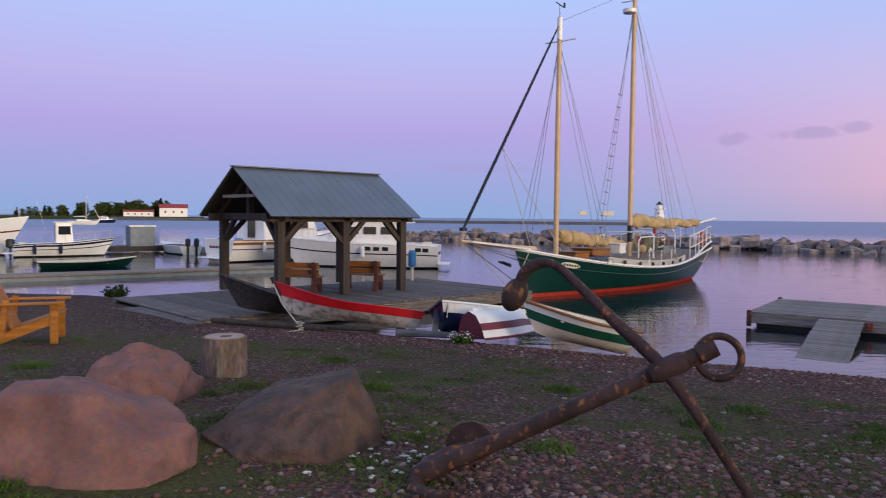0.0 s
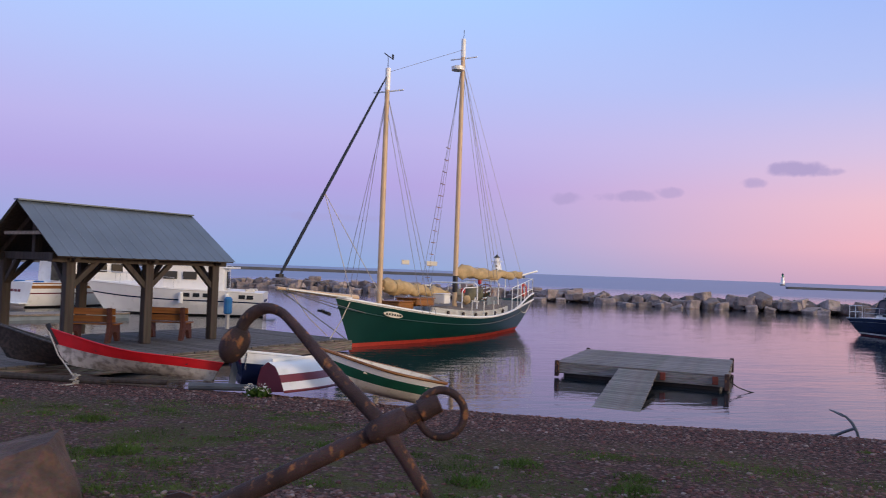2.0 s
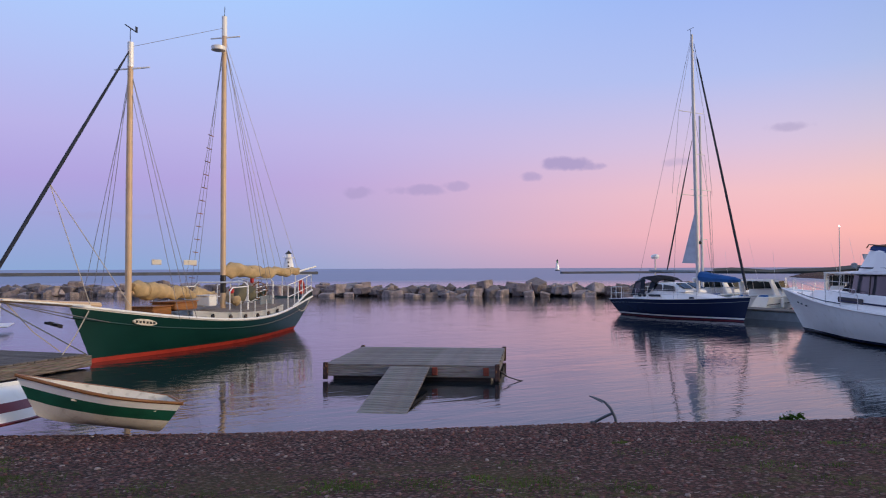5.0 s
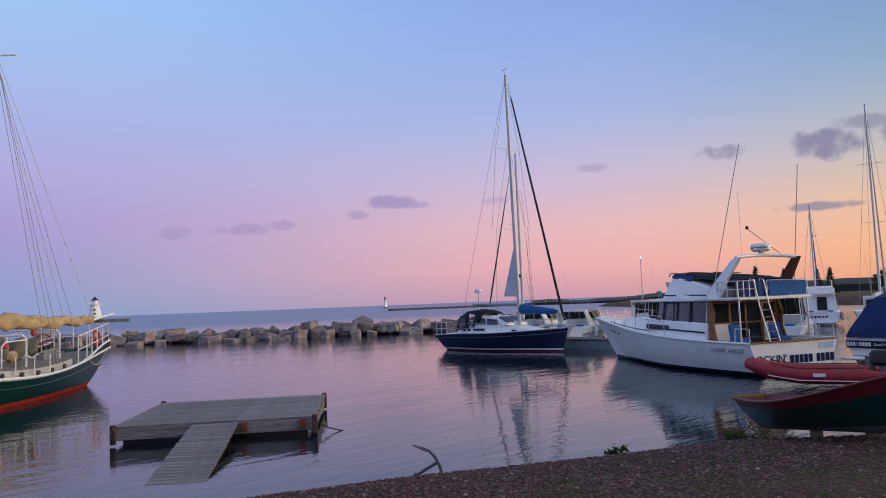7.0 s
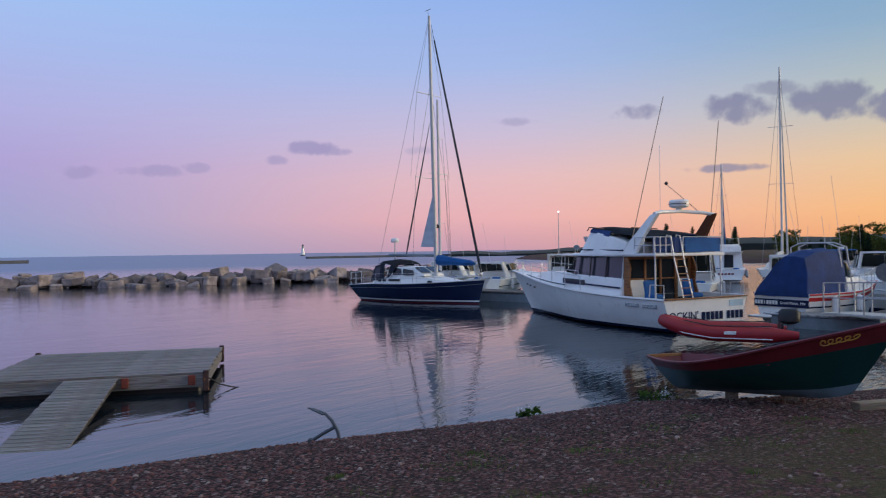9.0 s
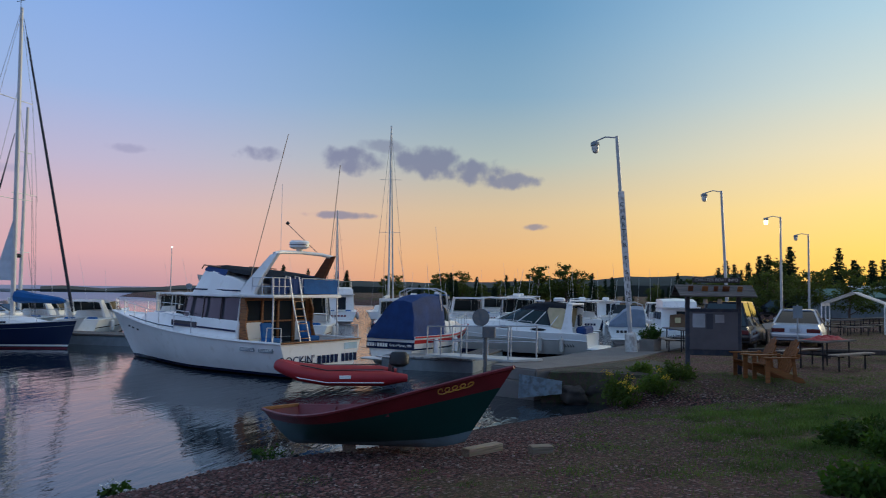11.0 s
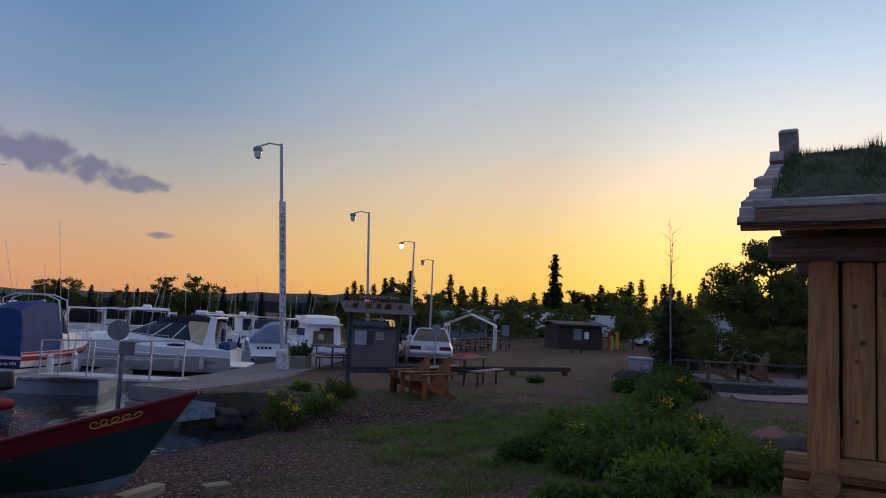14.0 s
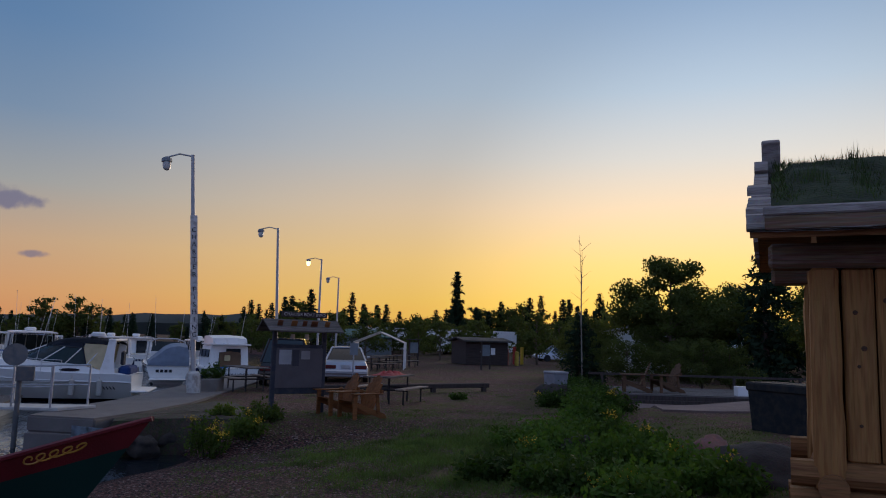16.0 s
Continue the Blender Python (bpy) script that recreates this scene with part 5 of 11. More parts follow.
# ---- the flybridge cruiser ----
def cruiser():
    d = Vector((0.38, 0.925, 0)).normalized()
    m = Matrix.Translation((26.5, 11.55, 0)) @ Matrix.Rotation(math.atan2(d.y, d.x), 4, "Z")
    th = thing("cabin_cruiser", "white flybridge motor cruiser with radar arch and blue canvas", "motorboat", m)
    L = 11.2
    h = Hull(L, 1.88, 1.72, 1.06, 1.05, 0.3, 0.95, 1.6, 0.24, 0.30, bow_pow=2.6, flare=0.85, ns=32, low=0.03)
    part("hull_bottom", h.level_band(None, 0.05, 1), BLACK, th, "dark bottom paint", True)
    part("boot_stripe", h.level_band(0.05, 0.14, 1), NAVY, th, "dark blue waterline stripe", True)
    part("hull_side", h.level_band(0.14, 0, 6, 0, below_sheer=0.0), WHITE, th, "white hull side", True)
    part("transom", h.transom_face(0.0, 0.27), NAVY, th)
    part("transom", h.transom_face(0.27, 1.0), WHITE, th, "white transom")
    part("chine_line", h.level_band(0.72, 0.745, 1, 0.012), WHITE, th, "moulded line along the hull", True)
    part("foredeck", h.deck(0.99, 0.2, 1.0, 0.02), WHITE, th)
    part("cockpit_floor", h.deck(0.55, 0.0, 0.21, 0.05, 0.0), CREAM, th)
    for s in (1, -1):
        part("gunwale", h.rail(0.04, 1.0, side=s), WHITE, th, smooth=True)
        railing(th, [h.point(t, 1.0, s, 0.07) for t in (0.42, 0.52, 0.62, 0.72, 0.82, 0.91, 0.985)], 0.52, 0.013, mid=False)
        for t in (0.88, 0.845, 0.80):
            bm = bmesh.new()
            beam(bm, h.point(t, 0.80, s, -0.012), h.point(t + 0.014, 0.80, s, -0.012), 0.03, 0.06, bevel=0.008)
            part("port_light", bm, GLASS, th)
        for t in (0.035, 0.115):
            bm = bmesh.new()
            beam(bm, h.point(t, 0.83, s, -0.008), h.point(t + 0.062, 0.83, s, -0.008), 0.025, 0.12)
            vn = part("vent", bm, GREYBOX, th, "grey louvred vent")
            for k in range(4):
                bm = bmesh.new()
                beam(bm, h.point(t + 0.004, 0.79 + 0.027 * k, s, -0.024), h.point(t + 0.058, 0.79 + 0.027 * k, s, -0.024), 0.012, 0.012)
                part("louvre", bm, WHITE, vn)

    def shell(name, secs, mm, label="", bevel=0.03):
        bm = bmesh.new()
        rows = [[(x, w0, z0), (x + dx, w1, z1), (x + dx, -w1, z1), (x, -w0, z0)] for x, dx, w0, z0, w1, z1 in secs]
        quad_rings(bm, rows, True, True)
        if bevel:
            bmesh.ops.bevel(bm, geom=bm.edges[:], offset=bevel, segments=2, affect="EDGES", clamp_overlap=True)
        return part(name, bm, mm, th, label, True)
    shell("cabin_side", [(2.1, 0, 1.66, 0.9, 1.52, 1.64), (4.2, 0, 1.66, 1.1, 1.50, 1.72), (5.8, 0, 1.50, 1.2, 1.28, 1.80), (8.2, 0, 0.80, 1.4, 0.55, 1.74), (8.9, 0, 0.35, 1.45, 0.25, 1.56)], WHITE, "white raised cabin side")
    sl = shell("saloon", [(2.15, 0, 1.46, 1.6, 1.40, 2.40), (4.9, -0.1, 1.42, 1.6, 1.32, 2.40), (5.7, -0.72, 1.16, 1.7, 1.02, 2.40), (6.25, -1.05, 0.6, 1.7, 0.5, 2.40)], SALOON_GLASS, "dark tinted saloon windows", 0.0)
    for x, z0 in ((2.2, 1.62), (3.05, 1.64), (3.9, 1.68), (4.85, 1.74)):
        for s in (1, -1):
            bm = bmesh.new()
            beam(bm, (x, s * 1.475, z0), (x - 0.03, s * 1.405, 2.42), 0.05, 0.035)
            part("window_post", bm, BLACK if x > 2.5 else WHITE, sl, "dark window divider" if x > 2.5 else "white window post")
    for s in (1, -1):
        bm = bmesh.new()
        beam(bm, (5.7, s * 1.17, 1.72), (4.98, s * 1.03, 2.42), 0.05, 0.06)
        part("window_post", bm, BLACK, sl, "dark window divider")
    shell("roof", [(0.60, 0, 1.52, 2.38, 1.54, 2.47), (2.4, 0, 1.58, 2.38, 1.60, 2.48), (4.7, 0, 1.52, 2.40, 1.46, 2.50), (5.5, 0, 1.12, 2.42, 0.95, 2.50)], WHITE, "white cabin roof")
    shell("flybridge", [(2.0, 0, 1.50, 2.47, 1.44, 2.84), (2.7, 0, 1.50, 2.47, 1.40, 3.02), (3.7, 0, 1.46, 2.47, 1.26, 3.20), (4.75, -0.35, 1.24, 2.48, 0.98, 3.30), (5.25, -0.75, 0.8, 2.48, 0.6, 3.26)], WHITE, "white flybridge coaming")
    for s in (1, -1):
        bm = bmesh.new()
        beam(bm, (2.1, s * 1.51, 2.58), (4.6, s * 1.33, 2.62), 0.03, 0.045)
        part("blue_trim", bm, NAVY, th, "thin blue flybridge line")
        bm = bmesh.new()
        pts = [h.point(t, 1.0, s, 0.05) + Vector((0, 0, z)) for t, z in ((0.86, 0.07), (0.75, 0.08), (0.62, 0.1), (0.52, 0.13))]
        tube(bm, pts, 0.022, 5)
        part("cabin_stripe", bm, NAVY, th, "blue stripe along the foredeck")
        bm = bmesh.new()
        beam(bm, (2.15, s * 1.625, 1.34), (5.3, s * 1.57, 1.46), 0.03, 0.055)
        part("cabin_stripe", bm, NAVY, th, "blue stripe along the cabin side")
        bm = bmesh.new()
        beam(bm, (4.05, s * 1.59, 1.46), (5.4, s * 1.52, 1.50), 0.05, 0.19, bevel=0.015)
        part("cabin_window", bm, SALOON_GLASS, th, "dark sliding cabin window")
        bm = bmesh.new()
        tube(bm, [(5.45, s * 1.48, 1.72), (5.3, s * 1.47, 1.9), (4.5, s * 1.52, 1.86), (4.42, s * 1.55, 1.66)], 0.014, 5)
        part("grab_rail", bm, STEEL, th)
    # canvas over the bridge, stretched from the arch to the screen
    bm = bmesh.new()
    rows = [[(x, w, z - 0.10), (x, w * 0.85, z), (x, 0, z + 0.05), (x, -w * 0.85, z), (x, -w, z - 0.10)] for x, w, z in ((1.15, 1.25, 3.03), (1.9, 1.28, 3.16), (2.8, 1.25, 3.26), (3.7, 1.15, 3.34), (4.5, 0.95, 3.40))]
    quad_rings(bm, rows, False, False)
    bmesh.ops.solidify(bm, geom=bm.faces[:], thickness=0.03)
    part("bridge_cover", bm, CANVAS_DARK, th, "dark canvas stretched over the flybridge", True)
    for s in (1, -1):
        bm = bmesh.new()
        tube(bm, [(4.62, s * 0.98, 3.30), (4.5, s * 0.98, 3.42), (3.4, s * 1.22, 3.34)], 0.02, 6)
        part("screen_rail", bm, TEAK, th)
        bm = bmesh.new()
        prism(bm, [(3.0, s * 1.36, 3.05), (4.3, s * 1.13, 3.24), (4.2, s * 1.05, 3.36), (3.0, s * 1.24, 3.24)], (0, -s * 0.02, 0))
        part("side_screen", bm, TARP_BLUE, th, "rolled blue side curtain")
    bm = bmesh.new()
    lathe(bm, [(0.03, -0.1), (0.09, -0.06), (0.11, 0.06), (0.03, 0.1)], 10, (5.3, 0.95, 2.70))
    part("spotlight", bm, GREYBOX, th, "small grey spotlight")
    bm = bmesh.new()
    lathe(bm, [(0.04, -0.1), (0.10, 0.1)], 10, (5.0, 0.75, 3.0))
    part("horn", bm, STEEL, th)
    # radar arch
    for s in (1, -1):
        bm = bmesh.new()
        prism(bm, [(1.55, s * 1.50, 2.44), (2.30, s * 1.50, 2.44), (1.95, s * 1.46, 2.80), (1.05, s * 1.30, 3.70), (0.68, s * 1.30, 3.76), (1.25, s * 1.42, 3.05)], (0, -s * 0.13, 0))
        bmesh.ops.bevel(bm, geom=bm.edges[:], offset=0.02, segments=1, affect="EDGES")
        # far leg's shade is put into its material: brown in place of white
        part("arch_leg", bm, WHITE if s == 1 else BROWN_WOOD, th, "sloping white radar arch leg" if s == 1 else "radar arch leg coloured dark for its shade")
    bm = bmesh.new()
    tube(bm, [(0.85, 1.30, 3.72), (0.98, 0.9, 3.79), (1.02, 0, 3.82), (0.98, -0.9, 3.79), (0.85, -1.30, 3.72)], [0.06, 0.06, 0.055, 0.06, 0.06], 10)
    part("arch_top", bm, WHITE, th, "curved white arch top", True)
    bm = bmesh.new()
    lathe(bm, [(0.22, 0), (0.31, 0.05), (0.32, 0.20), (0.27, 0.26)], 18, (1.1, 0.0, 3.94))
    part("radar_dome", bm, WHITE, th, "white radar dome", True)
    bm = bmesh.new()
    lathe(bm, [(0.33, 0.115), (0.33, 0.135)], 18, (1.1, 0.0, 3.94))
    part("dome_line", bm, NAVY, th)
    bm = bmesh.new()
    tube(bm, [(1.1, 0, 3.80), (1.1, 0, 3.97)], 0.1, 8)
    part("radar_foot", bm, WHITE, th)
    for base, top in (((1.9, 1.42, 2.5), (0.95, 0.75, 7.5)), ((1.35, -1.55, 2.5), (1.0, -1.75, 6.9))):
        wire(th, base, top, 0.014, SPAR, "outrigger_pole")
    wire(th, (0.95, -0.75, 3.8), (1.55, 0.1, 4.75), 0.012, WIRE, "aerial")
    wire(th, (0.95, 0.95, 3.8), (0.95, 0.95, 5.9), 0.007, WHITE, "aerial")
    bm = bmesh.new()
    lathe(bm, [(0.02, 0), (0.07, 0.05), (0.02, 0.12)], 8, (1.55, 0.1, 4.72))
    part("aerial_lamp", bm, BLACK, th)
    # rails and canvas at the after end of the bridge
    for y0, y1 in ((1.45, 0.75), (0.25, -1.45)):
        railing(th, [(0.70, y0 + (y1 - y0) * k / 3, 2.47) for k in range(4)], 0.52, 0.016)
    for s in (1, -1):
        railing(th, [(x, s * 1.47, 2.47) for x in (0.72, 1.15, 1.6)], 0.52, 0.016)
    bm = bmesh.new()
    box(bm, (0.67, -0.58, 2.73), (0.03, 1.55, 0.46), None, 0.008)
    part("rail_canvas", bm, CANVAS_BLUE, th, "bright blue canvas laced to the rail")
    for y, w in ((1.1, 0.55), (0.42, 0.3)):
        bm = bmesh.new()
        box(bm, (0.76, y, 2.74), (0.02, w, 0.48), None, 0.006)
        part("rail_canvas", bm, TARP_BLUE, th, "dark blue folded canvas")
    bm = bmesh.new()
    box(bm, (1.6, -0.3, 2.80), (0.7, 1.6, 0.6), None, 0.12)
    part("bridge_seat", bm, TARP_BLUE, th, "covered helm seat")
    # ladder
    for y in (0.86, 0.46):
        bm = bmesh.new()
        tube(bm, [(0.22, y - 0.15, 0.95), (0.45, y, 2.2), (0.62, y, 3.02), (0.78, y, 3.06), (0.85, y, 2.5)], 0.02, 6)
        part("ladder_rail", bm, STEEL, th, smooth=True)
    for i in range(6):
        k = i / 6
        bm = bmesh.new()
        beam(bm, (0.27 + 0.25 * k, 0.72 + 0.12 * k, 1.15 + 1.35 * k), (0.27 + 0.25 * k, 0.32 + 0.12 * k, 1.15 + 1.35 * k), 0.07, 0.025)
        part("ladder_tread", bm, TEAK, th)
    # wood-framed saloon doors under the overhang
    bm = bmesh.new()
    box(bm, (2.06, 0, 1.66), (0.05, 2.84, 1.50))
    bk = part("saloon_bulkhead", bm, GLASS, th, "dark glazed saloon bulkhead")
    for y, w in ((1.38, 0.12), (0.66, 0.09), (-0.02, 0.08), (-0.72, 0.12), (-1.36, 0.16)):
        bm = bmesh.new()
        box(bm, (2.02, y, 1.66), (0.07, w, 1.52), None, 0.008)
        part("door_post", bm, TEAK_DARK, bk, "varnished wooden door post")
    for z, w in ((2.33, 0.12), (1.62, 0.05)):
        bm = bmesh.new()
        box(bm, (2.03, 0, z), (0.06, 2.8, w), None, 0.006)
        part("door_rail", bm, TEAK_DARK, bk)
    bm = bmesh.new()
    box(bm, (2.02, 1.0, 1.28), (0.05, 0.72, 0.62))
    part("lower_panel", bm, WHITE, bk, "white lower panel")
    bm = bmesh.new()
    box(bm, (2.02, -1.02, 1.28), (0.05, 0.6, 0.62))
    part("lower_panel", bm, WHITE, bk, "white lower panel")
    for s in (1, -1):
        bm = bmesh.new()
        prism(bm, [(2.12, s * 1.46, 2.36), (2.12, s * 1.5, 1.05), (1.72, s * 1.5, 1.05), (1.86, s * 1.48, 1.5), (1.80, s * 1.47, 2.0), (1.95, s * 1.46, 2.36)], (0, -s * 0.05, 0))
        part("cabin_wing", bm, TEAK_DARK, th, "carved varnished wooden wing panel")
        bm = bmesh.new()
        tube(bm, [(0.72, s * 1.42, 1.05), (0.72, s * 1.42, 2.4)], 0.025, 6)
        part("roof_post", bm, STEEL, th)
    for y in (1.05, -0.62):
        ch = Matrix.Translation((1.15, y, 0.85))
        bm = bmesh.new()
        box(bm, ch @ Vector((0, 0, 0.22)), (0.48, 0.5, 0.16), None, 0.05)
        box(bm, ch @ Vector((0.22, 0, 0.50)), (0.10, 0.48, 0.50), Matrix.Rotation(0.18, 3, "Y"), 0.04)
        st = part("deck_chair", bm, CANVAS_BLUE, th, "blue padded deck chair")
        bm = bmesh.new()
        tube(bm, [ch @ Vector((0, 0, -0.2)), ch @ Vector((0, 0, 0.2))], 0.04, 8)
        part("pedestal", bm, STEEL, st)
    bm = bmesh.new()
    beam(bm, (0.0, 1.76, 1.065), (0.0, -1.76, 1.065), 0.16, 0.04, bevel=0.012)
    part("transom_cap", bm, TEAK_DARK, th, "varnished transom cap")
    bm = bmesh.new()
    box(bm, (-0.006, -1.3, 0.86), (0.012, 0.62, 0.2), None, 0.004)
    part("transom_patch", bm, mat("pale_blue_patch", (0.34, 0.50, 0.62), 0.5), th, "pale blue painted patch")
    for s in (1, -1):
        bm = bmesh.new()
        tube(bm, [(0.05, s * 1.72, 1.08), (0.05, s * 1.72, 1.5), (0.6, s * 1.75, 1.5), (0.65, s * 1.75, 1.08)], 0.016, 6)
        part("stern_rail", bm, STEEL, th)
    lettering("ROCKIN'", 0.36, th, Matrix.Translation((-0.012, 1.08, 0.52)) @ Euler((radians(90), 0, radians(-90))).to_matrix().to_4x4(), NAVY, "blue boat lettering")
    y = 0.24
    for wd in (0.17, 0.17, 0.15, 0.16, 0.17, 0.0, 0.15, 0.16, 0.17, 0.17):
        if wd:
            bm = bmesh.new()
            box(bm, (-0.012, y - wd / 2, 0.50), (0.02, wd * 0.82, 0.25))
            part("letter_bar", bm, NAVY, th, "blue bar of the boat's lettering")
        y -= wd + 0.03 if wd else 0.13


TEAK_DARK = wood("weathered_varnished_teak", (0.30, 0.13, 0.045), 0.5, c2=(0.12, 0.05, 0.025))
cruiser()


def open_boat(name, label, m, L, half, bow, mid, stern, bands, inside, gun, depth=0.15, transom=0.55, rake=0.5, thwarts=3, full=0.5, double=False, cat="rowing boat", flare=0.85, low=0.5, stern_rake=0.15, rail_r=0.025):
    """A small open boat: outer bands, inner skin, gunwales and thwarts."""
    th = thing(name, label, cat, m)
    h = Hull(L, half, bow, mid, stern, depth, 0.04 if double else transom, rake, full, 0.45, stern_rake=stern_rake, flare=flare, low=low, ns=22)
    for nm, v0, v1, mm, lb in bands:
        part(nm, h.band(v0, v1, 3), mm, th, lb, True)
        if not double:
            part("transom", h.transom_face(v0, v1), mm, th)
    bm = bmesh.new()
    for side in (1, -1):
        rows = [[h.point(i / 22, v, side, 0.025) + Vector((0, 0, 0.02)) for v in (0.0, 0.25, 0.5, 0.75, 0.985)] for i in range(23)]
        quad_rings(bm, rows, False, False)
    part("inner_skin", bm, inside, th, smooth=True)
    if not double:
        o = part("transom_inside", h.transom_face(0.05, 1.0, inset=0.03), inside, th)
        o.location.x = 0.03
    for side in (1, -1):
        part("gunwale", h.rail(rail_r, 1.0, side=side), gun, th, smooth=True)
    if not double:
        bm = bmesh.new()
        beam(bm, h.point(0, 1, 1), h.point(0, 1, -1), 0.05, 0.05)
        part("transom_cap", bm, gun, th)
    for i in range(thwarts):
        t = 0.2 + 0.52 * i / max(1, thwarts - 1)
        a, b = h.point(t, 0.72, 1, 0.03), h.point(t, 0.72, -1, 0.03)
        bm = bmesh.new()
        beam(bm, a, b, 0.22, 0.03)
        part("thwart", bm, inside, th)
    return th, h


DORY_RED = mat("deep_red_paint", (0.125, 0.010, 0.014), 0.45, var=0.2)
# green dory with a red sheer, drawn up on the shore
sv, bv = Vector((16.9, 8.7, 0)), Vector((13.95, 4.36, 0))
dd = (bv - sv).normalized()
dory_m = Matrix.Translation(sv + dd * 0.48 + Vector((0, 0, 0.19))) @ Matrix.Rotation(math.atan2(dd.y, dd.x), 4, "Z") @ Matrix.Rotation(radians(-7.8), 4, "Y")
dory, dh_ = open_boat("dory", "dark green dory with deep red sheer strake at the shore", dory_m, 4.92, 0.84, 0.90, 0.42, 0.50, [("hull_bottom", 0, 0.16, mat("grey_boot_paint", (0.12, 0.16, 0.17), 0.6), "grey-green bottom"), ("hull_side", 0.16, 0.74, GREEN, "dark green planks"), ("sheer_strake", 0.74, 1.0, DORY_RED, "deep red sheer strake")], DORY_RED, DORY_RED, 0.10, 0.42, 0.95, 3, 0.55, low=0.36, stern_rake=0.42)
bm = bmesh.new()
beam(bm, dh_.point(0, 1.0, 1), dh_.point(0, 1.0, -1), 0.10, 0.07, bevel=0.015)
part("stern_cap", bm, TEAK, dory, "worn wooden stern cap")
for i in range(7):
    t = 0.14 + 0.1 * i
    for side in (1, -1):
        bm = bmesh.new()
        tube(bm, [dh_.point(t, v, side, 0.04) + Vector((0, 0, 0.02)) for v in (0.1, 0.5, 0.95)], 0.018, 5)
        part("rib", bm, DORY_RED, dory)
for side in (1, -1):
    bm = bmesh.new()
    tube(bm, [dh_.point(0.880 + 0.065 * u + 0.008 * math.cos(9 * math.pi * u), 0.895 + 0.045 * math.sin(9 * math.pi * u) * (1 - 0.3 * u), side, -0.008) for u in [i / 64 for i in range(65)]], 0.009, 5)
    part("scroll", bm, mat("gold_paint", (0.48, 0.24, 0.04), 0.5) if "gold_paint" not in bpy.data.materials else bpy.data.materials["gold_paint"], dory, "gold painted scrollwork")


# ---- lamp posts on the quay ----
LAMP_LIT = emit("lit_lamp_glass", (1.0, 0.58, 0.16), 9.0)
FOOTING = mat("white_painted_footing", (0.60, 0.58, 0.54), 0.85, var=0.15, c2=(0.38, 0.35, 0.31))
LAMP_OFF = mat("lamp_glass_unlit", (0.55, 0.53, 0.48), 0.3)


def lamp_post(at, h, lit=False, sign=False, arm=(0.7, 0.0), lean=(0.0, 0.0)):
    th = thing("street_lamp", "grey steel quay lamp post with a caged lantern, %s" % ("lit amber" if lit else "unlit"), "lamp post", Matrix.Translation(at) @ Matrix.Rotation(lean[0], 4, "Y") @ Matrix.Rotation(-lean[1], 4, "X"), group="lamps along the quay")
    bm = bmesh.new()
    lathe(bm, [(0.075, 0), (0.07, h * 0.5), (0.055, h)], 10)
    part("pole", bm, POLE_GREY, th, smooth=True)
    bm = bmesh.new()
    lathe(bm, [(0.20, -0.1), (0.19, 0.62), (0.14, 0.68)], 14)
    part("footing", bm, FOOTING, th, "white-painted concrete footing", True)
    a = Vector((arm[0], arm[1], 0))
    bm = bmesh.new()
    tube(bm, [(0, 0, h - 0.05), a * 0.5 + Vector((0, 0, h + 0.06)), a + Vector((0, 0, h - 0.02))], 0.025, 6)
    part("arm", bm, POLE_GREY, th)
    bm = bmesh.new()
    lathe(bm, [(0.05, 0.16), (0.15, 0.10), (0.16, 0.0), (0.13, 0.0)], 10, tuple(a + Vector((0, 0, h - 0.16))))
    head = part("lamp_head", bm, GREYBOX, th)
    bm = bmesh.new()
    lathe(bm, [(0.12, 0.0), (0.13, -0.12), (0.09, -0.24), (0.03, -0.27)], 10, tuple(a + Vector((0, 0, h - 0.16))))
    part("lens", bm, LAMP_LIT if lit else LAMP_OFF, head, "glowing amber lens" if lit else "clear unlit lens", True)
    if sign:
        q = Matrix.Rotation(math.atan2(-0.93, -0.37) , 4, "Z")
        bm = bmesh.new()
        box(bm, (0, 0, 3.475), (0.05, 0.2, 3.75))
        for v in bm.verts:
            v.co = Matrix.Rotation(radians(6), 4, "Z") @ (v.co + Vector((-0.11, 0, 0)))
        sg = part("sign_board", bm, mat("white_sign_paint", (0.62, 0.60, 0.57), 0.6, c2=(0.4, 0.37, 0.33)), th, "tall narrow white sign board with black letters")
        words = "CHARTER FISHING"
        for i, ch in enumerate(words):
            if ch != " ":
                lettering(ch, 0.20, sg, Matrix.Rotation(radians(6), 4, "Z") @ Matrix.Translation((-0.14, 0, 4.90 - i * 0.225)) @ Euler((radians(90), 0, radians(-90))).to_matrix().to_4x4(), BLACK)
    return th


lamp_post((29.69, 2.1, 0.7), 7.25, sign=True, arm=(0.42, 0.72), lean=(0.03, 0.065))
lamp_post((41.3, -2.95, 0.7), 6.9, arm=(0.42, 0.72), lean=(0.03, 0.035))
lamp_post((50.94, -7.6, 0.7), 6.57, lit=True, arm=(0.42, 0.72))
lamp_post((60.49, -11.72, 0.7), 6.27, arm=(0.42, 0.72))
glowlamp = bpy.data.lights.new("lamp_glow", "POINT")
glowlamp.energy, glowlamp.color, glowlamp.shadow_soft_size = 60.0, (1.0, 0.6, 0.25), 0.12
lg = new("lamp_glow", glowlamp)
lg.location = (51.36, -6.88, 6.72)


# ---- quay ----
SOIL = mat("dark_soil", (0.060, 0.042, 0.031), 0.97, var=0.45, scale=3.0, bump=1.0, fine=26, c2=(0.045, 0.052, 0.020))


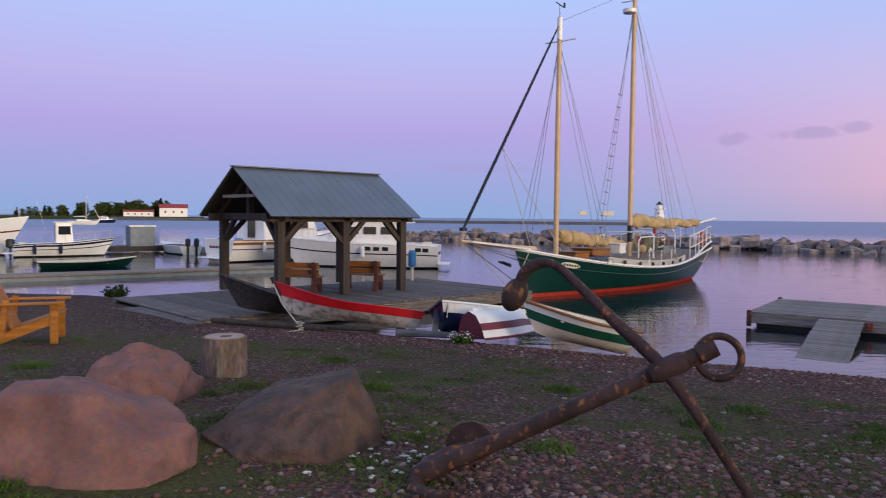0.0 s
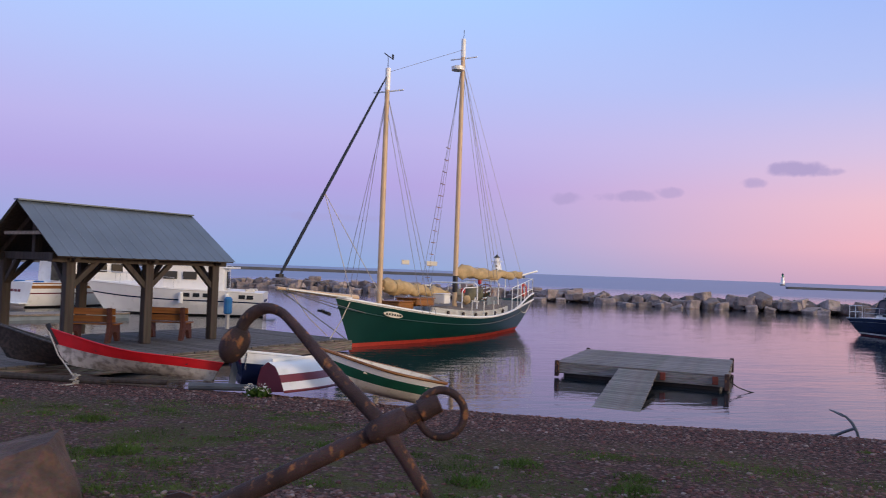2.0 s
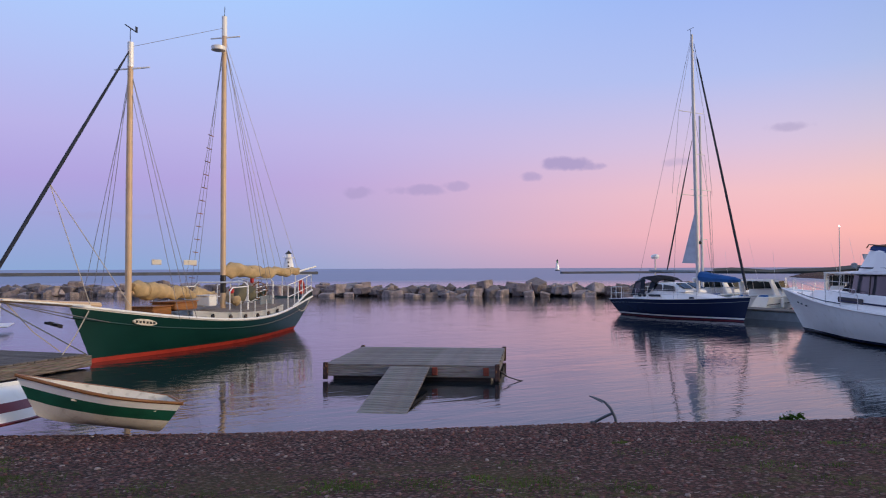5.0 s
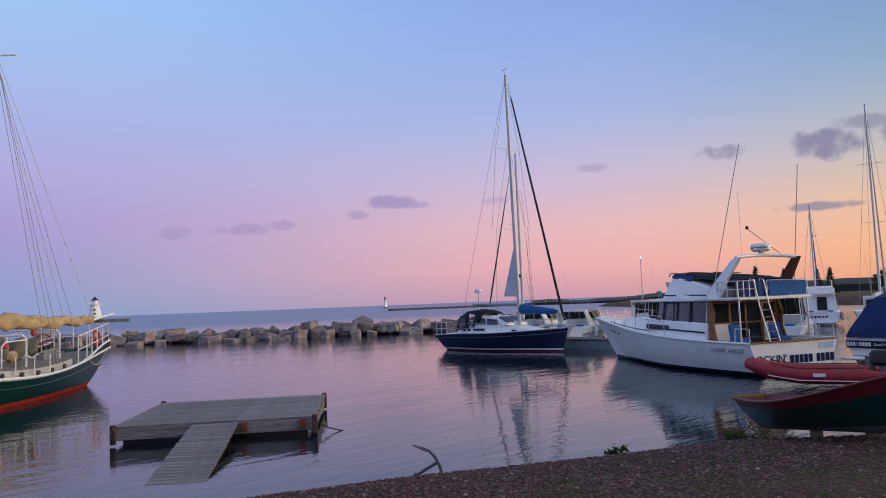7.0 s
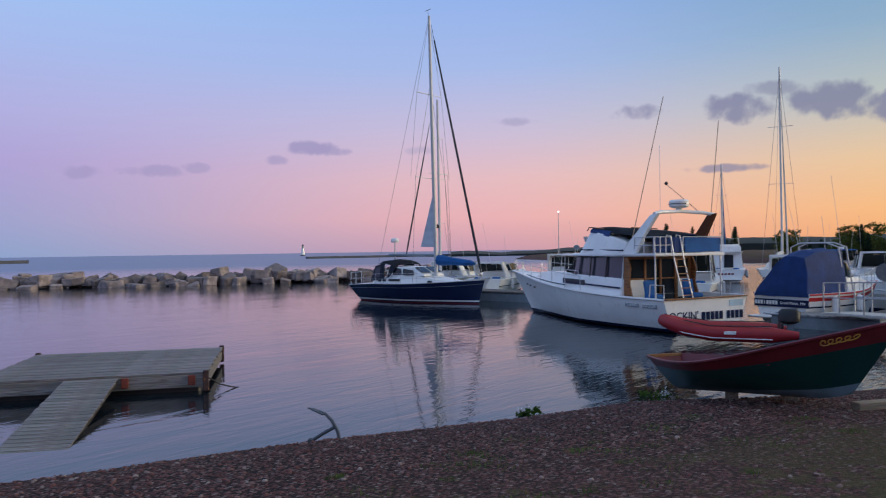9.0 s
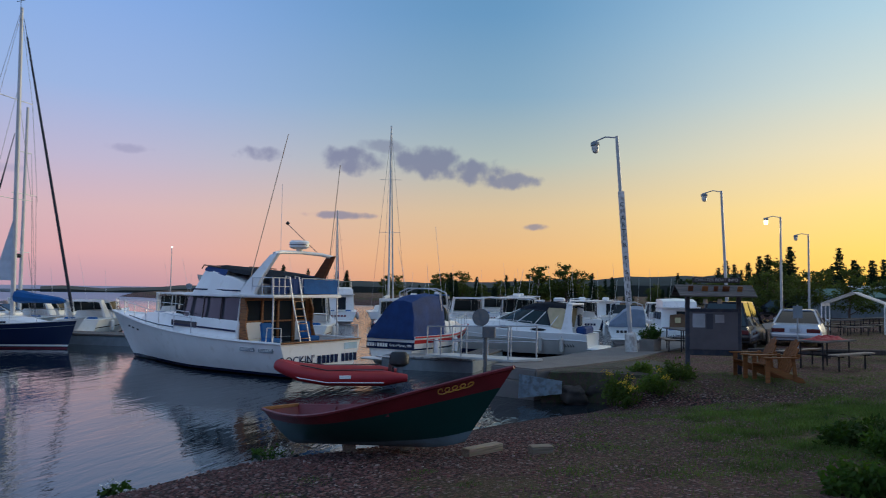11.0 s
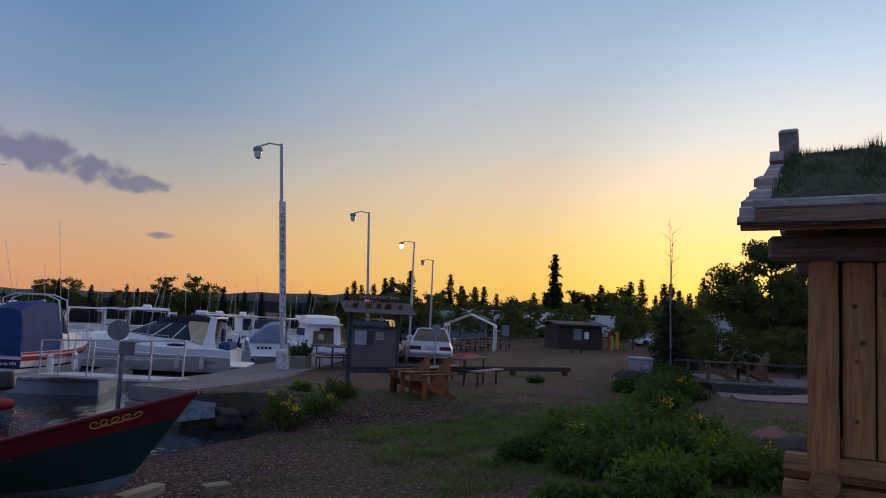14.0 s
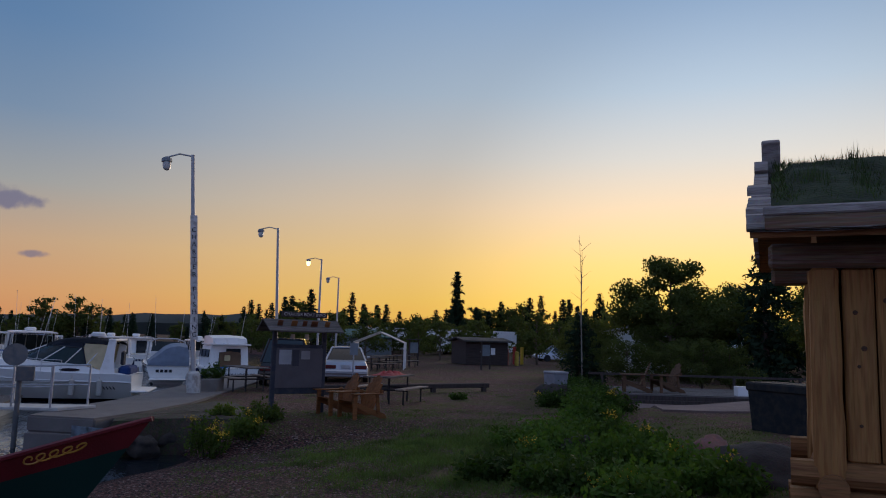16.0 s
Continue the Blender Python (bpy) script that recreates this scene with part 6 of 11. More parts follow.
def quay():
    th = thing("quay", "worn concrete quay slab with a sheet-metal face above the water", "quay", kind="structure")
    bm = bmesh.new()
    prism(bm, [(23.2, 4.75, 0.42), (24.1, 6.0, 0.42), (25.5, 5.5, 0.42), (27.4, 4.25, 0.42), (31.5, 2.6, 0.42), (61, -9.6, 0.42), (60.4, -11.0, 0.42), (29.3, 1.4, 0.42), (26.5, 2.5, 0.42), (24.6, 3.7, 0.42)], (0, 0, 0.34))
    bmesh.ops.bevel(bm, geom=bm.edges[:], offset=0.04, segments=2, affect="EDGES")
    part("slab", bm, CONCRETE, th)
    # bent sheet of roofing metal leaning at the corner
    bm = bmesh.new()
    rows = []
    for i in range(15):
        p = Vector((22.95, 5.15, 0)).lerp(Vector((22.75, 4.1, 0)), i / 14)
        o = 0.025 * math.sin(i * 1.9)
        rows.append([p + Vector((-0.16 + o, 0, 0.10 + 0.012 * i)), p + Vector((o - 0.05, 0, 0.36 + 0.006 * i)), p + Vector((o + 0.03, 0, 0.66 - 0.008 * i))])
    quad_rings(bm, rows, False, False)
    bmesh.ops.solidify(bm, geom=bm.faces[:], thickness=0.012)
    part("metal_sheet", bm, mat("dull_sheet_metal", (0.23, 0.28, 0.33), 0.55, 0.3, c2=(0.16, 0.18, 0.20)), th, "bent grey metal sheet", True)
    bm = bmesh.new()
    prism(bm, [(23.2, 4.8, -1.5), (23.8, 6.0, -1.5), (25.4, 5.3, -1.5), (27.3, 4.0, -1.5), (31.4, 2.4, -1.5), (60.8, -9.8, -1.5), (60.2, -10.6, -1.5), (30, 1.6, -1.5), (26.4, 2.6, -1.5), (24.6, 3.8, -1.5)], (0, 0, 1.93))
    part("quay_body", bm, CONCRETE, th)
    # cut bank of dark soil beside the slab
    rim = [(22.95, 4.55), (23.7, 4.5), (24.6, 3.72), (26.5, 2.52), (27.6, 1.7), (25.6, 0.9), (24.0, 0.75), (22.7, 0.95), (22.75, 1.9), (23.1, 2.7), (23.25, 3.5)]
    fine = []
    for i, p in enumerate(rim):
        q = rim[(i + 1) % len(rim)]
        for k in range(5):
            fine.append((p[0] + (q[0] - p[0]) * k / 5 + 0.10 * noise.noise(Vector((i * 5.0 + k, 0, 2))), p[1] + (q[1] - p[1]) * k / 5 + 0.10 * noise.noise(Vector((i * 5.0 + k, 7, 2)))))
    cx_, cy_ = 24.2, 2.6
    bm = bmesh.new()
    quad_rings(bm, [[(x + (cx_ - x) * f, y + (cy_ - y) * f, z + 0.03 * noise.noise(Vector((x * 2, y * 2, f * 9)))) for x, y in fine] for f, z in ((-0.06, -0.3), (-0.02, 0.2), (0.02, 0.52), (0.07, 0.72), (0.25, 0.745), (0.6, 0.75), (0.97, 0.75))], True, True)
    part("earth_bank", bm, SOIL, th, "dark earth bank", True)


quay()




# ---- things on the beach near the path ----
def big_anchor():
    th = thing("anchor", "large rusty iron anchor leaning on its stock on the beach", "anchor")
    crown, top = Vector((-0.03, 4.55, 1.03)), Vector((1.66, 4.16, 1.91))
    d = (top - crown).normalized()
    bm = bmesh.new()
    tube(bm, [crown, crown.lerp(top, 0.3), crown.lerp(top, 0.8), crown.lerp(top, 0.93), top], [0.062, 0.056, 0.046, 0.050, 0.046], 14)
    part("shank", bm, RUST, th, smooth=True)
    cr = Vector((1.43, 4.19, 1.80))
    bm = bmesh.new()
    tube(bm, [cr - d * 0.10, cr - d * 0.06, cr + d * 0.08, cr + d * 0.12], [0.052, 0.064, 0.064, 0.052], 14)
    part("stock_collar", bm, RUST, th, smooth=True)
    # stock: bent iron bar with a ball at the bent end
    pts = [Vector(p) for p in ((0.64, 4.84, 2.19), (0.68, 4.84, 2.30), (0.77, 4.80, 2.37), (0.87, 4.73, 2.36), (0.97, 4.64, 2.27), (1.18, 4.42, 2.04), (1.43, 4.19, 1.78), (1.66, 4.08, 1.43), (1.86, 4.02, 1.10), (1.98, 3.98, 0.88))]
    sm = []
    for i in range(len(pts) - 1):
        p0, p1, p2, p3 = pts[max(i - 1, 0)], pts[i], pts[i + 1], pts[min(i + 2, len(pts) - 1)]
        for k in range(4):
            t = k / 4
            sm.append(0.5 * ((2 * p1) + (p2 - p0) * t + (2 * p0 - 5 * p1 + 4 * p2 - p3) * t * t + (3 * p1 - p0 - 3 * p2 + p3) * t ** 3))
    sm.append(pts[-1])
    bm = bmesh.new()
    tube(bm, sm, [0.034 + 0.006 * math.sin(i * 0.35) for i in range(len(sm))], 12)
    st = part("stock", bm, RUST, th, "bent iron stock bar", True)
    bm = bmesh.new()
    bmesh.ops.create_icosphere(bm, subdivisions=3, radius=0.088, matrix=Matrix.Translation((0.62, 4.85, 2.155)) @ Matrix.Rotation(radians(25), 4, "Y") @ Matrix.Diagonal((0.95, 0.9, 1.35, 1)))
    part("stock_ball", bm, RUST, st, smooth=True)
    bm = bmesh.new()
    view = Vector((-0.30, -0.95, 0.1)).normalized()
    ring_bar(bm, top + d * 0.0 + Vector((0.055, -0.02, -0.035)), 0.122, 0.022, view.to_track_quat("Z", "Y").to_matrix(), 30, 10)
    part("ring", bm, RUST, th, smooth=True)
    bm = bmesh.new()
    tube(bm, [top - d * 0.06 + Vector((0, 0, 0)), top + d * 0.05], [0.060, 0.052], 14)
    part("ring_eye", bm, RUST, th, smooth=True)
    # arms and palms at the crown
    for s in (1, -1):
        a = crown + Vector((0.02, 0.02, 0))
        side = Vector((0.16, 0.5, -0.02)) if s == 1 else Vector((-0.10, -0.30, -0.16))
        e1, e2 = a + side * 0.45 + Vector((0.02, 0, 0.02)), a + side * 0.8 + d * 0.22
        bm = bmesh.new()
        tube(bm, [a, e1, e2, e2 + d * 0.12 + side * 0.08], [0.066, 0.056, 0.042, 0.02], 10)
        ar = part("arm", bm, RUST, th, smooth=True)
        if s == -1:
            continue
        bm = bmesh.new()
        n = side.normalized()
        w = d.cross(n).normalized()
        c = e2 - n * 0.02 + d * 0.03
        out = [c + w * 0.15 * math.cos(q) + d * 0.17 * math.sin(q) for q in [2 * math.pi * k / 12 for k in range(12)]]
        prism(bm, out, n * 0.035)
        part("palm", bm, RUST, ar, "rusty fluke palm")


big_anchor()


STONE_BROWN = mat("brown_sandstone", (0.118, 0.070, 0.052), 0.92, var=0.35, scale=2.8, bump=0.9, fine=30, c2=(0.070, 0.045, 0.036))


def boulder(label, c, s, rot, mat_, seed, rough=0.3, facets=6):
    bm = bmesh.new()
    rock(bm, s, seed, 4, rough, facets=facets)
    o = part("boulder", bm, mat_, None, smooth=False)
    o.data.polygons.foreach_set("use_smooth", [True] * len(o.data.polygons))
    o.matrix_basis = pose(*c, *rot)
    return tagged(o, label, "boulder")


def hewn_boulder(label, corners, material, seed, rough=0.05, soft=2):
    """A blocky rock: the hull of its corners, rounded and roughened."""
    bm = bmesh.new()
    for c in corners:
        bm.verts.new(c)
    r = bmesh.ops.convex_hull(bm, input=bm.verts[:])
    bmesh.ops.delete(bm, geom=[v for v in r["geom_interior"] if isinstance(v, bmesh.types.BMVert)], context="VERTS")
    for k in range(3):
        bmesh.ops.subdivide_edges(bm, edges=bm.edges[:], cuts=1, use_grid_fill=True)
        if k < soft:
            bmesh.ops.smooth_vert(bm, verts=bm.verts[:], factor=0.45, use_axis_x=True, use_axis_y=True, use_axis_z=True)
    bmesh.ops.subdivide_edges(bm, edges=bm.edges[:], cuts=1, use_grid_fill=True)
    bm.normal_update()
    off = Vector((seed * 3.3, seed, 0))
    for v in bm.verts:
        q = v.co
        v.co = q + v.normal * rough * (noise.noise(q * 2.1 + off) + 0.5 * noise.noise(q * 5 + off) + 0.28 * noise.noise(q * 12 + off))
    o = part("boulder", bm, material, None, smooth=True)
    return tagged(o, label, "boulder")


hewn_boulder("large blocky red granite boulder on the turf", ((-3.15, 4.65, .75), (-2.3, 4.32, .75), (-1.70, 4.45, .75), (-1.50, 5.1, .75), (-1.72, 5.9, .75), (-3.1, 6.0, .75), (-3.1, 4.6, 1.25), (-1.68, 4.52, 1.05), (-1.53, 5.1, 1.18), (-2.80, 4.75, 1.52), (-2.38, 4.78, 1.55), (-1.95, 4.95, 1.37), (-2.75, 5.6, 1.52), (-1.95, 5.6, 1.30)), STONE_RED, 3, 0.07, 1)
hewn_boulder("red granite boulder with a cracked ledge behind a larger one", ((-3.2, 6.5, .75), (-2.3, 6.4, .75), (-2.12, 7.0, .75), (-2.2, 7.7, .75), (-3.1, 7.7, .75), (-3.2, 6.55, 1.05), (-2.2, 6.6, 1.0), (-3.02, 6.72, 1.24), (-2.60, 6.62, 1.28), (-2.26, 6.75, 1.22), (-3.0, 7.1, 1.34), (-2.72, 7.05, 1.39), (-2.45, 7.1, 1.37), (-2.25, 7.2, 1.26), (-2.65, 7.5, 1.38)), STONE_RED, 8, 0.09, 1)
hewn_boulder("slanting brown wedge-shaped rock beside small white stones", ((-1.64, 5.55, 0.75), (-1.30, 5.08, 0.75), (-0.62, 4.85, 0.75), (-0.25, 5.50, 0.75), (-0.46, 6.30, 0.75), (-1.39, 6.40, 0.75), (-1.66, 5.55, 1.00), (-1.32, 5.10, 0.98), (-0.52, 5.50, 1.45), (-0.75, 5.40, 1.39), (-0.55, 5.95, 1.45), (-0.32, 5.45, 1.17), (-0.64, 4.95, 1.09), (-1.16, 5.75, 1.28), (-1.53, 5.60, 1.10), (-1.25, 6.20, 1.24)), STONE_BROWN, 15, 0.04, 0)


def stump():
    th = thing("stump", "pale sawn log stump standing on end", "stump", pose(-2.27, 8.45, ground_z(-2.27, 8.45) - 0.03))
    bm = bmesh.new()
    n = 22
    rings = []
    for z in (0, 0.12, 0.3, 0.48):
        rings.append([((0.245 + 0.012 * math.sin(k * 2.7)) * math.cos(2 * math.pi * k / n), (0.245 + 0.012 * math.cos(k * 1.9)) * math.sin(2 * math.pi * k / n), z) for k in range(n)])
    quad_rings(bm, rings)
    part("bark", bm, mat("pale_bark", (0.27, 0.19, 0.145), 0.95, var=0.45, scale=13, bump=1.0, fine=34, c2=(0.13, 0.088, 0.066), stretch=(1, 1, 0.3), cover=(0.40, 0.68)), th)
    bm = bmesh.new()
    lathe(bm, [(0.225, 0.478), (0.22, 0.487)], 22)
    top = part("sawn_top", bm, mat("sawn_end_grain", (0.40, 0.29, 0.24), 0.9, var=0.25, scale=12), th, "pale pinkish sawn top")
    bm = bmesh.new()
    lathe(bm, [(0.085, 0.486), (0.03, 0.490), (0.0, 0.489)], 14, (0.02, -0.02, 0))
    part("heart_rot", bm, BARK, top, "dark rotten heart")


stump()


def adirondack(label, m, group="", stain=None):
    stain = stain or ORANGE_WOOD
    th = thing("adirondack_chair", label, "chair", m, group=group)
    # x is the way that it faces
    for s in (1, -1):
        bm = bmesh.new()
        prism(bm, [(0.42, s * 0.27, 0.30), (0.42, s * 0.27, 0.40), (-0.45, s * 0.27, 0.10), (-0.52, s * 0.27, 0.0), (-0.35, s * 0.27, 0.0)], (0, s * 0.03, 0))
        part("side_rail", bm, stain, th)
        bm = bmesh.new()
        box(bm, (0.36, s * 0.315, 0.275), (0.10, 0.035, 0.55), None, 0.004)
        part("front_leg", bm, stain, th)
        bm = bmesh.new()
        box(bm, (-0.24, s * 0.315, 0.36), (0.08, 0.03, 0.5), Matrix.Rotation(0.12, 3, "Y"), 0.004)
        part("rear_post", bm, stain, th)
        bm = bmesh.new()
        box(bm, (0.09, s * 0.35, 0.56), (0.78, 0.14, 0.028), None, 0.006)
        part("armrest", bm, stain, th)
    for i in range(6):
        bm = bmesh.new()
        x = 0.40 - i * 0.1
        box(bm, (x, 0, 0.40 - (0.42 - x) * 0.33 + 0.005), (0.088, 0.56, 0.022), Matrix.Rotation(-0.32, 3, "Y"))
        part("seat_slat", bm, stain, th)
    for i in range(5):
        y = -0.22 + i * 0.11
        ln = 0.82 - 0.35 * y * y / 0.05 * 0.6
        bm = bmesh.new()
        a = Vector((-0.14, y, 0.20))
        d = Vector((-0.40, 0, 0.92)).normalized()
        beam(bm, a, a + d * ln, 0.10, 0.022, up=(1, 0, 0.4))
        part("back_slat", bm, stain, th)
    bm = bmesh.new()
    box(bm, (-0.36, 0, 0.60), (0.03, 0.66, 0.08))
    part("back_brace", bm, stain, th)
    return th


ch1 = adirondack("orange-stained wooden garden chair standing on the beach", pose(-5.85, 11.0, ground_z(-5.8, 11.0), 0, 0, 18) @ Matrix.Scale(1.08, 4))


# boats drawn up on the beach by the wharf
def aim(stern, bow, roll=0.0):
    """Pose of a boat whose stern and bow keel ends are given."""
    s, b = Vector(stern), Vector(bow)
    d = b - s
    return Matrix.Translation(s) @ Matrix.Rotation(math.atan2(d.y, d.x), 4, "Z") @ Matrix.Rotation(-math.atan2(d.z, math.hypot(d.x, d.y)), 4, "Y") @ Matrix.Rotation(radians(roll), 4, "X")


SLATE = mat("slate_grey_paint", (0.085, 0.095, 0.11), 0.7, var=0.25)
TARRED = mat("black_tarred_planks", (0.022, 0.019, 0.018), 0.55, var=0.4, scale=5.0, bump=0.3, c2=(0.06, 0.045, 0.04))
PRAM_CREAM = mat("pale_cream_paint", (0.78, 0.72, 0.62), 0.45, var=0.1, c2=(0.55, 0.47, 0.38), cover=(0.55, 0.8))
GREYWHITE = mat("grey_white_paint", (0.52, 0.48, 0.45), 0.6, var=0.15, c2=(0.25, 0.22, 0.20))
BRIGHT_RED = mat("bright_red_paint", (0.60, 0.010, 0.020), 0.45, var=0.12, bump=0.1)
rb, rbh = open_boat("rowing_boat", "slim rowing boat with red sheer and grey-white bottom, bow raised", aim((-0.12, 15.35, 0.36), (-3.25, 16.1, 0.58), 15), 3.40, 0.50, 0.66, 0.30, 0.32, [("hull_bottom", 0, 0.56, GREYWHITE, "grey-white bottom"), ("sheer_strake", 0.56, 1.0, BRIGHT_RED, "bright red sheer strake")], BLACK, BRIGHT_RED, 0.05, 0.3, 0.50, 3, 0.55, double=True, low=0.4, rail_r=0.014)
bm = bmesh.new()
tube(bm, [rbh.point(0.985, 0.55, 1), rbh.point(0.992, 1.0, 1), rbh.point(0.995, 1.0, 1) + Vector((0.03, 0, 0.07))], [0.03, 0.045, 0.05], 8)
part("stem_head", bm, BLACK, rb, "black stem head", True)
open_boat("rowing_boat", "slim black rowing boat with a high upswept bow", aim((-1.3, 16.25, 0.36), (-4.65, 17.0, 0.60), 10), 3.6, 0.52, 0.70, 0.30, 0.32, [("hull_side", 0, 1.0, TARRED, "black tarred planks")], BLACK, TARRED, 0.05, 0.3, 0.6, 3, 0.55, double=True, low=0.4)
dg, dgh = open_boat("dinghy", "small navy and white dinghy tilted on the beach", aim((0.42, 14.82, 0.42), (2.25, 15.3, 0.20), -20), 1.9, 0.52, 0.52, 0.42, 0.44, [("hull_side", 0, 0.62, NAVY, "navy side"), ("sheer_strake", 0.62, 1.0, WHITE, "white sheer strake")], NAVY, WHITE, 0.08, 0.85, 0.35, 2)
bm = bmesh.new()
prism(bm, [(-0.02, -0.40, 0.12), (-0.02, 0.40, 0.12), (-0.02, 0.46, 0.46), (-0.02, -0.46, 0.46)], (-0.02, 0, 0))
part("transom_board", bm, NAVY, dg, "dark navy transom board")
bm = bmesh.new()
prism(bm, [(-0.05, -0.02, 0.34), (-0.05, 0.02, 0.34), (-0.10, 0.02, -0.16), (-0.10, -0.02, -0.16)], (-0.12, 0, 0.02))
part("rudder", bm, SLATE, dg, "dark grey rudder blade")
for o in dg.children:
    if o.name.startswith("transom"):
        o.data.materials.clear()
        o.data.materials.append(NAVY)
open_boat("pram_dinghy", "white pram dinghy with green band and varnished gunwale", aim((3.82, 13.75, 0.15), (2.13, 13.6, 0.55)), 2.15, 0.62, 0.52, 0.45, 0.46, [("hull_bottom", 0, 0.42, PRAM_CREAM, "cream bottom"), ("green_band", 0.42, 0.75, mat("bright_green_paint", (0.012, 0.10, 0.06), 0.45), "green band"), ("sheer_strake", 0.75, 1.0, WHITE, "white sheer strake")], CREAM, TEAK, 0.06, 0.6, 0.4, 2, rail_r=0.026)


def overturned():
    th = thing("overturned_dinghy", "white dinghy with maroon stripe lying upside down", "dinghy", Matrix.Translation((0.92, 14.2, 0.76)) @ Matrix.Rotation(radians(38), 4, "Z") @ Matrix.Rotation(radians(172), 4, "X"))
    h = Hull(1.85, 0.54, 0.48, 0.47, 0.47, 0.08, 0.75, 0.35, 0.4, 0.4)
    part("hull_bottom", h.band(0.0, 0.45), WHITE, th, "white bottom", True)
    part("stripe", h.band(0.45, 0.70, 3, 0.003), MAROON, th, "maroon stripe", True)
    part("hull_side", h.band(0.70, 1.0), WHITE, th, "white side", True)
    part("transom", h.transom_face(), MAROON, th, "maroon transom")
    bm = bmesh.new()
    beam(bm, (0.1, 0, -0.10), (1.5, 0, -0.10), 0.03, 0.06)
    part("keel", bm, WHITE, th)
    for s in (1, -1):
        part("gunwale", h.rail(0.025, side=s), MAROON, th, smooth=True)


overturned()
for p, q, r, lb in (((-5.3, 16.5, 0.34), (-2.0, 15.3, 0.30), 0.07, "dark wet spar lying on the shingle"), ((-0.5, 14.85, 0.30), (0.8, 14.5, 0.31), 0.075, "grey spar under the beached boats"), ((-4.2, 16.2, 0.30), (-0.9, 15.0, 0.34), 0.06, "dark wet spar lying on the shingle")):
    bm = bmesh.new()
    tube(bm, [p, Vector(p).lerp(Vector(q), 0.5) + Vector((0, 0.03, 0)), q], [r, r * 0.95, r * 0.8], 9)
    tagged(part("spar", bm, SLATE if "grey" in lb else DARK_TIMBER, None, smooth=True), lb, "spar")
bm = bmesh.new()
tube(bm, [(-3.25, 16.05, 1.18), (-3.0, 15.8, 0.75), (-2.6, 15.3, 0.42), (-2.45, 14.8, 0.44)], 0.014, 6)
tagged(part("painter", bm, ROPE, None, smooth=True), "pale rope from a beached bow to a block", "rope")
rw = random.Random(9)
bm = bmesh.new()
gz = ground_z(-2.45, 14.75)
tube(bm, [(-2.45 + (0.05 + 0.035 * math.sin(k * 1.3)) * math.cos(k * 0.9), 14.75 + (0.05 + 0.04 * math.cos(k * 1.9)) * math.sin(k * 0.9), gz + 0.03 + 0.007 * k + rw.uniform(-.008, .008)) for k in range(26)], 0.014, 5)
tube(bm, [(-2.45, 14.75, gz + 0.03), (-2.6, 14.62, gz + 0.02), (-2.78, 14.6, gz + 0.015)], 0.013, 5)
tagged(part("rope_coil", bm, ROPE, None, smooth=True), "small tangled heap of pale mooring rope on the shingle", "rope")

# small anchor at the water's edge
DARK_IRON = mat("dark_grey_iron", (0.10, 0.11, 0.125), 0.6, 0.4, var=0.3)
sa = thing("small_anchor", "small grey stock anchor lying at the water's edge", "anchor", pose(10.48, 10.6, 0.02, 0, 0, -72) @ Matrix.Scale(1.25, 4))
bm = bmesh.new()
tube(bm, [(-0.26, 0.02, 0.335), (-0.16, 0.01, 0.30), (-0.08, 0.0, 0.24), (-0.01, 0.0, 0.13), (0.03, 0.0, -0.03)], [0.010, 0.016, 0.020, 0.020, 0.016], 8)
part("arm", bm, DARK_IRON, sa, smooth=True)
bm = bmesh.new()
tube(bm, [(-0.05, 0.0, 0.17), (-0.17, -0.06, 0.10), (-0.27, -0.12, 0.03)], 0.019, 8)
sk = part("shank", bm, DARK_IRON, sa, smooth=True)
bm = bmesh.new()
lathe(bm, [(0.012, -0.03), (0.034, -0.015), (0.034, 0.015), (0.012, 0.03)], 10, (-0.28, -0.125, 0.03))
part("ring_eye", bm, DARK_IRON, sk, smooth=True)
bm = bmesh.new()
prism(bm, [(-0.40, 0.0, 0.355), (-0.36, 0.07, 0.335), (-0.18, 0.05, 0.30), (-0.18, -0.04, 0.30)], (0.004, 0, 0.012))
part("palm", bm, DARK_IRON, sa)

# timber blocks under and beside the dory
TAN_TIMBER = wood("tan_sawn_timber", (0.42, 0.34, 0.25), 0.85, c2=(0.28, 0.22, 0.16), rand=0.15)
for c, s, r in (((15.35, 4.95, ground_z(15.35, 4.95) + 0.05), (0.70, 0.16, 0.13), -36), ((15.2, 4.12, ground_z(15.2, 4.12) + 0.05), (0.32, 0.16, 0.13), -62), ((16.4, 7.3, 0.25), (1.3, 0.2, 0.18), 20), ((15.9, 6.3, 0.42), (1.1, 0.2, 0.16), 25)):
    bm = bmesh.new()
    box(bm, (0, 0, 0), s, None, 0.012)
    o = part("timber_block", bm, TAN_TIMBER, None)
    o.matrix_basis = pose(*c, 0, 0, r)
    tagged(o, "short sawn timber block on the shingle by the dory", "block", "blocks by the dory")


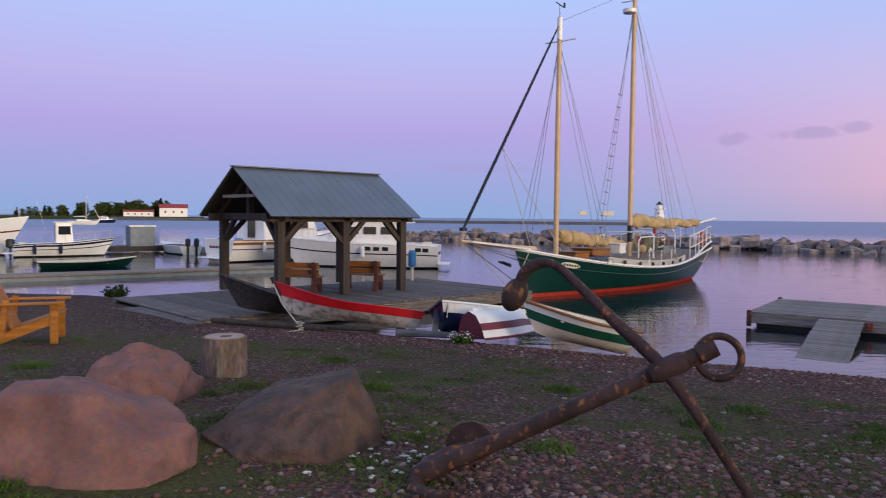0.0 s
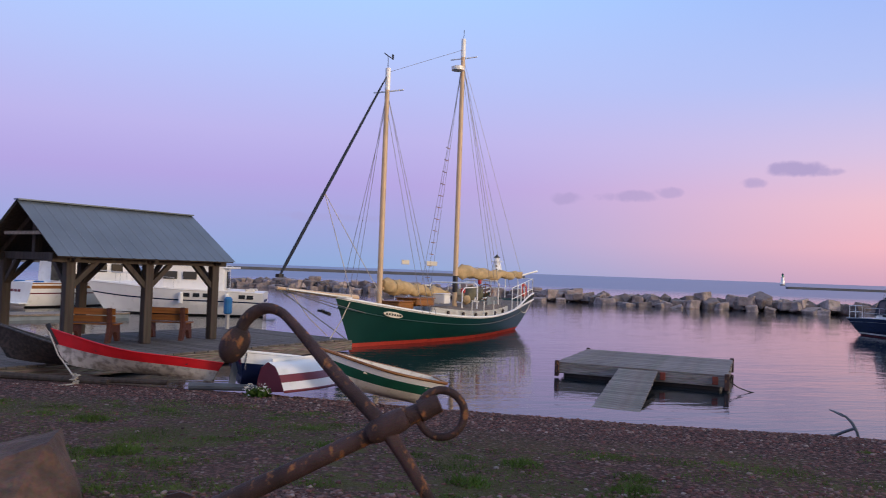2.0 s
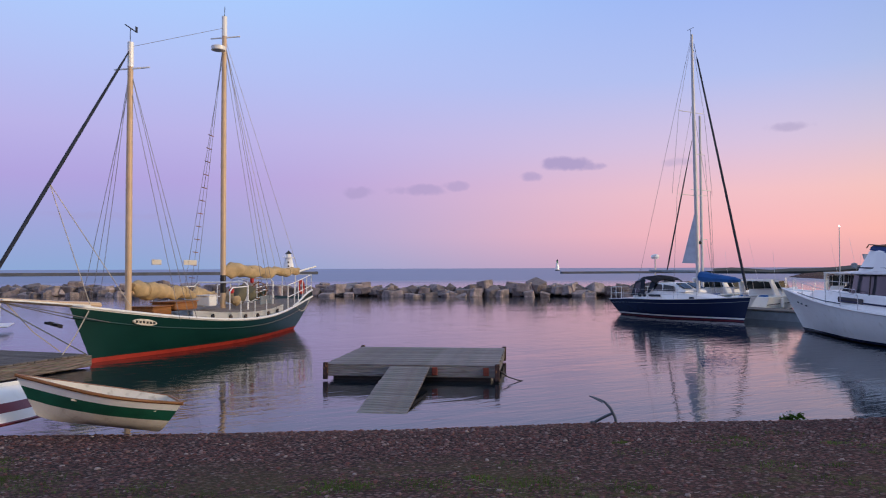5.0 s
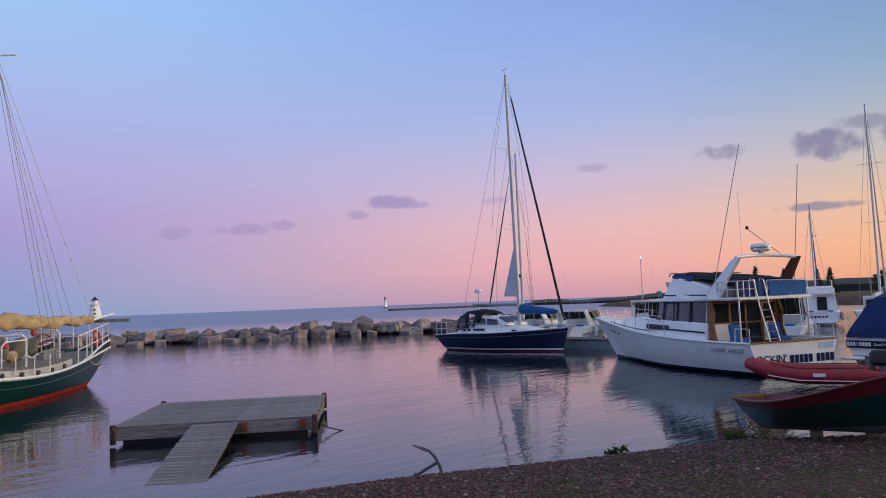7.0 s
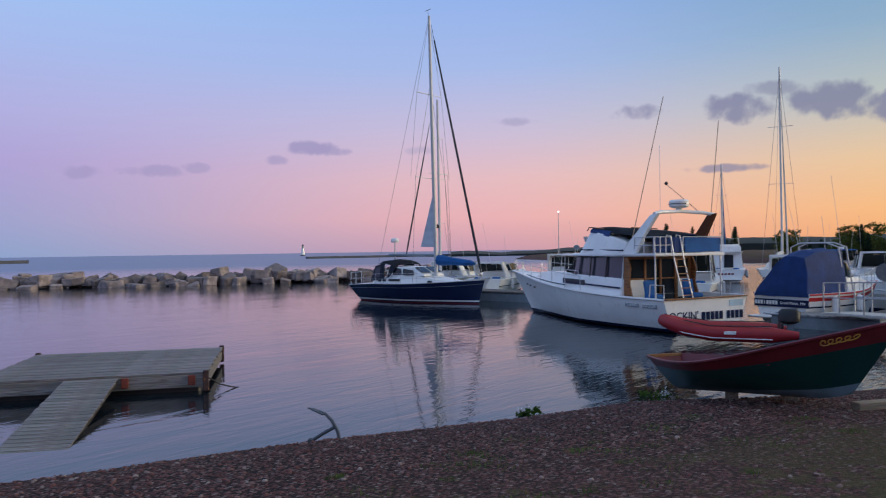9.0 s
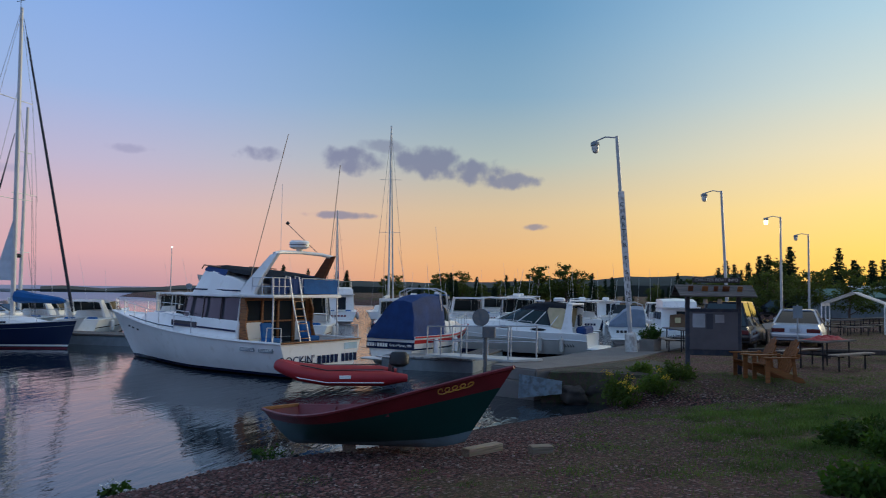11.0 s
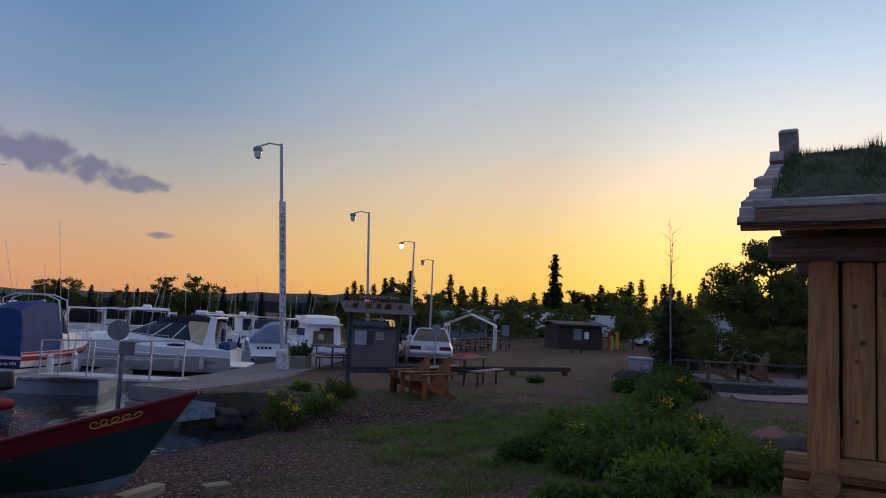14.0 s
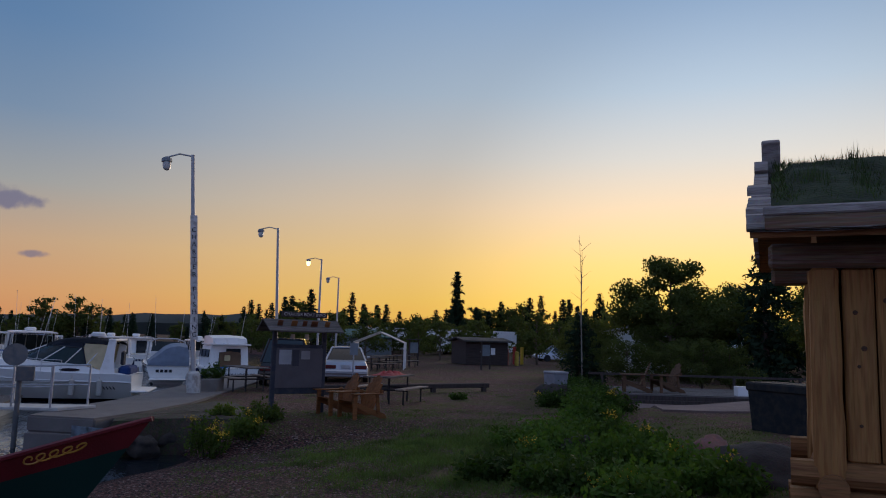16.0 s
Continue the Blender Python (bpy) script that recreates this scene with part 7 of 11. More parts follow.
# ---- moored motor boats ----
def motorboat(label, m, L, half, kind, stripe=None, cover=None, hull=None, sheer=(1.25, 0.95, 0.85), h_cab=1.0, fly=False, cat="motorboat", outboard=False, aerials=1, wood_door=False, ports=False):
    """A small motor boat: kind is 'express' (raked screen), 'cabin' (boxy house), 'pilot' (small wheelhouse) or 'open'."""
    th = thing("motorboat", label, cat, m)
    hull = hull or WHITE
    h = Hull(L, half, sheer[0], sheer[1], sheer[2], 0.25, 0.88, L * 0.12, 0.3, 0.35, bow_pow=2.3, ns=18, low=0.35)
    part("hull_bottom", h.level_band(None, 0.08, 1), BLACK, th, "dark bottom paint", True)
    part("hull_side", h.level_band(0.08, 0, 4, 0, below_sheer=0.0), hull, th, smooth=True)
    part("transom", h.transom_face(), hull, th)
    if stripe:
        part("stripe", h.band(0.80, 0.90, 1, 0.006), stripe, th, "coloured side stripe", True)
    part("deck", h.deck(0.985, 0.0 if kind != "open" else 0.6, 1.0, 0.02), WHITE, th)
    for s in (1, -1):
        part("rub_rail", h.rail(0.03, 0.97, side=s), WHITE if not stripe else stripe, th, smooth=True)
    if kind != "open":
        pts = [h.point(t, 1.0, s, 0.08) for s, ts in ((1, (0.55, 0.7, 0.85, 0.97)), (-1, (0.97, 0.85, 0.7, 0.55))) for t in ts]
        railing(th, pts, 0.5, 0.012, mid=False)
    z0 = h.sheer(0.4)

    def block(name, secs, mm, label=""):
        bm = bmesh.new()
        quad_rings(bm, [[(x, w0, za), (x + dx, w1, zb), (x + dx, -w1, zb), (x, -w0, za)] for x, dx, w0, za, w1, zb in secs], True, True)
        bmesh.ops.bevel(bm, geom=bm.edges[:], offset=0.045, segments=2, affect="EDGES", clamp_overlap=True)
        return part(name, bm, mm, th, label)

    w = half * 0.82
    if kind == "express":
        block("trunk", [(L * .30, 0, w, z0 - .1, w * .9, z0 + .34), (L * .62, 0, w * .85, z0, w * .7, z0 + .34), (L * .86, 0, w * .3, z0 + .1, w * .2, z0 + .14)], WHITE, "white cabin top")
        bm = bmesh.new()
        rows = []
        for x, dz, k in ((L * .30, .28, 1.0), (L * .42, .30, 1.0), (L * .56, .30, .72)):
            rows.append([Vector((x, w * k, z0 + dz)), Vector((x - .45, w * k * .9, z0 + dz + h_cab * .62))])
        r2 = [[Vector((p.x, -p.y, p.z)) for p in r] for r in rows[::-1]]
        quad_rings(bm, rows + r2, False, False)
        bmesh.ops.solidify(bm, geom=bm.faces[:], thickness=0.03)
        sc = part("windscreen", bm, GLASS_CLEAR, th, "raked wrap-round windscreen")
        for r in rows + r2:
            bm = bmesh.new()
            tube(bm, r, 0.022, 6)
            part("screen_frame", bm, WHITE, sc)
        for s in (1, -1):
            bm = bmesh.new()
            prism(bm, [(L * .16, s * w, z0), (L * .26, s * w, z0), (L * .16 - .1, s * w * .9, z0 + h_cab * 1.05), (L * .10 - .1, s * w * .9, z0 + h_cab * 1.05)], (0, -s * .1, 0))
            part("arch_leg", bm, WHITE, th)
        bm = bmesh.new()
        beam(bm, (L * .13 - .1, w * .92, z0 + h_cab * 1.05), (L * .13 - .1, -w * .92, z0 + h_cab * 1.05), .3, .1)
        part("arch_top", bm, WHITE, th)
        bm = bmesh.new()
        rows = [[(x, w * .9, z0 + h_cab * zz - .14), (x, 0, z0 + h_cab * zz + .02), (x, -w * .9, z0 + h_cab * zz - .14)] for x, zz in ((L * .13, 1.05), (L * .3, 1.12), (L * .42, 1.08), (L * .50 - .3, .98))]
        quad_rings(bm, rows, False, False)
        bmesh.ops.solidify(bm, geom=bm.faces[:], thickness=0.03)
        part("bimini", bm, cover or CANVAS_DARK, th, "canvas top", True)
        for x in (L * .62, L * .72):
            bm = bmesh.new()
            box(bm, (x, 0, z0 + .33), (.3, .3, .05))
            part("hatch", bm, GLASS, th)
    if kind == "cabin":
        hc = h_cab
        block("cabin", [(L * .22, 0, w, z0 - .1, w * .92, z0 + hc), (L * .55, 0, w * .95, z0, w * .85, z0 + hc), (L * .66, -.35, w * .8, z0, w * .7, z0 + hc)], WHITE, "white cabin")
        block("trunk", [(L * .60, 0, w * .8, z0 - .1, w * .7, z0 + .38), (L * .88, 0, w * .25, z0 + .1, w * .2, z0 + .22)], WHITE)
        for s in (1, -1):
            n = 3
            for k in range(n):
                x = L * (.26 + .105 * k)
                bm = bmesh.new()
                box(bm, (x + L * .04, s * w * .955, z0 + hc * .62), (L * .075, .06, hc * .36), Matrix.Rotation(s * 0.08 / max(hc, .6), 3, "X"), 0.02)
                part("window", bm, GLASS, th)
        block("front_window", [(L * .6 - .03, 0, w * .7, z0 + hc * .5, w * .7, z0 + hc * .86), (L * .635, -.1, w * .65, z0 + hc * .5, w * .62, z0 + hc * .86)], GLASS)
        bm = bmesh.new()
        box(bm, (L * .215, -.15, z0 + hc * .45), (.05, .65, hc * .8))
        part("door", bm, TEAK if wood_door else GLASS, th, "varnished wooden door" if wood_door else "dark doorway")
        block("roof", [(L * .16, 0, w, z0 + hc, w, z0 + hc + .07), (L * .62, 0, w * .85, z0 + hc, w * .85, z0 + hc + .07)], WHITE)
    if kind == "hardtop":
        hc = h_cab
        block("trunk", [(L * .34, 0, w, z0 - .1, w * .9, z0 + .36), (L * .62, 0, w * .85, z0, w * .7, z0 + .34), (L * .87, 0, w * .3, z0 + .1, w * .2, z0 + .15)], WHITE, "white cabin top")
        bm = bmesh.new()
        lo = [(L * .30, w * .94, z0 + .30), (L * .46, w * .90, z0 + .36), (L * .56, w * .5, z0 + .38), (L * .58, 0, z0 + .38)]
        lo += [(x, -y, z) for x, y, z in lo[-2::-1]]
        hi = [(x - .32, y * .9, z0 + hc * .92) for x, y, z in lo]
        quad_rings(bm, [[a, b] for a, b in zip(lo, hi)], False, False)
        bmesh.ops.solidify(bm, geom=bm.faces[:], thickness=0.03)
        sc = part("windscreen", bm, GLASS_CLEAR, th, "wrap-round windscreen")
        for a, b in list(zip(lo, hi)):
            bm = bmesh.new()
            tube(bm, [a, b], .022, 5)
            part("screen_frame", bm, WHITE, sc)
        block("hardtop", [(L * .10, 0, w * .95, z0 + hc, w * .92, z0 + hc + .07), (L * .35, 0, w * .95, z0 + hc, w * .92, z0 + hc + .09), (L * .54, 0, w * .75, z0 + hc - .02, w * .7, z0 + hc + .05)], cover or WHITE, "flat white hard top")
        for s in (1, -1):
            for x0, x1 in ((.10, .13), (.22, .20)):
                wire(th, (L * x0, s * w * .98, z0 - .05), (L * x1, s * w * .9, z0 + hc + .02), .022, STEEL, "top_post")
            bm = bmesh.new()
            prism(bm, [(L * .22, s * w * .95, z0 + .1), (L * .33, s * w * .95, z0 + .2), (L * .31, s * w * .91, z0 + hc * .95), (L * .21, s * w * .91, z0 + hc * .95)], (0, -s * .02, 0))
            part("side_curtain", bm, CANVAS_DARK, th, "dark side curtain")
        bm = bmesh.new()
        lathe(bm, [(.12, 0), (.22, .04), (.23, .16), (.16, .21)], 14, (L * .34, 0, z0 + hc + .08))
        part("radar_dome", bm, WHITE, th, "white radar dome", True)
    if kind == "pilot":
        hc = h_cab
        block("wheelhouse", [(L * .40, 0, w * .62, z0 - .3, w * .58, z0 + hc), (L * .58, -.15, w * .62, z0 - .3, w * .55, z0 + hc)], WHITE, "small white wheelhouse")
        for s in (1, -1):
            bm = bmesh.new()
            box(bm, (L * .485, s * w * .60, z0 + hc * .62), (L * .12, .04, hc * .42), None, 0.03)
            part("window", bm, GLASS, th)
        bm = bmesh.new()
        box(bm, (L * .40, 0, z0 + hc * .5), (.04, w * 1.0, hc * .8))
        part("rear_curtain", bm, GREYBOX, th)
        block("wheelhouse_roof", [(L * .38, 0, w * .68, z0 + hc, w * .66, z0 + hc + .06), (L * .59, 0, w * .66, z0 + hc, w * .62, z0 + hc + .06)], WHITE)
    if kind == "tarp":
        # slung over a hoop: low along one side, high along the other
        bm = bmesh.new()
        rows = [[(-.06, y_, z0 - .12) for y_ in (w * 1.02, w * .95, w * .6, w * .2, -w * .12, -w * .5, -w * .9, -w * 1.0, -w * 1.02)]]
        for x, zz in ((-.06, .10), (.02, .84), (L * .12, .96), (L * .26, 1.0), (L * .36, .97), (L * .37, .5)):
            zz *= h_cab
            rows.append([(x, w * 1.02, z0 - .12), (x, w * .95, z0 + zz * .10), (x, w * .6, z0 + zz * .40), (x, w * .2, z0 + zz * .78), (x, -w * .12, z0 + zz * .99), (x, -w * .5, z0 + zz * 1.02), (x, -w * .88, z0 + zz * .96), (x, -w * .98, z0 + zz * .55), (x, -w * 1.02, z0 - .12)])
        quad_rings(bm, rows, False, False)
        bmesh.ops.subdivide_edges(bm, edges=bm.edges[:], cuts=3, use_grid_fill=True)
        for v in bm.verts:
            v.co += Vector((.3, .3, 1)) * 0.035 * (noise.noise(v.co * 1.9) + .6 * noise.noise(Vector((v.co.x * 5, v.co.y * 5, v.co.z * 1.5)))) * (1 if v.co.z > z0 + .1 else .3)
        part("cockpit_cover", bm, cover or TARP_BLUE, th, "canvas cockpit cover drawn tight over a hoop", True)
        block("trunk", [(L * .42, 0, w * .9, z0 - .1, w * .8, z0 + .5), (L * .62, 0, w * .8, z0, w * .7, z0 + .42), (L * .86, 0, w * .3, z0 + .1, w * .2, z0 + .16)], WHITE)
        block("windscreen", [(L * .44, 0, w * .8, z0 + .4, w * .75, z0 + 1.0), (L * .54, -.4, w * .7, z0 + .4, w * .65, z0 + 1.0)], GLASS_CLEAR)
        for x in (L * .36, L * .44):
            bm = bmesh.new()
            tube(bm, [(x, w, z0), (x - .2, w * .9, z0 + h_cab + .05), (x - .25, w * .5, z0 + h_cab + .2), (x - .25, -w * .5, z0 + h_cab + .2), (x - .2, -w * .9, z0 + h_cab + .05), (x, -w, z0)], .028, 6)
            part("hoop", bm, ALU, th)
    if ports:
        for s in (1, -1):
            for t in (.06, .11, .33, .39, .45):
                a, b = h.point(t, .82, s, -.012), h.point(t + .04, .82, s, -.012)
                bm = bmesh.new()
                beam(bm, a, b, .03, .2, bevel=.01)
                part("window", bm, GLASS, th, "dark side window")
    if fly:
        block("flybridge", [(L * .22, 0, w * .9, z0 + h_cab + .06, w * .9, z0 + h_cab + .45), (L * .42, 0, w * .88, z0 + h_cab + .06, w * .8, z0 + h_cab + .62), (L * .54, -.3, w * .75, z0 + h_cab + .06, w * .6, z0 + h_cab + .55)], WHITE, "white flybridge")
        bm = bmesh.new()
        rows = [[(x, w * .8, z0 + h_cab + 1.02), (x, 0, z0 + h_cab + 1.12), (x, -w * .8, z0 + h_cab + 1.02)] for x in (L * .26, L * .33, L * .42)]
        quad_rings(bm, rows, False, False)
        bmesh.ops.solidify(bm, geom=bm.faces[:], thickness=0.03)
        part("bridge_top", bm, cover or WHITE, th)
        for x in (L * .27, L * .41):
            for s in (1, -1):
                wire(th, (x, s * w * .8, z0 + h_cab + .4), (x, s * w * .78, z0 + h_cab + 1.04), .018, STEEL, "bridge_post")
    if outboard:
        for y in ((0,) if outboard == 1 else (-.3, .3)):
            bm = bmesh.new()
            rings = [[(-.15 + .26 * math.cos(a) * k, y + .17 * math.sin(a) * k, z) for a in [2 * math.pi * i / 10 for i in range(10)]] for z, k in ((.55, .5), (.62, .95), (1.0, 1.0), (1.1, .6))]
            quad_rings(bm, rings)
            ob = part("outboard_motor", bm, BLACK, th, "black outboard motor", True)
            bm = bmesh.new()
            box(bm, (-.15, y, .15), (.14, .1, .9))
            part("leg", bm, BLACK, ob)
    # fittings: accent line, swim platform, transom lettering bars, fenders, dome
    pick = int(L * 10 + half * 100)
    accent = (NAVY, BLACK, MAROON, NAVY)[pick % 4]
    if kind != "open":
        part("accent_line", h.band(0.62, 0.66, 1, 0.005), accent, th, "thin dark hull line", True)
        bm = bmesh.new()
        box(bm, (-0.28, 0, 0.24), (0.55, half * 1.5, 0.07), None, 0.025)
        part("swim_platform", bm, WHITE, th)
        if not outboard and label[:19] != "white charter boat " and not wood_door:
            for k in range(3 + pick % 4):
                bm = bmesh.new()
                box(bm, (-0.012, half * 0.42 - k * half * 0.17, h.sheer(0) * 0.66), (0.02, half * 0.12, 0.13))
                part("letter_bar", bm, accent, th, "dark bar of the boat's lettering")
        for s in (1, -1):
            for t in (.22, .5):
                p = h.point(t, .8, s, -.12)
                bm = bmesh.new()
                lathe(bm, [(.03, -.30), (.10, -.24), (.11, 0), (.10, .24), (.03, .30)], 9, (p.x, p.y, p.z - .15))
                fd = part("fender", bm, (WHITE, NAVY, WHITE)[pick % 3], th, "hanging boat fender", True)
                bm = bmesh.new()
                q = h.point(t, 1.0, s, .03)
                tube(bm, [(p.x, p.y, p.z + .12), q], .012, 4)
                part("fender_line", bm, ROPE, fd)
        for s in (1, -1):
            bm = bmesh.new()
            box(bm, (L * .08, s * w * .55, z0 - .15), (.45, .45, .4), None, .06)
            part("cockpit_seat", bm, CREAM if pick % 2 else CANVAS_BLUE, th)
    if kind == "cabin":
        for s in (1, -1):
            bm = bmesh.new()
            zt = z0 + h_cab + .13
            tube(bm, [(L * .2, s * w * .8, zt - .06), (L * .22, s * w * .8, zt), (L * .56, s * w * .72, zt), (L * .58, s * w * .72, zt - .06)], .014, 5)
            part("roof_rail", bm, STEEL, th)
        if not fly:
            bm = bmesh.new()
            lathe(bm, [(.12, 0), (.24, .05), (.25, .18), (.18, .24)], 14, (L * .36, 0, z0 + h_cab + .07))
            part("radar_dome", bm, WHITE, th, "white radar dome", True)
    for k in range(aerials):
        wire(th, (L * (.3 + .08 * k), w * (.6 if k % 2 else -.6), z0 + .8), (L * (.22 + .05 * k), w * (.8 if k % 2 else -.7), z0 + 2.6 + k * .7), .006, WHITE, "aerial")
    return th, h


def heading(at, toward):
    """Pose of a boat with its stern at a place and its bow toward another."""
    d = Vector((toward[0] - at[0], toward[1] - at[1], 0))
    return Matrix.Translation((at[0], at[1], 0)) @ Matrix.Rotation(math.atan2(d.y, d.x), 4, "Z")


# beside the quay
tb, tbh = motorboat("white charter boat under a blue canvas cockpit cover", heading((30.2, 10.4), (35.2, 8.6)), 5.7, 1.22, "tarp", stripe=RED, sheer=(1.30, 1.05, 1.05), h_cab=1.48, aerials=3)
bm = bmesh.new()
box(bm, (-0.03, 0, 0.70), (0.03, 2.06, 0.26))
bd = part("name_panel", bm, NAVY, tb, "dark blue lettering panel")
for i in range(8):
    bm = bmesh.new()
    box(bm, (-0.055, 0.95 - i * 0.115, 0.71), (0.02, 0.08 if i != 3 else 0.02, 0.13))
    part("letter_bar", bm, WHITE, bd)
lettering("Grand Marais, MN", 0.125, bd, Matrix.Translation((-0.05, -0.46, 0.71)) @ Euler((radians(90), 0, radians(-90))).to_matrix().to_4x4(), WHITE, "white port lettering")


def express_cruiser():
    m = heading((36.3, 3.3), (36.3 + 0.22, 3.3 + 0.97))
    th = thing("motorboat", "white express cruiser with dark canvas top moored at the quay", "motorboat", m)
    L = 7.4
    h = Hull(L, 1.28, 1.30, 0.98, 0.94, 0.25, 0.92, 1.0, 0.22, 0.33, bow_pow=2.4, flare=0.8, ns=26, low=0.1)
    part("hull_bottom", h.level_band(None, 0.10, 1), NAVY, th, "dark bottom paint", True)
    # shade below the rub rail is painted in as a greyer hull band
    part("hull_side", h.level_band(0.10, 0.68, 4), GELCOAT_GREY, th, "lower white hull coloured grey-beige for its shade", True)
    part("sheer_strake", h.level_band(0.68, 0, 3, 0.012, below_sheer=0.0), WHITE, th, "white upper hull", True)
    part("transom", h.transom_face(), WHITE, th)
    part("deck", h.deck(0.99, 0.0, 1.0, 0.02), WHITE, th)
    for s in (1, -1):
        part("rub_rail", h.rail(0.032, 0.78, side=s), WHITE, th, smooth=True)
        pts = [h.point(t, 1.0, s, 0.06) for t in (0.36, 0.46, 0.58, 0.72, 0.86, 0.97)]
        railing(th, pts, 0.42, 0.012, mid=False)
    bm = bmesh.new()
    box(bm, (-0.26, 0, 0.36), (0.60, 2.1, 0.10), None, 0.04)
    part("swim_platform", bm, WHITE, th)
    # moulded cabin top rising to the screen
    bm = bmesh.new()
    secs = [(0.25, 1.16, 0.86, 1.08, 0.97), (0.9, 1.16, 0.9, 1.06, 1.06), (1.7, 1.17, 0.9, 1.06, 1.26), (2.9, 1.15, 0.95, 1.02, 1.34), (4.0, 1.02, 1.0, 0.84, 1.40), (5.3, 0.72, 1.05, 0.52, 1.38), (6.7, 0.24, 1.15, 0.12, 1.28)]
    quad_rings(bm, [[(x, a, z0), (x, b, z1), (x, 0, z1 + 0.05), (x, -b, z1), (x, -a, z0)] for x, a, z0, b, z1 in secs])
    ct = part("cabin_top", bm, WHITE, th, "white moulded cabin top", True)
    for s in (1, -1):
        for x, w in ((2.05, 0.34), (3.6, 0.30)):
            bm = bmesh.new()
            c = Vector((x, s * (1.125 if x < 3 else 1.045), 1.10 if x < 3 else 1.18))
            rings = [[c + Vector((w * math.cos(q) * k, s * off, 0.055 * math.sin(q) * k)) for q in [2 * math.pi * i / 14 for i in range(14)]] for k, off in ((1.0, -0.03), (1.0, 0.012), (0.9, 0.018))]
            quad_rings(bm, rings)
            part("port_light", bm, GLASS, ct, "long oval port light")
    # wrap-round raked screen, canvas above
    lo = [(1.55, 1.07, 1.25), (2.25, 1.06, 1.30), (3.05, 1.00, 1.36), (3.75, 0.78, 1.42), (4.15, 0.40, 1.46), (4.25, 0.0, 1.47)]
    hi = [(1.15, 0.98, 1.78), (1.75, 0.97, 1.86), (2.30, 0.92, 1.90), (2.75, 0.72, 1.93), (3.0, 0.36, 1.95), (3.05, 0.0, 1.96)]
    lo, hi = lo + [(x, -y, z) for x, y, z in lo[-2::-1]], hi + [(x, -y, z) for x, y, z in hi[-2::-1]]
    bm = bmesh.new()
    quad_rings(bm, [[a, b] for a, b in zip(lo, hi)], False, False)
    bmesh.ops.solidify(bm, geom=bm.faces[:], thickness=0.02)
    sc = part("windscreen", bm, GLASS_TINT, th, "raked wrap-round windscreen", True)
    for k in (0, 1, 2, 4, 6, 8, 9, 10):
        bm = bmesh.new()
        tube(bm, [lo[k], hi[k]], 0.022, 6)
        part("screen_frame", bm, WHITE, sc)
    for row in (lo, hi):
        bm = bmesh.new()
        tube(bm, row, 0.024, 6)
        part("screen_rim", bm, WHITE if row is lo else BLACK, sc)
    bm = bmesh.new()
    rows = []
    for x, w, z in ((0.62, 0.98, 2.06), (1.1, 1.0, 2.15), (1.7, 0.99, 2.19), (2.3, 0.90, 2.17), (2.85, 0.66, 2.06), (3.06, 0.45, 1.97)):
        rows.append([(x, w, z - 0.14), (x, w * 0.86, z - 0.02), (x, 0, z + 0.05), (x, -w * 0.86, z - 0.02), (x, -w, z - 0.14)])
    quad_rings(bm, rows, False, False)
    bmesh.ops.solidify(bm, geom=bm.faces[:], thickness=0.03)
    part("canvas_top", bm, CANVAS_DARK, th, "dark canvas cockpit top", True)
    for s in (1, -1):
        bm = bmesh.new()
        prism(bm, [(1.75, s * 0.985, 1.86), (2.30, s * 0.93, 1.90), (2.78, s * 0.73, 1.94), (2.75, s * 0.70, 2.02), (2.3, s * 0.90, 2.06), (1.7, s * 0.98, 2.06)], (0, -s * 0.015, 0))
        part("side_canvas", bm, CANVAS_DARK, th)
        bm = bmesh.new()
        prism(bm, [(0.98, s * 1.06, 1.12), (1.55, s * 1.07, 1.27), (1.72, s * 0.98, 1.88), (1.65, s * 0.98, 2.02), (0.90, s * 1.0, 1.98)], (0, -s * 0.012, 0))
        vn = part("clear_panel", bm, VINYL, th, "clear vinyl side panel")
        bm = bmesh.new()
        tube(bm, [(1.55, s * 1.075, 1.27), (1.72, s * 0.99, 1.88), (1.65, s * 0.99, 2.04)], 0.025, 5)
        part("panel_edge", bm, CANVAS_DARK, vn)
        # raked white arch
        bm = bmesh.new()
        prism(bm, [(0.55, s * 1.14, 0.92), (1.12, s * 1.14, 0.98), (0.95, s * 1.08, 1.5), (0.88, s * 1.02, 2.12), (0.62, s * 1.02, 2.16), (0.68, s * 1.08, 1.5)], (0, -s * 0.10, 0))
        bmesh.ops.bevel(bm, geom=bm.edges[:], offset=0.02, segments=1, affect="EDGES")
        part("arch_leg", bm, WHITE, th, "raked white radar arch leg")
        for k in range(4):
            bm = bmesh.new()
            p = h.point(0.09 + 0.017 * k, 0.60, s, -0.012)
            beam(bm, p + Vector((-0.05, 0, -0.05)), p + Vector((0.03, 0, 0.05)), 0.02, 0.03)
            part("vent", bm, BLACK, th)
        for t in (0.16, 0.30):
            p = h.point(t, 0.6, s, -0.11)
            bm = bmesh.new()
            lathe(bm, [(0.03, -0.30), (0.09, -0.25), (0.10, 0), (0.09, 0.25), (0.03, 0.30)], 10, tuple(p))
            fd = part("fender", bm, GELCOAT_GREY, th, "pale hanging fender", True)
            bm = bmesh.new()
            tube(bm, [p + Vector((0, 0, 0.28)), h.point(t, 1.0, s, 0.02)], 0.01, 4)
            part("fender_line", bm, ROPE, fd)
    bm = bmesh.new()
    beam(bm, (0.75, 1.04, 2.16), (0.75, -1.04, 2.16), 0.26, 0.08, bevel=0.02)
    part("arch_top", bm, WHITE, th)
    bm = bmesh.new()
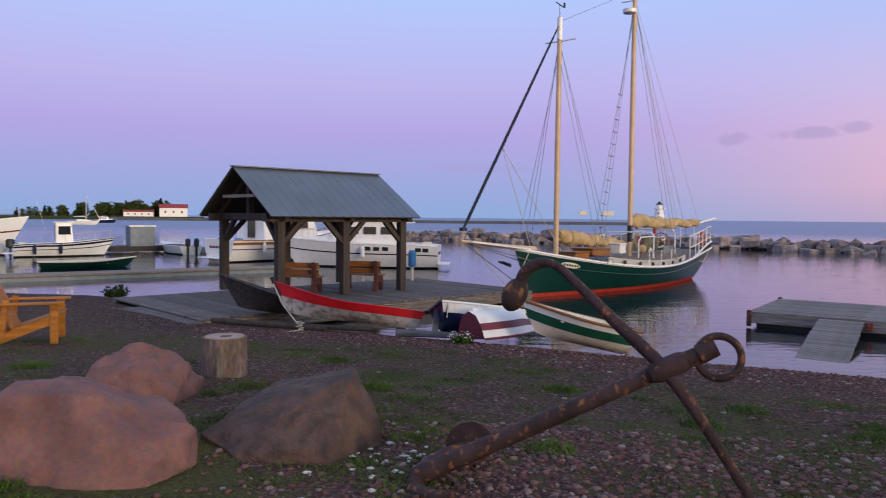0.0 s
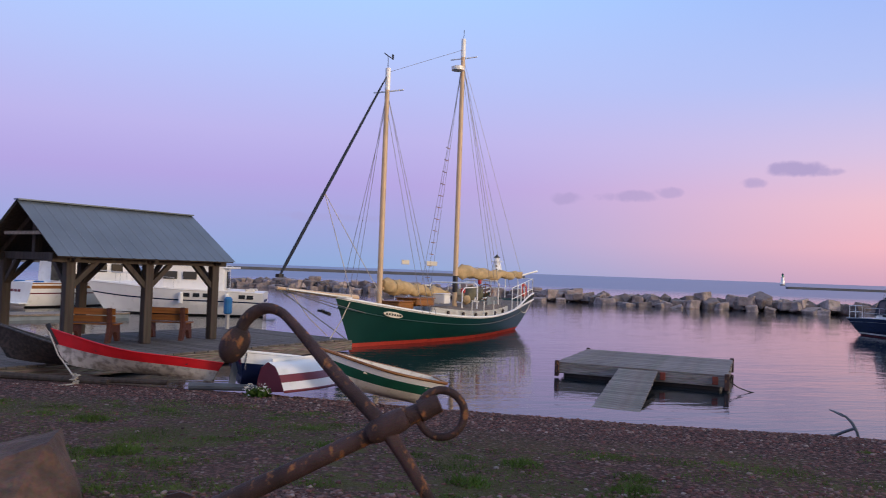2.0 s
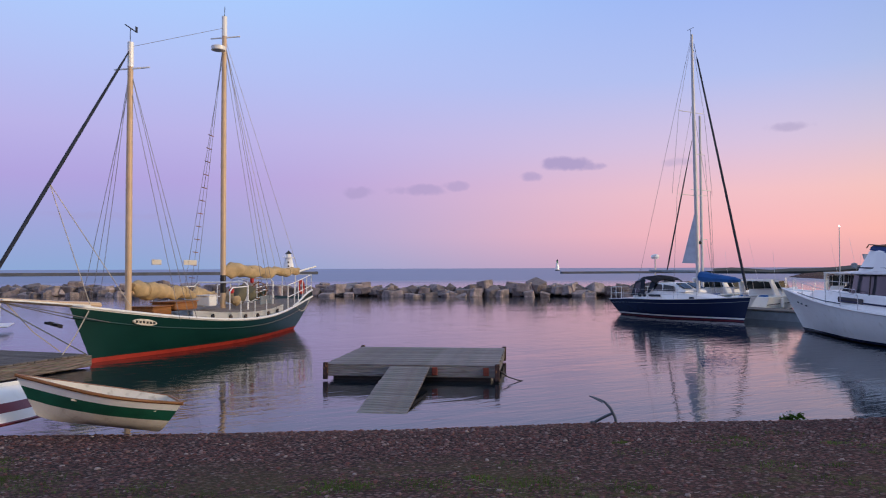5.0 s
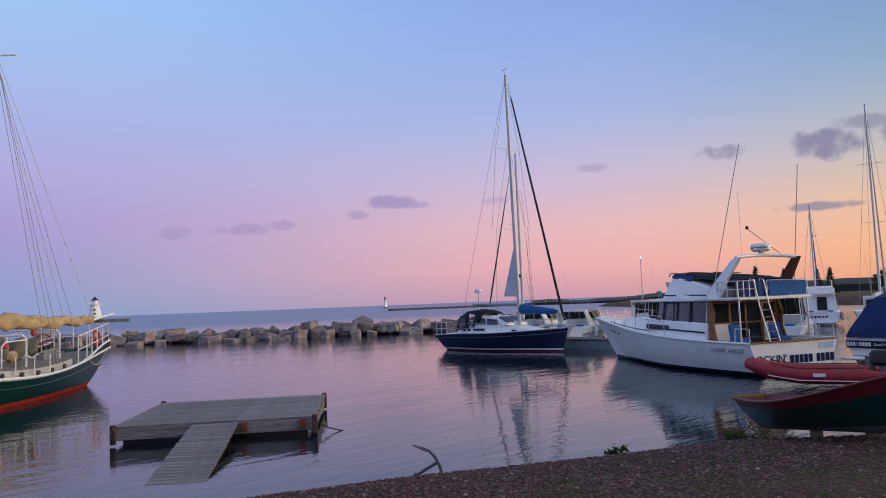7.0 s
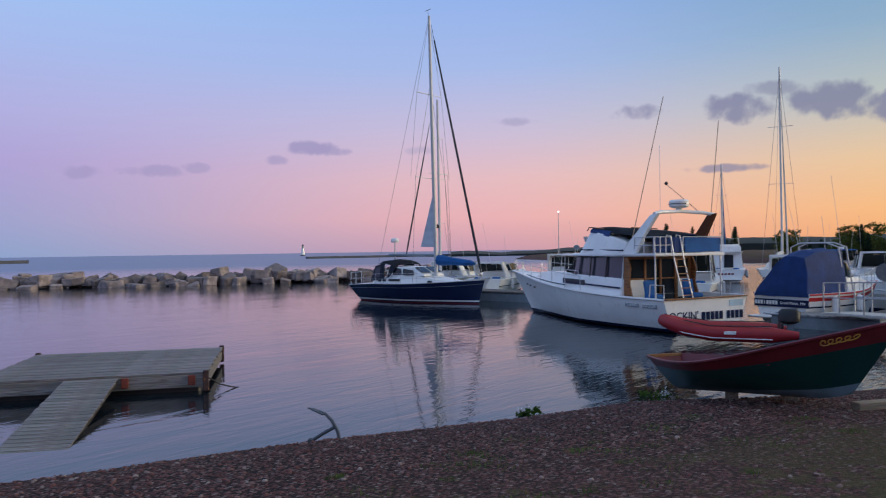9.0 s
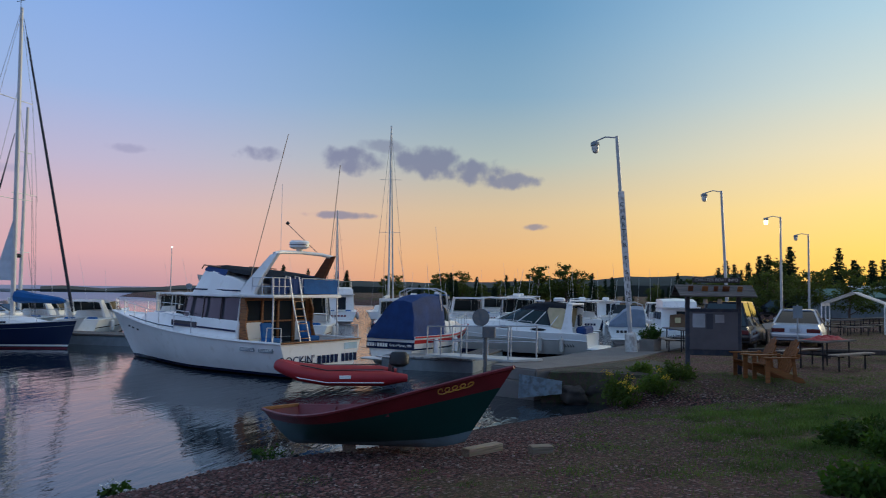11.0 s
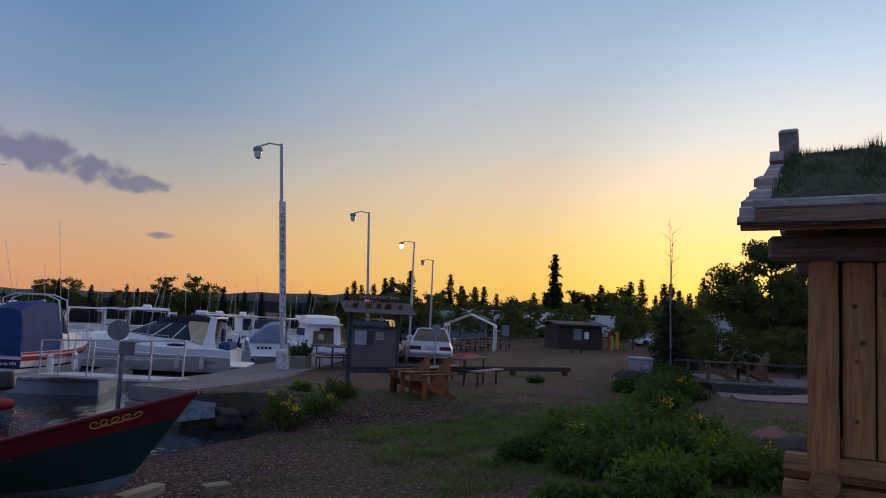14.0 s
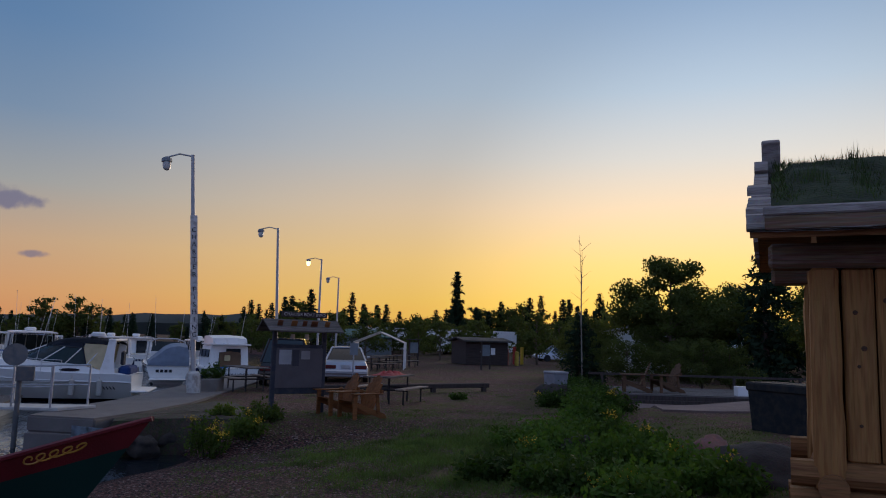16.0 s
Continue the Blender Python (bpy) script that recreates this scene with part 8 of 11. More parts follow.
    lathe(bm, [(0.10, 0), (0.24, 0.03), (0.25, 0.14), (0.18, 0.19)], 16, (1.45, 0.0, 2.24))
    part("radar_dome", bm, WHITE, th, "white radar dome", True)
    bm = bmesh.new()
    box(bm, (0.30, 0.2, 1.08), (0.42, 1.5, 0.34), None, 0.08)
    part("stern_seat", bm, TARP_BLUE, th, "dark blue stern seat")
    bm = bmesh.new()
    box(bm, (0.42, 0.6, 1.52), (0.10, 0.5, 0.5), None, 0.05)
    part("seat_back", bm, CANVAS_DARK, th)
    wire(th, (3.2, 0.95, 1.4), (2.7, 1.15, 3.6), 0.008, WHITE, "aerial")


# white gelcoat with its shade in the colour; the pale fenders share it
GELCOAT_GREY = mat("shaded_gelcoat_and_fender", (0.50, 0.47, 0.42), 0.35, var=0.08, scale=1.2, bump=0.02)
GLASS_TINT = mat("tinted_windscreen", (0.035, 0.06, 0.07), 0.05, var=0.1, bump=0.0)
# clear vinyl; the sunset it reflects is painted into the base colour as yellow
VINYL = mat("clear_vinyl_sunset_tint", (0.55, 0.46, 0.26), 0.18, var=0.12, scale=4.0, bump=0.08)
express_cruiser()
hh, hhh = motorboat("white cabin boat with a brown canvas back, stern to the quay", heading((39.5, -0.85), (46.0, -0.3)), 6.4, 1.08, "cabin", sheer=(1.25, 1.0, 1.0), h_cab=0.98, wood_door=False, aerials=1, fly=False)
bm = bmesh.new()
quad_rings(bm, [[(1.25, 0.50, 0.95), (1.30, 0.47, 1.66), (1.30, 0, 1.72), (1.30, -0.47, 1.66), (1.25, -0.50, 0.95)], [(1.38, 0.50, 0.95), (1.40, 0.47, 1.66), (1.40, 0, 1.72), (1.40, -0.47, 1.66), (1.38, -0.50, 0.95)]])
bc_ = part("back_canvas", bm, mat("brown_canvas", (0.13, 0.075, 0.04), 0.85, var=0.2), hh, "brown canvas cabin back", True)
bm = bmesh.new()
box(bm, (1.24, 0.14, 1.42), (0.03, 0.26, 0.26), None, 0.03)
part("window", bm, VINYL, bc_, "clear flexible window")
bm = bmesh.new()
quad_rings(bm, [[(x, w, 1.98), (x, w * 0.95, 1.98 + z), (x, 0, 2.02 + z), (x, -w * 0.95, 1.98 + z), (x, -w, 1.98)] for x, w, z in ((1.5, 0.80, 0.30), (2.3, 0.84, 0.42), (3.2, 0.80, 0.40), (3.7, 0.6, 0.2))])
part("flybridge", bm, WHITE, hh, "rounded white flybridge hood", True)
for k in range(6):
    bm = bmesh.new()
    box(bm, (1.49, 0.42 - k * 0.16, 2.02), (0.02, 0.07, 0.07))
    part("vent", bm, BLACK, hh)
lettering("HAPPY HOOKER", 0.22, hh, Matrix.Translation((-0.02, 0, 0.72)) @ Euler((radians(90), 0, radians(-90))).to_matrix().to_4x4(), NAVY, "dark blue boat name")
rnd = random.Random(5)
CANVAS_GREY = mat("grey_blue_canvas", (0.20, 0.24, 0.31), 0.85, var=0.15)
CANVAS_WHITE = mat("white_canvas", (0.55, 0.54, 0.52), 0.85, var=0.15)
for (x, y, tx, ty, L, hf, kd, st, cv, hc, fl) in (
        (46.0, 7.2, 52, 8.4, 7.2, 1.25, "hardtop", None, None, 1.25, False), (44.6, 1.5, 50, 1.3, 6.2, 1.15, "tarp", NAVY, CANVAS_GREY, 0.95, False), (49.5, 10.6, 55, 12.5, 7.5, 1.3, "express", None, CANVAS_DARK, 1.15, False),
        (41.0, 13.0, 47.5, 14.6, 7.5, 1.3, "express", RED, CANVAS_WHITE, 1.1, False), (52.5, 3.6, 58, 4.4, 6.5, 1.1, "hardtop", NAVY, None, 1.05, False), (55.5, 7.2, 62, 9, 7.0, 1.2, "express", None, CANVAS_BLUE, 1.0, False), (61, 10.5, 68, 12.5, 8.0, 1.3, "express", None, CANVAS_WHITE, 1.1, False), (37.0, 16.6, 44, 18.4, 8.2, 1.4, "hardtop", None, CANVAS_TAN, 1.35, False), (44, 21, 52, 24, 8.5, 1.4, "express", NAVY, CANVAS_BLUE, 1.1, False), (54, 15, 61, 17.5, 8.0, 1.3, "cabin", None, None, 1.1, False),
        (52, -1.2, 58, -0.6, 6.0, 1.05, "hardtop", None, None, 1.0, False), (60, -2.8, 66, -1, 6.5, 1.1, "express", None, None, 1.0, False), (48.5, 5.0, 54, 5.6, 6.0, 1.1, "express", RED, CANVAS_DARK, 0.95, False), (58, 1.8, 64, 3.0, 6.5, 1.1, "cabin", None, None, 1.0, False),
        (40.5, 24.5, 48, 26.5, 8.5, 1.4, "hardtop", NAVY, None, 1.25, False), (38.5, 33, 46, 35, 8.0, 1.3, "express", None, None, 0.9, False), (37.8, 29, 45, 31, 7.5, 1.25, "express", None, CANVAS_WHITE, 0.85, False), (48, 30, 56, 33, 9.0, 1.5, "express", None, CANVAS_WHITE, 1.2, False), (66, 8, 72, 11, 8.0, 1.3, "hardtop", None, None, 1.2, False), (58, 22, 66, 25, 9, 1.4, "cabin", RED, None, 1.2, True), (66, 16, 73, 18, 8, 1.3, "hardtop", None, CANVAS_BLUE, 1.2, False), (72, 4, 78, 6, 7, 1.2, "express", None, None, 1.0, False)):
    nm = {"cabin": "white cabin motor boat", "express": "white open-topped motor cruiser", "hardtop": "white motor boat under a hard top", "tarp": "small covered motor boat"}[kd]
    motorboat(nm + (" with flybridge" if fl else " with canvas top" if kd == "express" else "") + " in the marina", heading((x, y), (tx, ty)), L, hf, kd, st, cv, None, (1.4, 1.0, 0.95), hc, fl, aerials=2)


def mast_boat(label, x, y, ang, L, top, furl):
    th = thing("sailboat", label, "sailboat", pose(x, y, 0, 0, 0, ang))
    h = Hull(L, L * 0.16, 1.2, 0.9, 0.9, 0.3, 0.65, 0.9, ns=16)
    hull_parts(h, th, [("hull_side", 0.0, 1.0, WHITE, "")], WHITE, 1.0, ALU)
    bm = bmesh.new()
    quad_rings(bm, [[(q * L, w, 0.9), (q * L, w * .8, 0.9 + z), (q * L, -w * .8, 0.9 + z), (q * L, -w, 0.9)] for q, w, z in ((.25, L * .1, .45), (.5, L * .1, .45), (.72, L * .05, .2))])
    part("coachroof", bm, WHITE, th)
    bm = bmesh.new()
    tube(bm, [(L * .55, 0, .9), (L * .545, 0, top)], [.1, .065], 8)
    part("mast", bm, ALU, th, smooth=True)
    for k in (.45, .72):
        z = top * k
        bm = bmesh.new()
        beam(bm, (L * .55, -top * .055, z), (L * .55, top * .055, z), .05, .03)
        part("spreader", bm, ALU, th)
    for s in (1, -1):
        wire(th, (L * .55, 0, top - .3), (L * .53, s * L * .15, .95), .014)
    wire(th, (L * .55, 0, top - .1), (0.1, 0, 1.0), .012)
    bm = bmesh.new()
    tube(bm, [(L * .56, 0, top - .6), (L * .98, 0, 1.4)], [.03, .09], 7)
    part("furled_headsail", bm, furl, th, smooth=True)
    bm = bmesh.new()
    tube(bm, [(L * .53, 0, 2.1), (L * .36, 0, 2.05), (L * .15, 0, 2.0)], [.16, .14, .09], 7)
    part("sail_cover", bm, furl, th, smooth=True)


mast_boat("white sailboat with a tall bare mast in the marina", 60.3, 19.4, 10, 10.0, 16.9, CANVAS_WHITE)
mast_boat("white sailboat with a bare mast among motor boats", 70.0, 27.0, 15, 8.0, 10.5, CANVAS_BLUE)


DOCK_GREY = mat("grey_dock_boards", (0.27, 0.28, 0.29), 0.8, var=0.2, scale=2.0, c2=(0.16, 0.16, 0.16))


# floating docks and the gangway
def float_dock(label, p, q, w, z=0.36, boards=None):
    th = thing("floating_dock", label, "dock", kind="structure")
    p, q = Vector((*p, 0)), Vector((*q, 0))
    bm = bmesh.new()
    beam(bm, p + Vector((0, 0, z - .03)), q + Vector((0, 0, z - .03)), w, 0.07, bevel=0.01)
    part("decking", bm, boards or GREY_WOOD, th)
    bm = bmesh.new()
    beam(bm, p + Vector((0, 0, z / 2 - .06)), q + Vector((0, 0, z / 2 - .06)), w * 0.94, z - .02, bevel=0.03)
    part("float", bm, GREYBOX, th, "grey float")


float_dock("grey floating dock across the end of the quay basin", (29.15, 7.1), (29.55, 10.3), 1.25, 0.45, DOCK_GREY)
float_dock("grey floating dock beside the express cruiser", (29.6, 7.7), (33.6, 7.2), 0.9, 0.40)
float_dock("long grey floating dock behind the moored boats", (34.2, 15.2), (60, 24), 1.6)
float_dock("grey floating finger dock by the blue yacht", (34.8, 22.0), (36.0, 35.0), 1.6, 0.5)
float_dock("long grey floating dock in the marina", (38, 12.2), (62, 20), 1.5)


def gangway():
    th = thing("gangway", "pale plank gangway with steel hand rails down to the floats", "gangway")
    a, b = Vector((25.0, 5.1, 0.80)), Vector((28.75, 8.35, 0.56))
    bm = bmesh.new()
    beam(bm, a, b, 1.0, 0.07, bevel=0.01)
    part("walkway", bm, mat("pale_decking", (0.52, 0.50, 0.46), 0.8, var=0.15), th)
    d = (b - a)
    n = Vector((-d.y, d.x, 0)).normalized()
    for s in (0.48, -0.48):
        railing(th, [a + d * k + n * s + Vector((0, 0, .03)) for k in (0.05, 0.3, 0.55, 0.8, 0.98)], 0.9, 0.022, GALV)


gangway()


POST_GREY = mat("dull_dark_grey_metal", (0.10, 0.105, 0.11), 0.65, var=0.2, c2=(0.14, 0.13, 0.12))


def disc_post():
    th = thing("meter_post", "grey steel post with a box and a grey disc on top", "post", pose(24.85, 6.25, -1.05))
    bm = bmesh.new()
    lathe(bm, [(0.055, 0), (0.05, 2.75)], 10)
    part("shaft", bm, POST_GREY, th)
    bm = bmesh.new()
    box(bm, (0, -0.1, 2.6), (0.22, 0.34, 0.3), None, 0.01)
    part("meter_box", bm, POST_GREY, th)
    bm = bmesh.new()
    lathe(bm, [(0.02, -0.05), (0.24, 0.0), (0.24, 0.025)], 20)
    o = part("disc", bm, POST_GREY, th, "grey round dish")
    o.matrix_basis = Matrix.Translation((-0.05, 0.12, 3.0)) @ Matrix.Rotation(radians(-75), 4, "Y")
    bm = bmesh.new()
    tube(bm, [(0.03, 0.05, 2.7), (0.0, 0.12, 3.0)], 0.02, 6)
    part("bracket", bm, GALV, th)


disc_post()


def inflatable():
    a, b = Vector((24.75, 8.75, 0)), Vector((23.58, 11.7, 0))
    m = heading(a, b)
    th = thing("inflatable_dinghy", "red inflatable dinghy with white rubbing strake and black outboard", "dinghy", m)
    L = (b - a).length
    for s in (1, -1):
        bm = bmesh.new()
        pts = [(-0.25, s * .62, .30), (0.4, s * .64, .30), (L * .6, s * .62, .32), (L * .82, s * .46, .42), (L * .95, s * .22, .55), (L, 0, .60)]
        tube(bm, pts, [.10, .21, .21, .20, .18, .16], 14)
        t = part("tube", bm, DINGHY_RED, th, "red inflated tube", True)
        bm = bmesh.new()
        tube(bm, [(x, y + s * (.205 if i < 3 else .15), z - .10) for i, (x, y, z) in enumerate(pts[1:5])], .014, 6)
        part("rubbing_strake", bm, WHITE, t)
        bm = bmesh.new()
        tube(bm, [(x, y + s * .06, z + .235 - 0.03 * (i % 2)) for i, (x, y, z) in enumerate(pts[1:4])], .015, 5)
        part("grab_line", bm, BLACK, t)
        bm = bmesh.new()
        box(bm, (L * .45, s * (.87), .36), (.3, .02, .09), None, .01)
        part("patch", bm, WHITE, t)
    bm = bmesh.new()
    box(bm, (L * .4, 0, .2), (L * .8, 1.0, .08))
    part("floor", bm, GREYBOX, th)
    bm = bmesh.new()
    box(bm, (.12, 0, .38), (.06, .95, .42))
    part("transom", bm, BLACK, th)
    bm = bmesh.new()
    rings = [[(-.1 + .28 * math.cos(q) * k, .19 * math.sin(q) * k, z) for q in [2 * math.pi * i / 12 for i in range(12)]] for z, k in ((.55, .6), (.62, 1.0), (.86, 1.0), (.95, .7))]
    quad_rings(bm, rings)
    o = part("outboard_motor", bm, BLACK, th, "black outboard motor", True)
    bm = bmesh.new()
    box(bm, (-.12, 0, .2), (.16, .1, .8))
    part("leg", bm, GREYBOX, o)
    bm = bmesh.new()
    tube(bm, [(.1, 0, .8), (.55, .1, .85)], .025, 6)
    part("tiller", bm, STEEL, o)


DINGHY_RED = mat("dark_red_rubber", (0.30, 0.010, 0.018), 0.5, var=0.12, bump=0.05)
inflatable()

# ---- boats and float beyond the wharf ----
float_dock("long low timber float beyond the beach", (-18.5, 27.6), (-5.4, 36.3), 1.5, 0.24, PALE_TIMBER)
motorboat("white workboat with a small wheelhouse and dark outboard", heading((-24.9, 45.2), (-20.4, 47.8)), 5.7, 1.0, "pilot", NAVY, sheer=(1.15, 0.85, 0.75), h_cab=1.25, outboard=1, aerials=1)
gb, gbh = open_boat("skiff", "dark green open skiff with pale gunwales moored at the float", heading((-18.2, 35.4), (-14.9, 37.6)), 4.3, 0.72, 0.52, 0.34, 0.36, [("hull_side", 0, 1.0, GREEN, "dark green side")], CREAM, CREAM, 0.12, 0.7, 0.5, 3, cat="skiff")
motorboat("large white cruiser with a flared bow moored at the float", heading((-36.3, 44.2), (-24.8, 46.9)), 11.8, 1.8, "cabin", None, sheer=(2.5, 1.8, 1.5), h_cab=1.3, aerials=1)
motorboat("white trawler yacht with brown trim and flybridge", heading((-11.6, 41.9), (-6.0, 48.5)), 10.0, 1.7, "cabin", TEAK, CREAM, None, (1.9, 1.3, 1.3), 1.3, True, aerials=1)
motorboat("white cabin cruiser with tinted cabin windows moored beyond the shelter", heading((0.9, 38.6), (-8.5, 39.6)), 8.7, 1.4, "cabin", None, CANVAS_WHITE, None, (1.6, 1.3, 1.2), 1.05, False, aerials=0, ports=True)
motorboat("small white motor boat with twin outboards", heading((-15.5, 49.5), (-19.5, 54)), 5.0, 0.9, "open", None, sheer=(0.8, 0.6, 0.6), outboard=2, aerials=0)
open_boat("dinghy", "small pale dinghy moored off the float", heading((-16.2, 52.5), (-13.6, 54.5)), 3.2, 0.7, 0.55, 0.42, 0.42, [("hull_side", 0, 1, WHITE, "")], CREAM, CREAM, thwarts=2)
pb = thing("pump_house", "small grey metal shed on a float", "shed", pose(-20.2, 53.0, 0.3, 0, 0, 35))
bm = bmesh.new()
box(bm, (0, 0, 0.75), (1.7, 1.3, 1.5), None, 0.03)
part("wall", bm, GREYBOX, pb)
bm = bmesh.new()
box(bm, (0, 0, 1.55), (1.85, 1.45, 0.08))
part("roof", bm, GALV, pb)
bm = bmesh.new()
box(bm, (0, 0, -0.05), (4.5, 2.4, 0.35))
part("float", bm, DARK_TIMBER, pb)


# ---- the yard west of the beach ----
NAVY_BOARD = mat("dark_blue_board_paint", (0.022, 0.028, 0.042), 0.7, var=0.2, c2=(0.045, 0.045, 0.052))


def info_board():
    m = Matrix.Translation((24.0, 0.46, 0.72)) @ Matrix.Rotation(radians(-83), 4, "Z")
    # x runs along the board, -y faces the beach
    th = thing("notice_board", "dark roofed notice board on two posts with pinned notices", "notice board", m)
    for x in (-0.62, 0.62):
        bm = bmesh.new()
        box(bm, (x, 0, 0.95), (0.1, 0.1, 1.95), None, 0.008)
        part("post", bm, NAVY_BOARD, th)
    bm = bmesh.new()
    box(bm, (0, 0.0, 1.02), (1.34, 0.06, 1.15), None, 0.01)
    pn = part("panel", bm, NAVY_BOARD, th)
    bm = bmesh.new()
    box(bm, (0, -0.04, 1.05), (1.16, 0.03, 0.92))
    part("glazed_case", bm, mat("grey_notice_backing", (0.085, 0.08, 0.085), 0.35), pn, "grey glazed notice case")
    for x, z, w, hh, c in ((-0.36, 1.3, 0.30, 0.34, (0.36, 0.36, 0.36)), (-0.10, 1.28, 0.16, 0.38, (0.05, 0.05, 0.06)), (0.14, 1.35, 0.22, 0.2, (0.30, 0.28, 0.27))):
        bm = bmesh.new()
        box(bm, (x, -0.06, z), (w, 0.008, hh))
        nt_ = part("notice", bm, mat("notice_paper", c, 0.8), pn, "pinned paper notice")
        for k in range(3 if c[0] > 0.5 else 0):
            bm = bmesh.new()
            box(bm, (x, -0.068, z + 0.1 - k * 0.08), (w * 0.7, 0.006, 0.025))
            part("text_bar", bm, BLACK, nt_)
    for s in (-1, 1):
        for k in range(5):
            bm = bmesh.new()
            y = s * (0.06 + 0.09 * k)
            box(bm, (0, y, 2.14 - 0.052 * k), (1.86 - 0.01 * k, 0.13, 0.03), Matrix.Rotation(-s * 0.5, 3, "X"))
            part("shingle_course", bm, GREY_WOOD, th, "weathered grey roof shingles")
    for x, w, mm in ((-0.62, 0.12, BROWN_WOOD), (-0.28, 0.14, TEAK), (-0.02, 0.10, BROWN_WOOD), (0.22, 0.16, BROWN_WOOD), (0.55, 0.12, TEAK)):
        bm = bmesh.new()
        box(bm, (x, -0.30, 2.06), (w, 0.02, 0.20), Matrix.Rotation(0.5, 3, "X"))
        part("bare_batten", bm, mm, th, "bare brown boarding where shingles are missing")
    bm = bmesh.new()
    box(bm, (0.05, -0.1, 2.3), (1.15, 0.04, 0.13), None, 0.008)
    sg = part("sign_plank", bm, DARK_TIMBER, th, "brown sign plank")
    lettering("CHARTER BOAT INFO", 0.105, sg, Matrix.Translation((0.05, -0.124, 2.3)) @ Matrix.Rotation(radians(90), 4, "X"), GREYWHITE, "worn white routed letters")
    for x in (-0.2, 0.15):
        bm = bmesh.new()
        lathe(bm, [(0.06, 0), (0.05, 0.12)], 8, (x, -0.05, 1.72))
        part("lamp_cup", bm, CREAM, th)


info_board()
a1 = adirondack("brown-stained wooden garden chair on the yard gravel", pose(22.75, -0.70, 0.72, 0, 0, 104), group="garden chairs in the yard", stain=BROWN_STAIN)
a2 = copy_thing(a1, pose(23.55, -0.42, 0.72, 0, 0, 100))


def picnic_table(label, m, cloth=False):
    th = thing("picnic_table", label, "table", m)
    for k in range(4):
        bm = bmesh.new()
        box(bm, (0, -0.285 + 0.19 * k, 0.745), (1.85, 0.175, 0.04), None, 0.006)
        part("top_plank", bm, GREY_WOOD, th)
    for s in (-1, 1):
        bm = bmesh.new()
        box(bm, (0, s * 0.72, 0.44), (1.85, 0.26, 0.04), None, 0.006)
        part("seat_plank", bm, PALE_TIMBER, th, "pale seat plank")
    for x in (-0.65, 0.65):
        bm = bmesh.new()
        for s in (-1, 1):
            tube(bm, [(x, s * 0.30, 0.72), (x, s * 0.30, 0.02)], 0.025, 6)
            tube(bm, [(x, s * 0.72, 0.42), (x, s * 0.72, 0.02)], 0.025, 6)
        tube(bm, [(x, -0.85, 0.40), (x, 0.85, 0.40)], 0.025, 6)
        part("leg_frame", bm, BLACK, th, "dark steel leg frame")
    return th


picnic_table("grey-topped picnic table with dark steel legs", pose(26.3, -2.75, 0.72, 0, 0, -45))
cl = thing("red_tarp", "crumpled red tarpaulin lying on a picnic table", "tarp", pose(26.3, -2.75, 1.485, 0, 0, -45))
bm = bmesh.new()
bmesh.ops.create_grid(bm, x_segments=26, y_segments=12, size=1.0, matrix=Matrix.Diagonal((0.72, 0.30, 1, 1)))
for v in bm.verts:
    e = max(0, 1 - abs(v.co.x) / 0.72) * max(0, 1 - abs(v.co.y) / 0.30)
    v.co.z = 0.015 + abs(noise.noise(v.co * 6)) * 0.15 * min(1, e * 4) + 0.03 * min(1, e * 3)
part("sheet", bm, mat("red_tarpaulin", (0.30, 0.016, 0.018), 0.6, var=0.25, bump=0.3), cl, smooth=True)
for x, y, r in ((31.0, 0.35, 15), (44.5, -9.0, -60), (47.5, -10.6, -60), (49.5, -12.5, -60)):
    picnic_table("grey picnic table with pale seats on the yard", pose(x, y, 0.72, 0, 0, r))

bm = bmesh.new()
beam(bm, (29.2, -1.4, 0.93), (30.35, -8.2, 0.93), 0.16, 0.16, bevel=0.02)
rl = thing("timber_rail", "long low dark timber rail on short posts", "rail")
part("rail", bm, DARK_TIMBER, rl)
for k in (0.06, 0.35, 0.65, 0.97):
    p = Vector((29.2, -1.4, 0)).lerp(Vector((30.35, -8.2, 0)), k)
    bm = bmesh.new()
    box(bm, (p.x, p.y, 0.80), (0.14, 0.16, 0.2))
    part("post", bm, DARK_TIMBER, rl)


